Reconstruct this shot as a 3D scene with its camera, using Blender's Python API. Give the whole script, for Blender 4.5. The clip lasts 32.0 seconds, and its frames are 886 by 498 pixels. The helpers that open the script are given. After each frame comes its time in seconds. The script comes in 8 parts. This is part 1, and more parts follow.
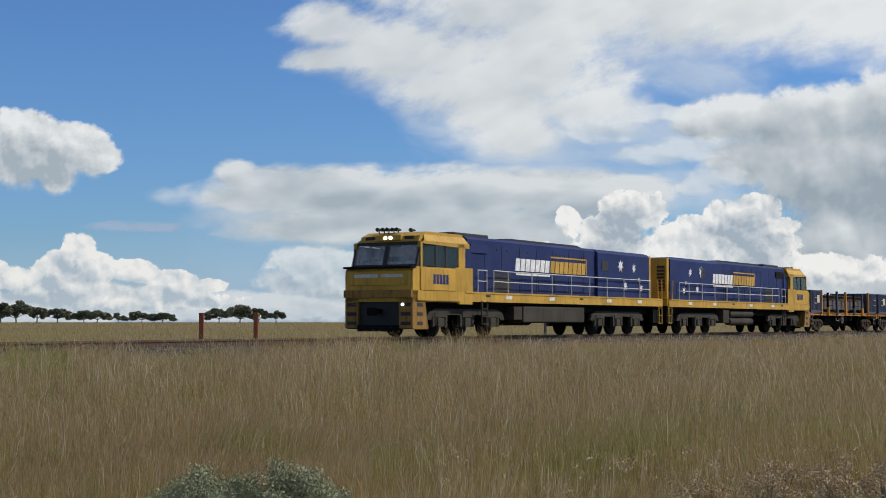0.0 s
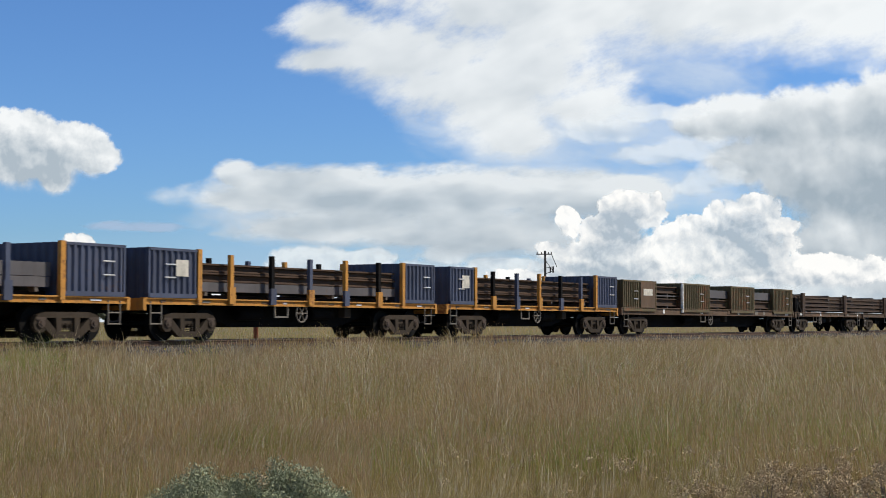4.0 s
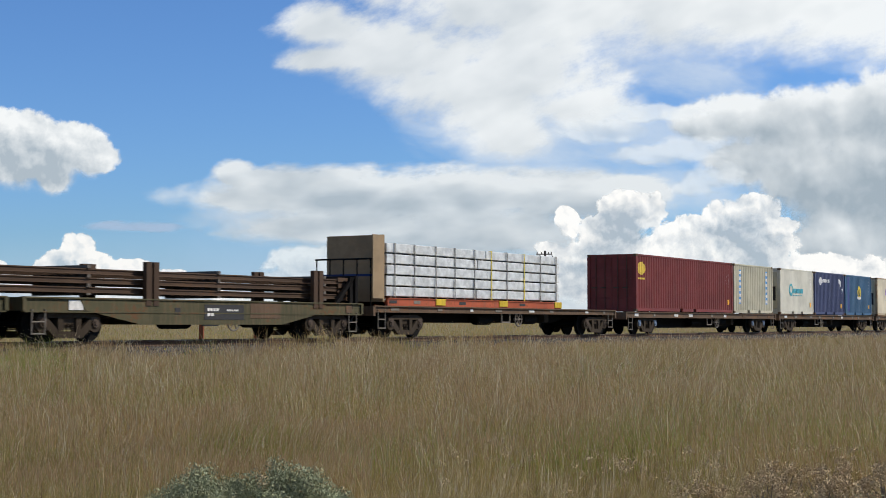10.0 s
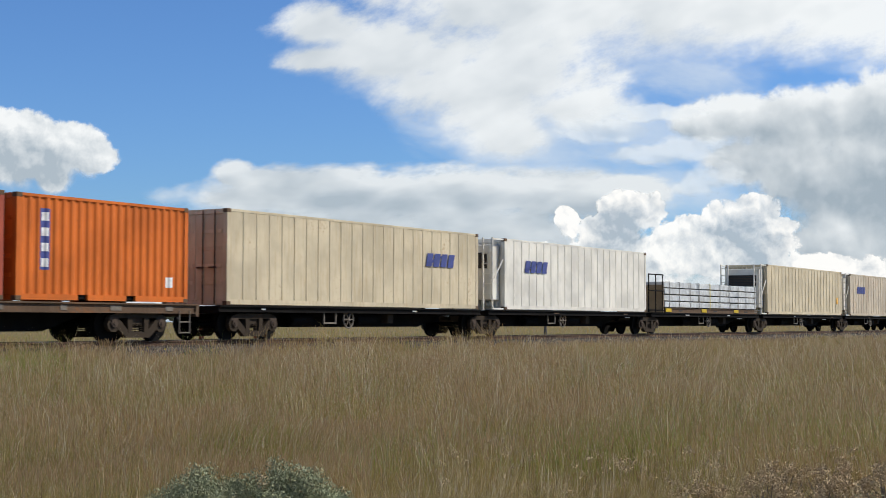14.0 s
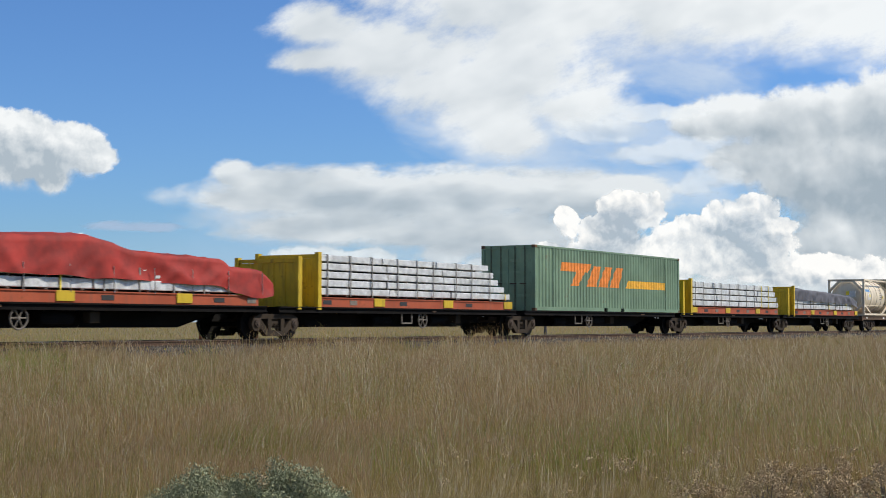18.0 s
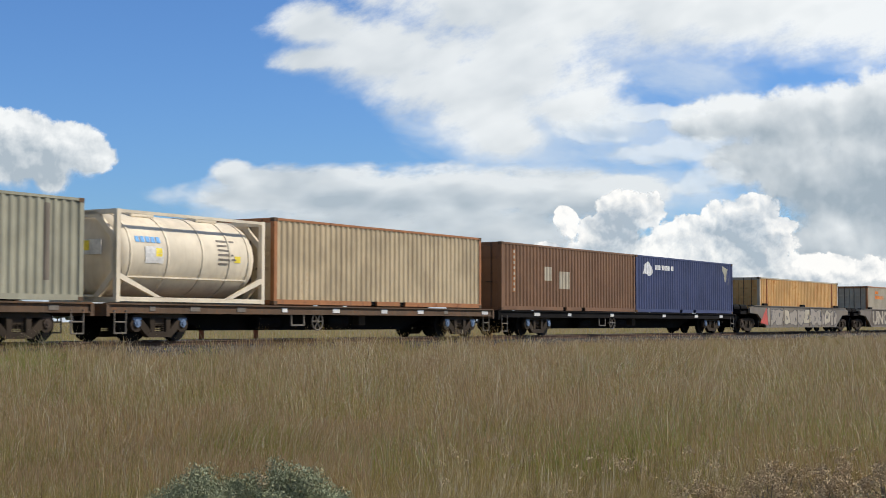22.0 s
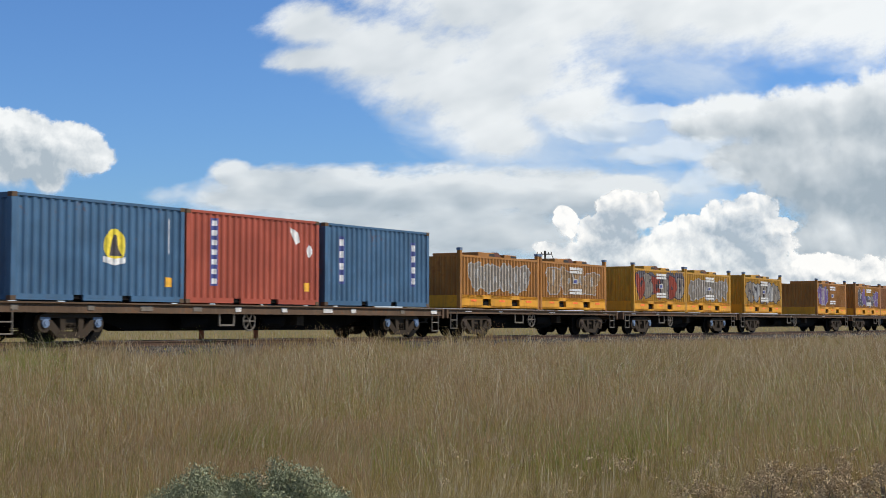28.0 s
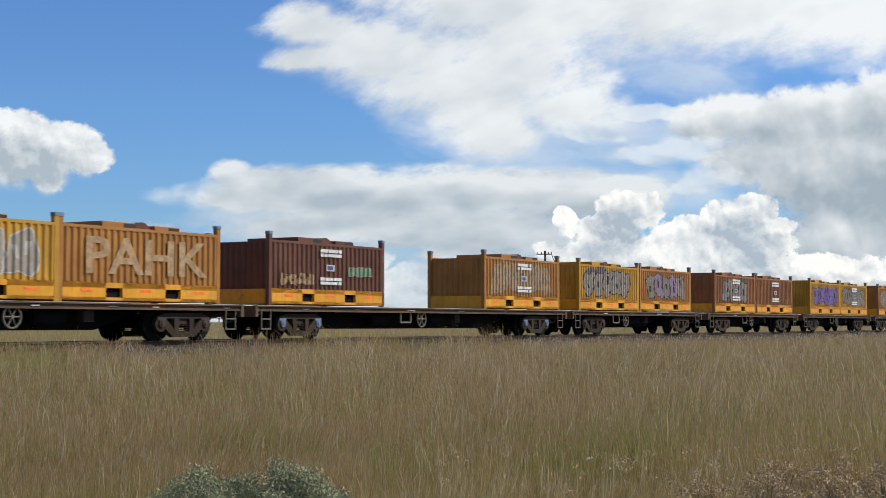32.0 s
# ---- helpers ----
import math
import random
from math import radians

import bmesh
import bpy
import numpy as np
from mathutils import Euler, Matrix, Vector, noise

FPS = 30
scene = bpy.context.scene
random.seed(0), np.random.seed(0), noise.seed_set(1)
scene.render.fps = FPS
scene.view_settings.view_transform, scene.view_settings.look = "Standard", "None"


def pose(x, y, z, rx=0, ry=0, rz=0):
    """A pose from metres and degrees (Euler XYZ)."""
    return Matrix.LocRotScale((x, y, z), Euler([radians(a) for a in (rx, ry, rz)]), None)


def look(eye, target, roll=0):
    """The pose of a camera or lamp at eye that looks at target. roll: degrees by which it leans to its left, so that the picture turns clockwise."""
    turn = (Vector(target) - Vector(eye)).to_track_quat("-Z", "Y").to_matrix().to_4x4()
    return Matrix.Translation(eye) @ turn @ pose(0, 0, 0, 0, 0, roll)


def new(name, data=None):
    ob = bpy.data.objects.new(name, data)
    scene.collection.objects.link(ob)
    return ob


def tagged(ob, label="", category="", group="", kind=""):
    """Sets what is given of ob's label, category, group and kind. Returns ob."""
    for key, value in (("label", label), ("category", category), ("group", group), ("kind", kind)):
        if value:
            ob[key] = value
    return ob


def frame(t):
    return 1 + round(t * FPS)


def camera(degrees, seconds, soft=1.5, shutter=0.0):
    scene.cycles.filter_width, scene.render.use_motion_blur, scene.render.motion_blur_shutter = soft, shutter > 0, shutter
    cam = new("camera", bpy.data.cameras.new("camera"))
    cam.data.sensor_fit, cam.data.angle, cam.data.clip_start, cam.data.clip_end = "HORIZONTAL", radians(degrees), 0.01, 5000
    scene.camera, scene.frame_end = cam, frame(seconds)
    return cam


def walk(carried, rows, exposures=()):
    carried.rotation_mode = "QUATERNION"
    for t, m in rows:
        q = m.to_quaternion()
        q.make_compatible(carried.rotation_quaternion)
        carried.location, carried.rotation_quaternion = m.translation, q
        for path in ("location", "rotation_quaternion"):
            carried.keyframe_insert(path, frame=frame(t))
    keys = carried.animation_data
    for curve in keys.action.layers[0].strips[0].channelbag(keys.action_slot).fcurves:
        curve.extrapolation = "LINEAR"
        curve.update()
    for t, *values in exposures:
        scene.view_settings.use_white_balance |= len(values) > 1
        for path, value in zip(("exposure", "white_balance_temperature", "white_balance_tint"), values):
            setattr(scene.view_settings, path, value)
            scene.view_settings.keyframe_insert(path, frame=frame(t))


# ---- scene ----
cam = camera(34.07, 32.0, soft=0.9, shutter=0.09)
EYE = Vector((0.0, 0.0, 1.4))
PITCH = 2.897
EYE_POSE = pose(EYE.x, EYE.y, EYE.z, 90 + PITCH, 0, 0)
walk(cam, [(0, EYE_POSE), (32, EYE_POSE)], exposures=[(0, -0.18), (0.9, 0.02), (3, 0.05), (32, 0.05)])

# ---- light ----
SUN_TO = Vector((0.72, 0.12, 0.66)).normalized()
world = bpy.data.worlds.new("sky_world")
scene.world = world
world.use_nodes = True
wn = world.node_tree
sky = wn.nodes.new("ShaderNodeTexSky")
sky.sky_type = "NISHITA"
sky.sun_disc = False
sky.sun_elevation = math.asin(SUN_TO.z)
sky.sun_rotation = math.atan2(SUN_TO.x, SUN_TO.y)
sky.air_density, sky.dust_density, sky.ozone_density = 1.0, 0.4, 2.2
bg = wn.nodes["Background"]
bg.inputs["Strength"].default_value = 0.105
tint = wn.nodes.new("ShaderNodeMix")
tint.data_type, tint.blend_type = "RGBA", "MULTIPLY"
tint.inputs[0].default_value = 1.0
tint.inputs[7].default_value = (0.51, 0.77, 1.15, 1)
wn.links.new(sky.outputs["Color"], tint.inputs[6])
# unseen broken cloud added overhead and behind to whiten skylight, above the built sky
wgeo = wn.nodes.new("ShaderNodeTexCoord")
wsep = wn.nodes.new("ShaderNodeSeparateXYZ")
wn.links.new(wgeo.outputs["Generated"], wsep.inputs[0])
wnoise = wn.nodes.new("ShaderNodeTexNoise")
wnoise.inputs["Scale"].default_value, wnoise.inputs["Detail"].default_value = 2.6, 5.0
wn.links.new(wgeo.outputs["Generated"], wnoise.inputs["Vector"])
wedge = wn.nodes.new("ShaderNodeMapRange")
wedge.interpolation_type = "SMOOTHSTEP"
wn.links.new(wnoise.outputs[0], wedge.inputs[0])
wedge.inputs[1].default_value, wedge.inputs[2].default_value = 0.44, 0.60
whigh = wn.nodes.new("ShaderNodeMapRange")
whigh.interpolation_type = "SMOOTHSTEP"
wn.links.new(wsep.outputs[2], whigh.inputs[0])
whigh.inputs[1].default_value, whigh.inputs[2].default_value = 0.26, 0.42
wmul = wn.nodes.new("ShaderNodeMath")
wmul.operation = "MULTIPLY"
wn.links.new(wedge.outputs[0], wmul.inputs[0])
wn.links.new(whigh.outputs[0], wmul.inputs[1])
wmix = wn.nodes.new("ShaderNodeMix")
wmix.data_type = "RGBA"
wn.links.new(wmul.outputs[0], wmix.inputs[0])
wn.links.new(tint.outputs[2], wmix.inputs[6])
wmix.inputs[7].default_value = (4.3, 4.3, 4.4, 1)
wn.links.new(wmix.outputs[2], bg.inputs["Color"])
sun_data = bpy.data.lights.new("sun", "SUN")
sun_data.energy, sun_data.angle, sun_data.color = 4.3, radians(0.8), (1.0, 0.93, 0.82)
sun = new("sun", sun_data)
sun.matrix_basis = look((60, -40, 80), Vector((60, -40, 80)) - SUN_TO)


# ---- materials ----
def shader(name):
    m = bpy.data.materials.new(name)
    m.use_nodes = True
    return m, m.node_tree, m.node_tree.nodes["Principled BSDF"]


def node(nt, kind, **vals):
    n = nt.nodes.new(kind)
    for k, v in vals.items():
        n.inputs[k].default_value = v
    return n


def mixer(nt, a, b, fac):
    """Colour mix; a, b: sockets or colours, fac: socket or number."""
    n = nt.nodes.new("ShaderNodeMix")
    n.data_type = "RGBA"
    for i, v in ((0, fac), (6, a), (7, b)):
        if isinstance(v, bpy.types.NodeSocket):
            nt.links.new(v, n.inputs[i])
        else:
            n.inputs[i].default_value = (*v, 1) if isinstance(v, tuple) else v
    return n.outputs[2]


def maths(nt, op, a, b=0.0, c=0.0, clamp=False):
    n = nt.nodes.new("ShaderNodeMath")
    n.operation, n.use_clamp = op, clamp
    for i, v in enumerate((a, b, c)):
        if isinstance(v, bpy.types.NodeSocket):
            nt.links.new(v, n.inputs[i])
        else:
            n.inputs[i].default_value = v
    return n.outputs[0]


def span(nt, v, lo, hi, a=0.0, b=1.0):
    n = nt.nodes.new("ShaderNodeMapRange")
    n.interpolation_type = "SMOOTHSTEP"
    nt.links.new(v, n.inputs[0])
    for i, q in enumerate((lo, hi, a, b)):
        n.inputs[i + 1].default_value = q
    return n.outputs[0]


def noisy(nt, vec, scale, detail=4.0, rough=0.55, dist=0.0):
    n = node(nt, "ShaderNodeTexNoise", Scale=scale, Detail=detail, Roughness=rough, Distortion=dist)
    if vec is not None:
        nt.links.new(vec, n.inputs["Vector"])
    return n.outputs[0]


def coords(nt, stretch=(1, 1, 1), per_object=True):
    tc = nt.nodes.new("ShaderNodeTexCoord")
    mp = node(nt, "ShaderNodeMapping")
    mp.inputs["Scale"].default_value = stretch
    nt.links.new(tc.outputs["Object"], mp.inputs["Vector"])
    if per_object:
        oi = nt.nodes.new("ShaderNodeObjectInfo")
        nt.links.new(maths(nt, "MULTIPLY", oi.outputs["Random"], 57.0), mp.inputs["Location"])
    return mp.outputs["Vector"]


def bumped(nt, bsdf, height, strength, dist):
    b = node(nt, "ShaderNodeBump", Strength=strength, Distance=dist)
    nt.links.new(height, b.inputs["Height"])
    nt.links.new(b.outputs["Normal"], bsdf.inputs["Normal"])


def paint(name, col, grime=(0.10, 0.075, 0.055), rust=(0.17, 0.07, 0.03), wear=0.35, streak=0.4, rough=0.5, metal=0.0):
    """Weathered paint: broad fade, streaks that run down, small rusty chips."""
    m, nt, bs = shader(name)
    v, vs = coords(nt), coords(nt, (5.0, 5.0, 0.55))
    broad = noisy(nt, v, 0.8, 3.0)
    fine = noisy(nt, v, 9.0, 5.0, 0.62)
    run = noisy(nt, vs, 1.6, 5.0, 0.6)
    faded = mixer(nt, tuple(c * 0.84 for c in col), tuple(min(1, c * 1.13 + 0.004) for c in col), span(nt, broad, 0.3, 0.7))
    c1 = mixer(nt, faded, grime, maths(nt, "MULTIPLY", span(nt, run, 0.45, 0.78), streak))
    chips = span(nt, maths(nt, "ADD", maths(nt, "MULTIPLY", fine, 0.5), maths(nt, "MULTIPLY", broad, 0.5)), 0.64 - wear * 0.16, 0.76 - wear * 0.14)
    c2 = mixer(nt, c1, rust, maths(nt, "MULTIPLY", chips, min(1.0, 0.3 + wear)))
    nt.links.new(c2, bs.inputs["Base Color"])
    nt.links.new(maths(nt, "ADD", maths(nt, "MULTIPLY", chips, 0.25), rough + 0.08), bs.inputs["Roughness"])
    bs.inputs["Metallic"].default_value = metal
    bs.inputs["Specular IOR Level"].default_value = 0.3
    bumped(nt, bs, fine, 0.12, 0.01)
    return m


def plain(name, col, rough=0.6, metal=0.0, vary=0.18, scale=6.0):
    m, nt, bs = shader(name)
    v = coords(nt)
    f = noisy(nt, v, scale, 5.0, 0.6)
    nt.links.new(mixer(nt, tuple(c * (1 - vary) for c in col), tuple(min(1, c * (1 + vary)) for c in col), span(nt, f, 0.3, 0.7)), bs.inputs["Base Color"])
    bs.inputs["Roughness"].default_value, bs.inputs["Metallic"].default_value = rough, metal
    bumped(nt, bs, f, 0.15, 0.006)
    return m


M = {}
# near-black: shade under the train is put into this grime colour
M["under"] = paint("underframe_grime_and_shade", (0.005, 0.004, 0.0035), grime=(0.006, 0.005, 0.0045), rust=(0.014, 0.009, 0.006), wear=0.5, streak=0.3, rough=0.8)
M["deck_brown"] = paint("weathered_brown_steel", (0.100, 0.060, 0.034), grime=(0.15, 0.11, 0.072), rust=(0.18, 0.085, 0.04), wear=0.7, streak=0.55, rough=0.75)
M["deck_olive"] = paint("faded_olive_steel", (0.066, 0.060, 0.028), grime=(0.15, 0.105, 0.060), rust=(0.12, 0.060, 0.028), wear=0.8, streak=0.65, rough=0.75)
M["deck_orange"] = paint("orange_yellow_sill", (0.46, 0.21, 0.035), grime=(0.16, 0.085, 0.04), wear=0.7, streak=0.75, rough=0.65)
M["deck_red"] = paint("faded_red_frame", (0.36, 0.075, 0.03), wear=0.5, streak=0.4, rough=0.7)
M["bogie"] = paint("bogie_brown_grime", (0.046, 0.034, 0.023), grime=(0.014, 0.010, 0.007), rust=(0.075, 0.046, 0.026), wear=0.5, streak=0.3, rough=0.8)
M["bogie_loco"] = paint("dusty_grey_bogie", (0.056, 0.050, 0.040), grime=(0.020, 0.018, 0.015), wear=0.3, streak=0.4, rough=0.8)
# wheel steel darkened so that its colour carries the wagons' shade
M["wheel"] = plain("worn_shaded_wheel_steel", (0.007, 0.006, 0.005), 0.8, 0.0)
M["cap_blue"] = plain("pale_blue_axle_cap", (0.13, 0.19, 0.29), 0.6)
M["cap_grey"] = plain("grey_brown_axle_cap", (0.075, 0.055, 0.042), 0.8)
M["fitting"] = plain("dusty_grey_fitting", (0.16, 0.135, 0.105), 0.7)
# soot and black parts; also flat plates whose black stands for shade in holes
M["black"] = plain("soot_and_hole_shade_black", (0.018, 0.017, 0.017), 0.7)
M["white"] = plain("dull_white_paint", (0.62, 0.60, 0.56), 0.6)
M["mark_white"] = plain("white_marking", (0.72, 0.71, 0.69), 0.6)
M["yellow"] = paint("golden_yellow_paint", (0.50, 0.29, 0.035), grime=(0.17, 0.105, 0.045), rust=(0.22, 0.13, 0.05), wear=0.3, streak=0.7, rough=0.5)
M["pnblue"] = paint("dark_violet_blue_paint", (0.019, 0.031, 0.112), grime=(0.040, 0.041, 0.066), rust=(0.05, 0.045, 0.05), wear=0.25, streak=0.7, rough=0.5)
m, nt, bs = shader("tinted_cab_glass")
clear = node(nt, "ShaderNodeBsdfTransparent")
clear.inputs["Color"].default_value = (0.62, 0.66, 0.66, 1)
gloss = node(nt, "ShaderNodeBsdfGlossy", Roughness=0.04)
fres = node(nt, "ShaderNodeFresnel", IOR=1.52)
mx = nt.nodes.new("ShaderNodeMixShader")
nt.links.new(fres.outputs[0], mx.inputs[0])
nt.links.new(clear.outputs[0], mx.inputs[1])
nt.links.new(gloss.outputs[0], mx.inputs[2])
nt.links.new(mx.outputs[0], nt.nodes["Material Output"].inputs["Surface"])
nt.nodes.remove(bs)
M["glass"] = m
# milky grey mixed into the glass for brightness seen through it
m, nt, bs = shader("windscreen_glass_painted_glare")
bs.inputs["Base Color"].default_value = (0.46, 0.49, 0.50, 1)
bs.inputs["Roughness"].default_value = 0.25
clear = node(nt, "ShaderNodeBsdfTransparent")
mx = nt.nodes.new("ShaderNodeMixShader")
nt.links.new(span(nt, noisy(nt, coords(nt), 1.4, 3.0), 0.3, 0.75, 0.2, 0.6), mx.inputs[0])
nt.links.new(clear.outputs[0], mx.inputs[1])
nt.links.new(bs.outputs[0], mx.inputs[2])
nt.links.new(mx.outputs[0], nt.nodes["Material Output"].inputs["Surface"])
M["screen_glass"] = m
M["yellow_dirty"] = paint("grimy_brown_yellow_paint", (0.28, 0.15, 0.03), grime=(0.06, 0.04, 0.025), rust=(0.12, 0.06, 0.03), wear=0.6, streak=0.9, rough=0.7)
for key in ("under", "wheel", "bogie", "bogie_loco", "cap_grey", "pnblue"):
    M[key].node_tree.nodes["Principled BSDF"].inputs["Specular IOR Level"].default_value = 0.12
M["handrail"] = plain("pale_grey_handrail", (0.50, 0.49, 0.48), 0.5)
M["steel_rust"] = paint("rusty_mill_steel", (0.062, 0.034, 0.018), grime=(0.022, 0.014, 0.010), rust=(0.105, 0.052, 0.024), wear=0.55, streak=0.25, rough=0.7)
M["steel_grey"] = paint("blue_grey_mill_steel", (0.088, 0.080, 0.080), grime=(0.055, 0.042, 0.036), rust=(0.14, 0.085, 0.06), wear=0.4, streak=0.3, rough=0.6)
M["rail_shine"] = plain("polished_rail_head", (0.30, 0.28, 0.26), 0.35, 0.8)
M["rail_rust"] = plain("brown_rail_side", (0.085, 0.045, 0.025), 0.9)
M["orange_mark"] = plain("orange_reflector", (0.9, 0.16, 0.02), 0.5)
M["lamp"], nt, bs = shader("headlight_glow")
bs.inputs["Emission Color"].default_value = (0.95, 1.0, 0.97, 1)
bs.inputs["Emission Strength"].default_value = 6.0


# ---- mesh helpers ----
def box(bm, x0, x1, y0, y1, z0, z1, bev=0.0):
    r = bmesh.ops.create_cube(bm, size=1.0)
    bmesh.ops.transform(bm, matrix=Matrix.Translation(((x0 + x1) / 2, (y0 + y1) / 2, (z0 + z1) / 2)) @ Matrix.Diagonal((x1 - x0, y1 - y0, z1 - z0, 1)), verts=r["verts"])
    if bev:
        bmesh.ops.bevel(bm, geom=list({e for v in r["verts"] for e in v.link_edges}), offset=bev, segments=2, affect="EDGES", profile=0.6)
    return r["verts"]


def rod(bm, a, b, r, seg=8, r2=None):
    a, b = Vector(a), Vector(b)
    d = b - a
    q = d.to_track_quat("Z", "Y").to_matrix().to_4x4()
    bmesh.ops.create_cone(bm, cap_ends=True, segments=seg, radius1=r, radius2=r if r2 is None else r2, depth=d.length, matrix=Matrix.Translation((a + b) / 2) @ q)


def prism(bm, pts, y0, y1):
    """Polygon of (x, z) extruded from y0 to y1 (any winding)."""
    area = sum(p[0] * q[1] - q[0] * p[1] for p, q in zip(pts, pts[1:] + pts[:1]))
    if area < 0:
        pts = pts[::-1]
    lo, hi = min(y0, y1), max(y0, y1)
    f = [bm.verts.new((x, lo, z)) for x, z in pts]
    b = [bm.verts.new((x, hi, z)) for x, z in pts]
    bm.faces.new(f)
    bm.faces.new(b[::-1])
    n = len(pts)
    for i in range(n):
        bm.faces.new((f[i], b[i], b[(i + 1) % n], f[(i + 1) % n]))


def extrude_x(bm, pts, x0, x1):
    """Polygon of (y, z) extruded along x."""
    a = [bm.verts.new((x0, y, z)) for y, z in pts]
    b = [bm.verts.new((x1, y, z)) for y, z in pts]
    n = len(pts)
    fs = [bm.faces.new(a), bm.faces.new(b[::-1])]
    for i in range(n):
        fs.append(bm.faces.new((a[i], b[i], b[(i + 1) % n], a[(i + 1) % n])))
    bmesh.ops.recalc_face_normals(bm, faces=fs)


def mesh_of(name, bm, material):
    me = bpy.data.meshes.new(name)
    bm.to_mesh(me)
    bm.free()
    me.materials.append(material)
    return me


def part(name, bm, material, parent, label="", at=None):
    """One mesh object under a thing or a part; bm may be a mesh that is shared."""
    me = bm if isinstance(bm, bpy.types.Mesh) else mesh_of(name, bm, material)
    ob = new(name, me)
    ob.parent = parent
    if at is not None:
        ob.matrix_basis = at
    if label:
        ob["label"] = label
    return ob


def made(*boxes, bev=0.0):
    bm = bmesh.new()
    for b in boxes:
        box(bm, *b, bev=bev)
    return bm


def smooth(ob):
    for p in ob.data.polygons:
        p.use_smooth = True
    return ob


# ---- the line of the track and the train's run ----
THETA = radians(31.713)
SLOPE = -0.002104
SIDE = 1.22                       # half the width of a container
AHEAD = Vector((math.sin(THETA), math.cos(THETA), 0))
AWAY = Vector((-math.cos(THETA), math.sin(THETA), 0))
RAIL_Z = EYE.z - 0.585
ORIGIN = Vector((-31.45, 0, RAIL_Z - SLOPE * 60)) + AWAY * SIDE
TRACK = Matrix.Translation(ORIGIN) @ Matrix((
    (AHEAD.x, AWAY.x, 0, 0), (AHEAD.y, AWAY.y, 0, 0), (SLOPE, 0, 1, 0), (0, 0, 0, 1)))
TRACK_TURN = TRACK.to_quaternion().to_matrix().to_4x4()
TRACK = Matrix.Translation(ORIGIN) @ TRACK_TURN
MOVERS = []                       # (thing, place along the train, height over the rails)
WHEELSETS = {}                    # place in the bogie -> wheelsets


def run(t):
    s = (t - 16) / 16
    return 22.2696 * t + 3.6163 * s * s - 0.9428 * s ** 3


def on_train(name, u, label, category, group="", z=0.0):
    """A top-level thing of the train; its own x runs rearwards from u, y away from the camera, z up from the rails."""
    ob = tagged(new(name), label, category, group)
    ob.matrix_basis = TRACK @ Matrix.Translation((u, 0, z))
    MOVERS.append((ob, u, z))
    return ob


def motions():
    for ob, u, z, *turned in MOVERS:
        spin = pose(0, 0, 0, 0, 0, turned[0] if turned else 0)
        walk(ob, [(t, TRACK @ Matrix.Translation((u - run(t), 0, z)) @ spin) for t in range(0, 33, 4)])
    for (dx, r, sign), sets in WHEELSETS.items():
        turn = 360 / (2 * math.pi * r)
        first = sets[0]
        walk(first, [(k / 30, pose(dx, 0, r, 0, sign * (run(k / 30) - run(0)) * turn, 0)) for k in range(0, 961)])
        for other in sets[1:]:
            keys = other.animation_data_create()
            other.rotation_mode = "QUATERNION"
            keys.action = first.animation_data.action
            keys.action_slot = first.animation_data.action_slot


# ---- sky ----
FOCAL = 784 / math.tan(radians(34.07) / 2)


def way(px, py):
    """Direction from the eye for a place in the picture plane."""
    v = EYE_POSE.to_3x3() @ Vector(((px - 784) / FOCAL, (441 - py) / FOCAL, -1))
    return v.normalized()


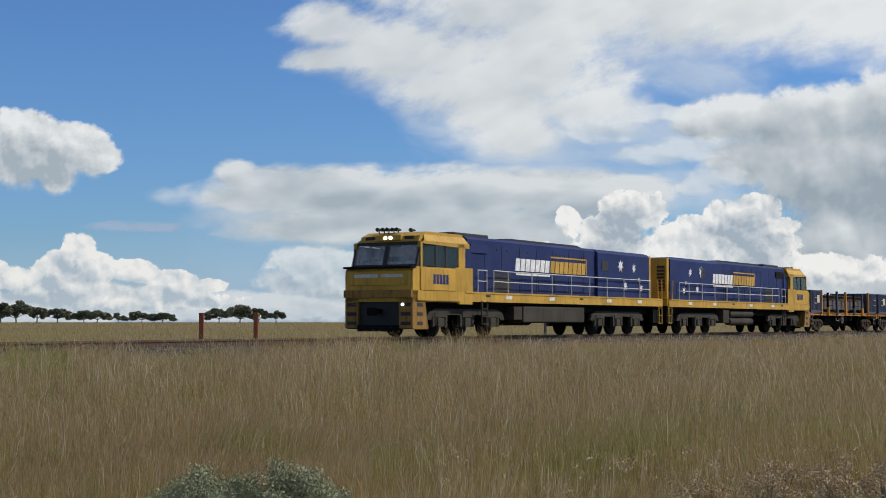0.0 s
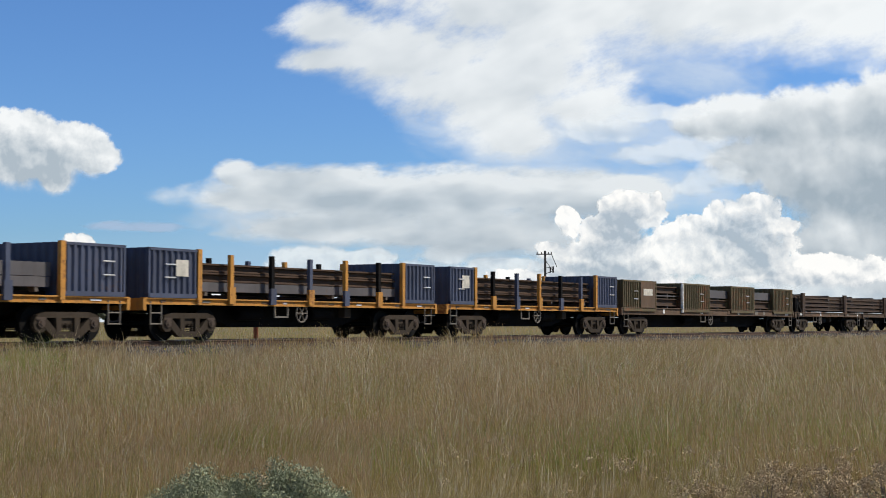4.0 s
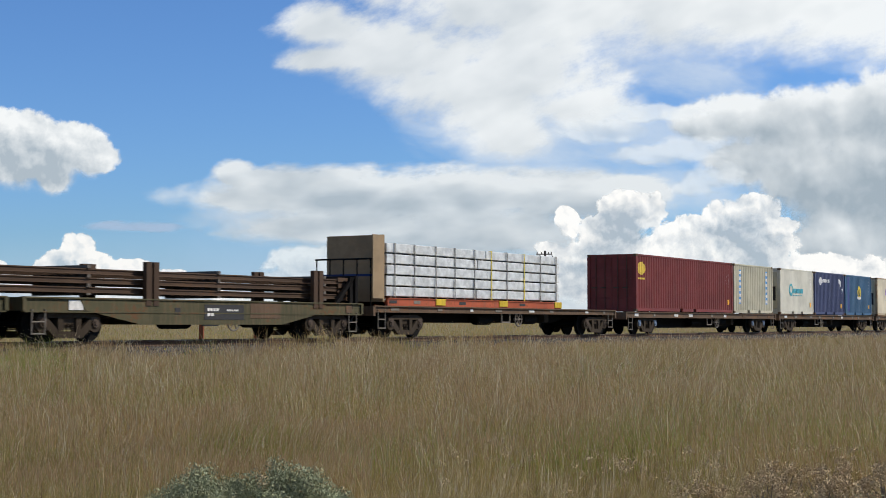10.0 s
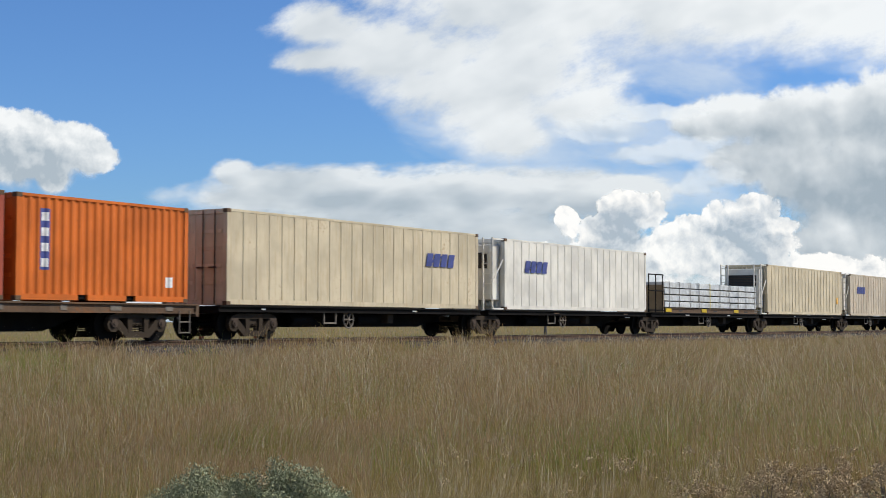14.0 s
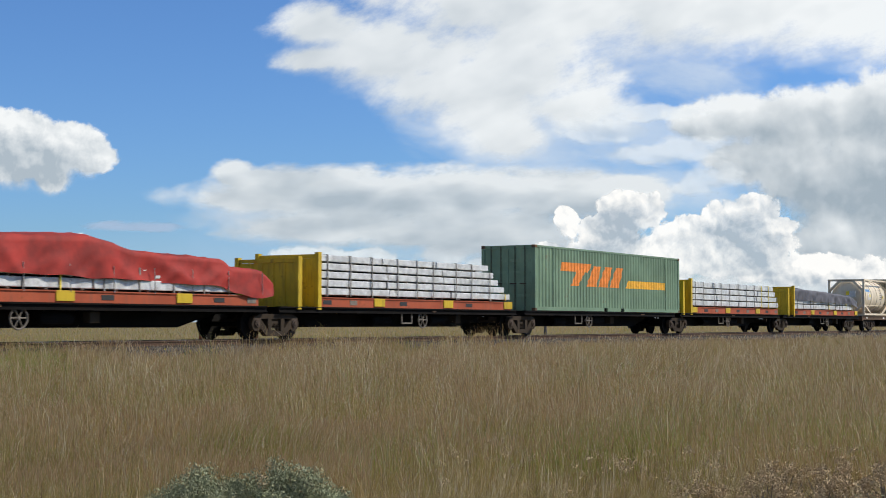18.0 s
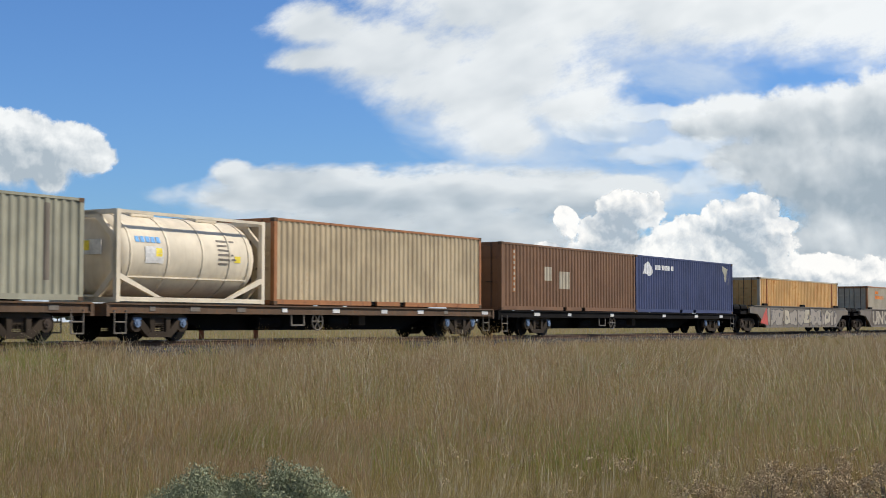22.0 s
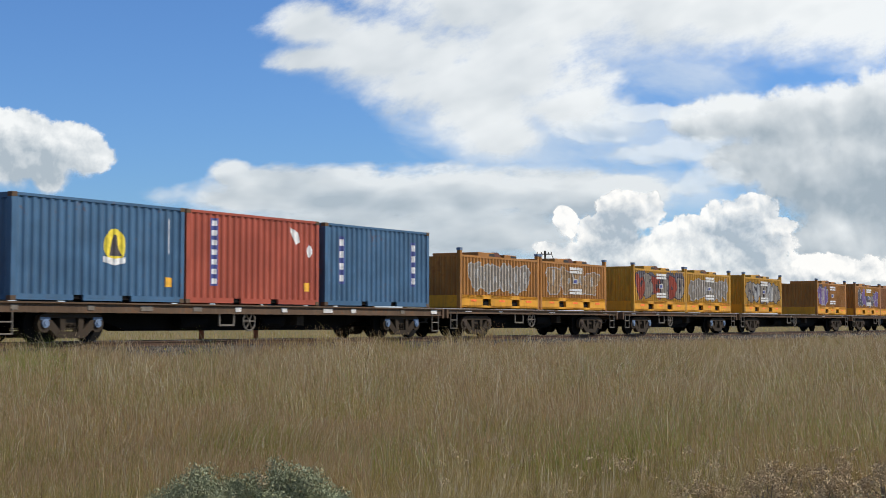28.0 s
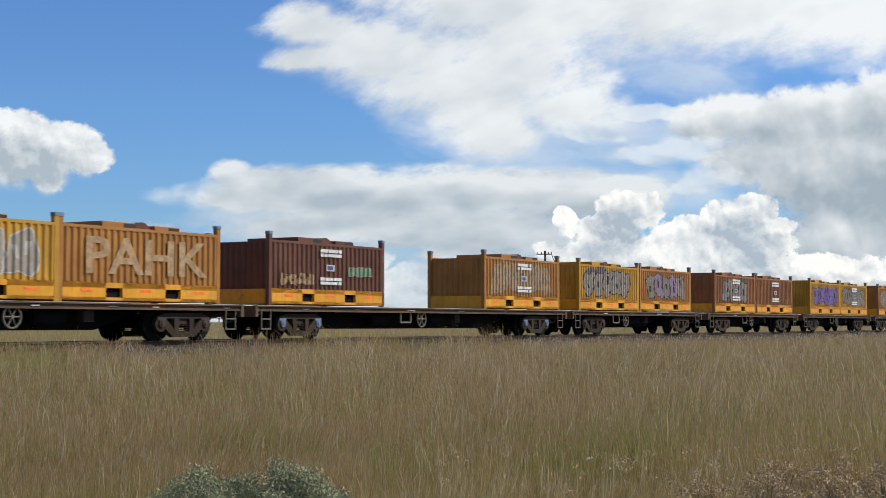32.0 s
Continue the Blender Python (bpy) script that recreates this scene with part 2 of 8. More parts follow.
def cloud_material(name, puffs, soft, ragged, white, shade, dim, thick, billow=(1.7, 1.9), fray=2.4, under_soft=1.2, streak=(1.0, 1.0), turn=0.0, heap=(0.0, 2.0), even=0.7, sunward=0.0):
    """A cloud: rounded puffs (x, y, half width, half height) broken up by noise, lit from the upper right.
    streak, turn: how the noise is drawn out and which way; heap: weight and fineness of cauliflower lumps; even: slow swing of brightness; sunward: brighter towards the sun."""
    m, nt, bs = shader(name)
    out = nt.nodes["Material Output"]
    nt.nodes.remove(bs)
    uv = nt.nodes.new("ShaderNodeUVMap")

    def vector(op, a, b):
        n = nt.nodes.new("ShaderNodeVectorMath")
        n.operation = op
        nt.links.new(a, n.inputs[0])
        if isinstance(b, bpy.types.NodeSocket):
            nt.links.new(b, n.inputs[1])
        elif op == "SCALE":
            n.inputs["Scale"].default_value = b
        else:
            n.inputs[1].default_value = b
        return n.outputs[0]

    def field(vec):
        s = nt.nodes.new("ShaderNodeSeparateXYZ")
        nt.links.new(vec, s.inputs[0])
        best = None
        for x, y, a, b in puffs:
            dx = maths(nt, "MULTIPLY", maths(nt, "SUBTRACT", s.outputs[0], x / 100), 100 / a)
            dy = maths(nt, "MULTIPLY", maths(nt, "SUBTRACT", s.outputs[1], y / 100), 100 / b)
            w = maths(nt, "SUBTRACT", 1.0, maths(nt, "ADD", maths(nt, "MULTIPLY", dx, dx), maths(nt, "MULTIPLY", dy, dy)))
            w = maths(nt, "MAXIMUM", w, -1.5)
            best = w if best is None else maths(nt, "SMOOTH_MAX", best, w, 0.35)
        return best

    def drawn_out(vec):
        spin = node(nt, "ShaderNodeMapping")
        spin.inputs["Rotation"].default_value = (0, 0, radians(turn))
        nt.links.new(vec, spin.inputs["Vector"])
        size = node(nt, "ShaderNodeMapping")
        size.inputs["Scale"].default_value = (*streak, 1)
        nt.links.new(spin.outputs[0], size.inputs["Vector"])
        return size.outputs[0]

    def lumpy(vec):
        n = nt.nodes.new("ShaderNodeTexVoronoi")
        n.feature, n.normalize = "F1", True
        for k, v in (("Scale", heap[1]), ("Detail", 3.0), ("Roughness", 0.48), ("Lacunarity", 2.2)):
            n.inputs[k].default_value = v
        nt.links.new(vec, n.inputs["Vector"])
        return maths(nt, "SUBTRACT", 1.0, n.outputs["Distance"])

    warp = node(nt, "ShaderNodeTexNoise", Scale=1.1, Detail=5.0, Roughness=0.6)
    nt.links.new(drawn_out(uv.outputs[0]), warp.inputs["Vector"])
    bent = vector("ADD", uv.outputs[0], vector("SCALE", vector("SUBTRACT", warp.outputs["Color"], (0.5, 0.5, 0.5)), 0.55 * ragged))
    body = field(bent)
    grain = drawn_out(bent)
    fine = noisy(nt, drawn_out(uv.outputs[0]), fray, 8.0, 0.62)
    d = maths(nt, "ADD", body, maths(nt, "MULTIPLY", maths(nt, "SUBTRACT", fine, 0.5), 3.4 * ragged))
    # how much cloud lies towards the light
    toward = field(vector("ADD", bent, (0.16, -0.30, 0)))
    n0 = noisy(nt, grain, billow[0], 3.0, 0.45)
    n1 = noisy(nt, drawn_out(vector("ADD", bent, (0.16 / billow[0], -0.24 / billow[0], 0))), billow[0], 3.0, 0.45)
    relief = maths(nt, "MULTIPLY", maths(nt, "SUBTRACT", n0, n1), billow[1])
    if heap[0] > 0:
        h0 = lumpy(grain)
        h1 = lumpy(drawn_out(vector("ADD", bent, (0.13 / heap[1], -0.22 / heap[1], 0))))
        d = maths(nt, "ADD", d, maths(nt, "MULTIPLY", maths(nt, "SUBTRACT", h0, 0.66), 1.8 * heap[0]))
        relief = maths(nt, "ADD", relief, maths(nt, "MULTIPLY", maths(nt, "SUBTRACT", h0, h1), 2.8 * heap[0]))
    # undersides fade out more softly than lit tops
    under = maths(nt, "SUBTRACT", toward, body, clamp=True)
    wide = maths(nt, "ADD", maths(nt, "MULTIPLY", under, under_soft), soft)
    alpha = span(nt, maths(nt, "DIVIDE", d, wide, clamp=True), 0.0, 1.0)
    broad = noisy(nt, grain, 0.7, 3.0, 0.5)
    deep = maths(nt, "MULTIPLY", span(nt, toward, -0.25, 1.15), thick)
    lit = maths(nt, "ADD", maths(nt, "SUBTRACT", 1.0, deep), relief)
    if heap[0] > 0:
        lit = maths(nt, "SUBTRACT", lit, 0.13 * heap[0])
    if sunward:
        s = nt.nodes.new("ShaderNodeSeparateXYZ")
        nt.links.new(uv.outputs[0], s.inputs[0])
        lit = maths(nt, "ADD", lit, maths(nt, "MULTIPLY", maths(nt, "SUBTRACT", s.outputs[0], 9.5), sunward))
    lit = maths(nt, "ADD", lit, maths(nt, "MULTIPLY", maths(nt, "SUBTRACT", broad, 0.5), even), clamp=True)
    em = nt.nodes.new("ShaderNodeEmission")
    nt.links.new(mixer(nt, shade, white, lit), em.inputs["Color"])
    tr = nt.nodes.new("ShaderNodeBsdfTransparent")
    mx = nt.nodes.new("ShaderNodeMixShader")
    nt.links.new(maths(nt, "MULTIPLY", alpha, dim), mx.inputs[0])
    nt.links.new(tr.outputs[0], mx.inputs[1])
    nt.links.new(em.outputs[0], mx.inputs[2])
    nt.links.new(mx.outputs[0], out.inputs["Surface"])
    return m


DRIFTERS = []


def cloud(name, label, x0, x1, y0, y1, radius, drift, **look_of):
    """A cloud bank far off; drift: degrees by which it wanders to the left in the whole clip."""
    nx, ny = 24, 12
    me = bpy.data.meshes.new(name)
    vs, fs, uvs = [], [], []
    for j in range(ny + 1):
        for i in range(nx + 1):
            px, py = x0 + (x1 - x0) * i / nx, y0 + (y1 - y0) * j / ny
            vs.append(way(px, py) * radius)
            uvs.append((px / 100, py / 100))
    for j in range(ny):
        for i in range(nx):
            a = j * (nx + 1) + i
            fs.append((a, a + nx + 1, a + nx + 2, a + 1))
    me.from_pydata(vs, [], fs)
    layer = me.uv_layers.new(name="UVMap")
    for lp in me.loops:
        layer.data[lp.index].uv = uvs[lp.vertex_index]
    me.materials.append(cloud_material(name, **look_of))
    ob = tagged(new(name, me), label, "cloud", "clouds in the sky", "structure")
    ob.location = EYE
    ob.visible_shadow = False
    DRIFTERS.append((ob, drift))
    return ob


cloud("cloud_veil_high", "thin white veil of cloud overhead", 560, 1900, -300, 600, 3950, 0.5,
      puffs=[(960, 240, 260, 130), (1130, 240, 230, 100), (1120, 330, 320, 70), (1330, 250, 240, 100), (1300, 30, 520, 110), (1230, 140, 180, 60), (920, 290, 200, 80)],
      soft=1.3, ragged=0.7, white=(0.70, 0.77, 0.84), shade=(0.46, 0.58, 0.73), dim=0.66, thick=0.35, billow=(0.8, 0.8), fray=0.9, under_soft=0.6, streak=(0.6, 1.5), turn=-8)
cloud("cloud_bank_high", "broad white and pale grey cloud bank overhead", 380, 1900, -350, 420, 3600, 0.78,
      puffs=[(596, 48, 124, 50), (590, 106, 104, 36), (690, 92, 165, 84), (790, 140, 160, 98), (870, 195, 140, 95), (915, 245, 100, 62), (940, 110, 220, 150), (1000, 0, 460, 130), (1320, 10, 420, 122), (1560, 30, 300, 116), (1040, 190, 120, 60), (1000, -130, 620, 180), (1600, -70, 500, 170)],
      soft=0.8, ragged=0.52, white=(0.87, 0.90, 0.91), shade=(0.50, 0.56, 0.61), dim=0.97, thick=0.36, billow=(0.9, 1.0), fray=1.3, under_soft=1.2, streak=(0.7, 1.2), turn=18, even=1.3, sunward=0.06)
cloud("cloud_bank_east", "grey-bellied cumulus bank with bright rim", 1060, 2000, 80, 600, 3500, 0.12,
      puffs=[(1250, 216, 80, 42), (1290, 208, 84, 48), (1380, 218, 140, 66), (1490, 214, 150, 76), (1570, 200, 140, 80), (1560, 300, 220, 150), (1430, 310, 130, 90), (1620, 430, 260, 130), (1520, 430, 160, 100), (1330, 285, 100, 48), (1800, 250, 200, 200)],
      soft=0.55, ragged=0.5, white=(0.85, 0.88, 0.89), shade=(0.36, 0.43, 0.49), dim=0.98, thick=0.74, billow=(0.9, 1.5), fray=1.8, under_soft=0.7, heap=(0.28, 1.5), even=1.1)
cloud("cloud_shreds", "small torn cloud shreds under the bank", 880, 1500, 130, 440, 3480, 0.15,
      puffs=[(1060, 232, 110, 28), (1150, 200, 110, 20), (1150, 275, 110, 24), (1262, 318, 66, 32), (1235, 330, 50, 20), (1220, 262, 80, 22)],
      soft=0.8, ragged=0.85, white=(0.80, 0.85, 0.88), shade=(0.50, 0.58, 0.66), dim=0.66, thick=0.5, billow=(2.0, 2.0), fray=2.0, under_soft=0.8, streak=(0.7, 1.3), turn=-12)
cloud("cloud_band_middle", "long flat band of grey-white cloud", 100, 1420, 200, 600, 3700, 0.2,
      puffs=[(420, 312, 46, 34), (500, 342, 150, 54), (600, 345, 210, 60), (780, 350, 260, 66), (1000, 350, 210, 60), (620, 400, 260, 56), (850, 410, 280, 66), (1110, 335, 110, 32), (450, 352, 110, 40)],
      soft=0.6, ragged=0.46, white=(0.76, 0.80, 0.82), shade=(0.42, 0.49, 0.55), dim=0.96, thick=0.75, billow=(1.0, 2.0), fray=1.6, under_soft=1.3, streak=(0.65, 1.5), turn=4, even=1.2)
cloud("cloud_band_tail", "soft fraying tail of the cloud band", 140, 620, 260, 450, 3720, 0.2,
      puffs=[(430, 345, 110, 36), (350, 352, 100, 26), (420, 385, 120, 34)],
      soft=1.2, ragged=0.7, white=(0.70, 0.76, 0.81), shade=(0.50, 0.59, 0.69), dim=0.7, thick=0.6, billow=(1.6, 1.6), fray=1.8, under_soft=0.8, streak=(0.7, 1.3))
cloud("cloud_towers_bright", "bright heaped cumulus towers near the horizon", 860, 1640, 300, 600, 3400, 0.12,
      puffs=[(1006, 392, 26, 26), (975, 440, 30, 20), (1120, 374, 60, 40), (1085, 415, 60, 40), (1235, 416, 80, 36), (1290, 390, 54, 38), (1340, 380, 56, 42), (1320, 420, 90, 46), (1385, 398, 40, 18), (1240, 455, 190, 46), (1100, 465, 180, 46), (1420, 480, 200, 34), (1050, 500, 220, 34)],
      soft=0.26, ragged=0.6, white=(1.0, 0.99, 0.96), shade=(0.42, 0.49, 0.56), dim=0.93, thick=0.62, billow=(1.0, 1.2), fray=2.6, under_soft=1.2, heap=(0.9, 2.3), even=1.6)
cloud("cloud_lone_west", "white cumulus cloud with grey underside", -260, 340, 130, 420, 3450, 0.3,
      puffs=[(30, 242, 100, 52), (120, 260, 80, 44), (160, 280, 56, 40), (50, 290, 140, 48), (98, 318, 46, 32), (-120, 260, 160, 70)],
      soft=0.38, ragged=0.46, white=(0.90, 0.92, 0.92), shade=(0.42, 0.49, 0.55), dim=0.98, thick=0.8, billow=(1.2, 1.4), fray=2.0, under_soft=1.5, heap=(0.7, 2.2), even=0.9)
cloud("cloud_towers_west", "low white cumulus heaps over the horizon", -260, 520, 370, 600, 3300, 0.08,
      puffs=[(140, 440, 34, 30), (165, 470, 40, 26), (104, 470, 40, 30), (110, 496, 100, 30), (20, 494, 60, 24), (-30, 480, 50, 26), (236, 482, 50, 24), (300, 496, 60, 20), (372, 506, 40, 12), (40, 535, 200, 26), (200, 530, 220, 30), (-150, 480, 120, 60)],
      soft=0.25, ragged=0.5, white=(0.95, 0.94, 0.91), shade=(0.46, 0.55, 0.63), dim=0.96, thick=0.75, billow=(2.0, 2.0), fray=2.6, under_soft=0.9, heap=(0.9, 2.2))
cloud("cloud_band_horizon", "hazy pale cloud lying along the horizon", -400, 2000, 380, 620, 3900, 0.05,
      puffs=[(450, 545, 260, 34), (800, 535, 330, 50), (1150, 540, 350, 64), (1500, 530, 300, 64), (1850, 500, 300, 90), (60, 555, 300, 26)],
      soft=0.6, ragged=0.5, white=(0.72, 0.77, 0.80), shade=(0.44, 0.53, 0.62), dim=0.92, thick=0.5, billow=(2.0, 1.8), fray=2.0, under_soft=0.5, streak=(0.8, 1.3))
cloud("cloud_heaps_middle", "hazy white cumulus heaps under the cloud band", 340, 1060, 390, 600, 3750, 0.1,
      puffs=[(545, 464, 84, 34), (650, 464, 60, 24), (580, 500, 140, 40), (770, 500, 140, 36), (790, 450, 50, 26), (880, 418, 70, 20), (890, 480, 80, 32), (930, 500, 130, 36)],
      soft=0.45, ragged=0.5, white=(0.78, 0.83, 0.85), shade=(0.42, 0.51, 0.60), dim=0.85, thick=0.6, billow=(1.8, 1.8), fray=2.0, under_soft=1.2, heap=(0.7, 2.0))
cloud("cloud_haze_low", "pale haze low in the blue sky", -400, 1100, 280, 640, 3980, 0.05,
      puffs=[(100, 570, 500, 170), (420, 540, 420, 190), (800, 520, 300, 150)],
      soft=2.2, ragged=0.15, white=(0.52, 0.67, 0.95), shade=(0.48, 0.63, 0.92), dim=0.8, thick=0.3, billow=(0.8, 0.2), fray=0.8)
cloud("cloud_wisp_west", "thin grey wisp of cloud", 120, 420, 360, 440, 3800, 0.1,
      puffs=[(220, 400, 80, 12), (280, 404, 70, 10)],
      soft=1.0, ragged=0.6, white=(0.40, 0.50, 0.66), shade=(0.34, 0.44, 0.59), dim=0.75, thick=0.4, billow=(2.0, 1.0), fray=2.0, streak=(0.6, 1.4))
for ob, drift in DRIFTERS:
    walk(ob, [(0, pose(EYE.x, EYE.y, EYE.z)), (32, pose(EYE.x, EYE.y, EYE.z, 0, 0, drift))])


# ---- ground ----
def ground_height(x, y):
    """Field level: flat, with a low rise to the formation of the track."""
    p = Vector((x, y, 0)) - ORIGIN
    across = -p.dot(AWAY)                       # towards the camera
    rise = 0.0
    d = abs(across)
    rise = 0.32 * max(0.0, min(1.0, (9.0 - d) / 5.0))
    rise += 1.15 * max(0.0, min(1.0, (y - 140) / 260))
    return rise + 0.05 * noise.noise((x * 0.15, y * 0.15, 0))


m, nt, bs = shader("dry_grassland_soil")
v = coords(nt, per_object=False)
a, b, c = noisy(nt, v, 0.05, 4.0), noisy(nt, v, 0.9, 5.0, 0.6), noisy(nt, v, 14.0, 4.0, 0.7)
g1 = mixer(nt, (0.205, 0.155, 0.080), (0.165, 0.140, 0.066), span(nt, a, 0.35, 0.65))
g2 = mixer(nt, g1, (0.15, 0.155, 0.06), maths(nt, "MULTIPLY", span(nt, b, 0.5, 0.75), 0.5))
nt.links.new(mixer(nt, g2, (0.12, 0.09, 0.055), maths(nt, "MULTIPLY", span(nt, c, 0.5, 0.75), 0.55)), bs.inputs["Base Color"])
bs.inputs["Roughness"].default_value = 0.95
bs.inputs["Specular IOR Level"].default_value = 0.1
bumped(nt, bs, c, 0.5, 0.05)
M["soil"] = m

xs = [-4000, -1500, -600, -250, -120, -80] + [-60 + 2.0 * i for i in range(81)] + [120, 160, 250, 600, 1500, 4000]
ys = [-4000, -800, -200, -60, -30] + [-16 + 2.0 * i for i in range(75)] + [150, 180, 230, 320, 500, 900, 1800, 4400]
vs = [(x, y, ground_height(x, y)) for y in ys for x in xs]
nx = len(xs)
fs = [(j * nx + i, j * nx + i + 1, (j + 1) * nx + i + 1, (j + 1) * nx + i) for j in range(len(ys) - 1) for i in range(nx - 1)]
me = bpy.data.meshes.new("ground")
me.from_pydata(vs, [], fs)
me.materials.append(M["soil"])
for p in me.polygons:
    p.use_smooth = True
tagged(new("ground", me), "flat dry grassland soil under tall straw grass", "ground", kind="structure")

# ---- track ----
m, nt, bs = shader("grey_ballast_stone")
v = coords(nt, per_object=False)
isl = nt.nodes.new("ShaderNodeNewGeometry").outputs["Random Per Island"]
nt.links.new(mixer(nt, mixer(nt, (0.026, 0.019, 0.013), (0.105, 0.085, 0.064), isl), (0.055, 0.035, 0.022), maths(nt, "MULTIPLY", span(nt, noisy(nt, v, 1.3), 0.45, 0.7), 0.5)), bs.inputs["Base Color"])
bs.inputs["Roughness"].default_value = 0.9
bumped(nt, bs, noisy(nt, v, 40.0), 0.5, 0.02)
M["ballast"] = m

track = tagged(new("railway_track"), "single railway track, rusty rails on grey ballast", "track", kind="structure")
track.matrix_basis = TRACK
bm = bmesh.new()
extrude_x(bm, [(-3.3, -1.0), (-1.95, -0.15), (1.95, -0.15), (3.3, -1.0)], -60, 520)
part("ballast_bed", bm, M["ballast"], track, "grey crushed stone bed")
RAIL = [(-0.07, -0.17), (0.07, -0.17), (0.07, -0.158), (0.012, -0.14), (0.012, -0.045), (0.035, -0.035), (0.035, -0.004), (0.028, 0.0), (-0.028, 0.0), (-0.035, -0.004), (-0.035, -0.035), (-0.012, -0.045), (-0.012, -0.14), (-0.07, -0.158)]
for y in (-0.7525, 0.7525):
    bm = bmesh.new()
    extrude_x(bm, [(y + p, q) for p, q in RAIL], -60, 520)
    part("rail", bm, M["rail_rust"], track, "brown rusty steel rail")
    part("rail_head", made((-60, 520, y - 0.030, y + 0.030, 0.0005, 0.003)), M["rail_shine"], track, "worn bright running surface")
M["sleeper"] = plain("weathered_sleeper", (0.10, 0.085, 0.07), 0.9, 0, 0.25)
sleeper_mesh = mesh_of("sleeper", made((-0.12, 0.12, -1.3, 1.3, -0.32, -0.142), bev=0.015), M["sleeper"])
for i in range(260):
    part("sleeper", sleeper_mesh, None, track, at=pose(-5 + i * 0.62 + random.uniform(-0.02, 0.02), 0, random.uniform(-0.012, 0.0), 0, 0, random.uniform(-0.7, 0.7)))

# loose stones on the near shoulder and between the sleepers
rng = np.random.default_rng(4)


def scatter_rocks(n, u0, u1, y0, y1, smin, smax):
    u = u0 + (u1 - u0) * rng.random(n) ** 1.3
    y = rng.uniform(y0, y1, n)
    z = np.where(y < -1.95, -0.15 - (-1.95 - y) * 0.63, np.where(y > 1.95, -0.15 - (y - 1.95) * 0.63, -0.15))
    s = rng.uniform(smin, smax, n)
    base = np.array([(1, 0, 0), (-1, 0, 0), (0, 1, 0), (0, -1, 0), (0, 0, 0.8), (0, 0, -0.8)], float)
    tri = np.array([(0, 2, 4), (2, 1, 4), (1, 3, 4), (3, 0, 4), (2, 0, 5), (1, 2, 5), (3, 1, 5), (0, 3, 5)])
    j = base[None] * rng.uniform(0.6, 1.3, (n, 6, 3)) * s[:, None, None]
    ang = rng.uniform(0, 6.28, n)
    c, si = np.cos(ang)[:, None], np.sin(ang)[:, None]
    x2, y2 = j[..., 0] * c - j[..., 1] * si, j[..., 0] * si + j[..., 1] * c
    P = np.stack([x2 + u[:, None], y2 + y[:, None], j[..., 2] + z[:, None]], -1).reshape(-1, 3)
    F = (tri[None] + 6 * np.arange(n)[:, None, None]).reshape(-1, 3)
    return P, F


def array_mesh(name, P, F, material):
    """A mesh from arrays of vertices and of faces with equal corner counts."""
    me = bpy.data.meshes.new(name)
    k = F.shape[1]
    me.vertices.add(len(P))
    me.vertices.foreach_set("co", P.astype(np.float32).ravel())
    me.loops.add(F.size)
    me.loops.foreach_set("vertex_index", F.astype(np.int32).ravel())
    me.polygons.add(len(F))
    me.polygons.foreach_set("loop_start", np.arange(0, F.size, k, dtype=np.int32))
    me.polygons.foreach_set("loop_total", np.full(len(F), k, dtype=np.int32))
    me.update(calc_edges=True)
    me.materials.append(material)
    return me


P_, F_ = scatter_rocks(42000, 30, 150, -3.4, 2.0, 0.02, 0.055)
ob = part("ballast_stones", array_mesh("ballast_stones", P_, F_, M["ballast"]), None, track, "loose crushed ballast stones")
ob["kind"] = "stuff"

# ---- grass ----
m, nt, bs = shader("dry_straw_grass")
geo = nt.nodes.new("ShaderNodeNewGeometry")
isl = geo.outputs["Random Per Island"]
sep = nt.nodes.new("ShaderNodeSeparateXYZ")
nt.links.new(geo.outputs["Position"], sep.inputs[0])
ramp = nt.nodes.new("ShaderNodeValToRGB")
ramp.color_ramp.elements[0].color, ramp.color_ramp.elements[1].color = (0.24, 0.145, 0.060, 1), (0.84, 0.64, 0.34, 1)
for p, c in ((0.25, (0.42, 0.275, 0.120, 1)), (0.5, (0.55, 0.370, 0.175, 1)), (0.70, (0.36, 0.33, 0.08, 1)), (0.80, (0.49, 0.35, 0.145, 1)), (0.93, (0.61, 0.435, 0.20, 1))):
    e = ramp.color_ramp.elements.new(p)
    e.color = c
nt.links.new(isl, ramp.inputs[0])
patch = noisy(nt, geo.outputs["Position"], 0.22, 4.0, 0.6)
low = span(nt, sep.outputs[2], 0.15, 0.75, 1.0, 0.0)
green = maths(nt, "MULTIPLY", maths(nt, "ADD", maths(nt, "MULTIPLY", low, 0.55), 0.1), span(nt, patch, 0.42, 0.66))
drift = noisy(nt, geo.outputs["Position"], 0.45, 3.0, 0.55)
mauve = mixer(nt, ramp.outputs[0], (0.42, 0.275, 0.165), span(nt, drift, 0.50, 0.68, 0.0, 0.55))
olive = mixer(nt, mauve, (0.33, 0.33, 0.11), span(nt, drift, 0.34, 0.50, 0.55, 0.0))
blade = mixer(nt, olive, (0.30, 0.34, 0.07), green)
nt.links.new(blade, bs.inputs["Base Color"])
thin = nt.nodes.new("ShaderNodeBsdfTranslucent")
nt.links.new(blade, thin.inputs["Color"])
both = nt.nodes.new("ShaderNodeMixShader")
both.inputs[0].default_value = 0.42
nt.links.new(bs.outputs[0], both.inputs[1])
nt.links.new(thin.outputs[0], both.inputs[2])
nt.links.new(both.outputs[0], nt.nodes["Material Output"].inputs["Surface"])
bs.inputs["Roughness"].default_value = 0.8
bs.inputs["Specular IOR Level"].default_value = 0.15
M["grass"] = m


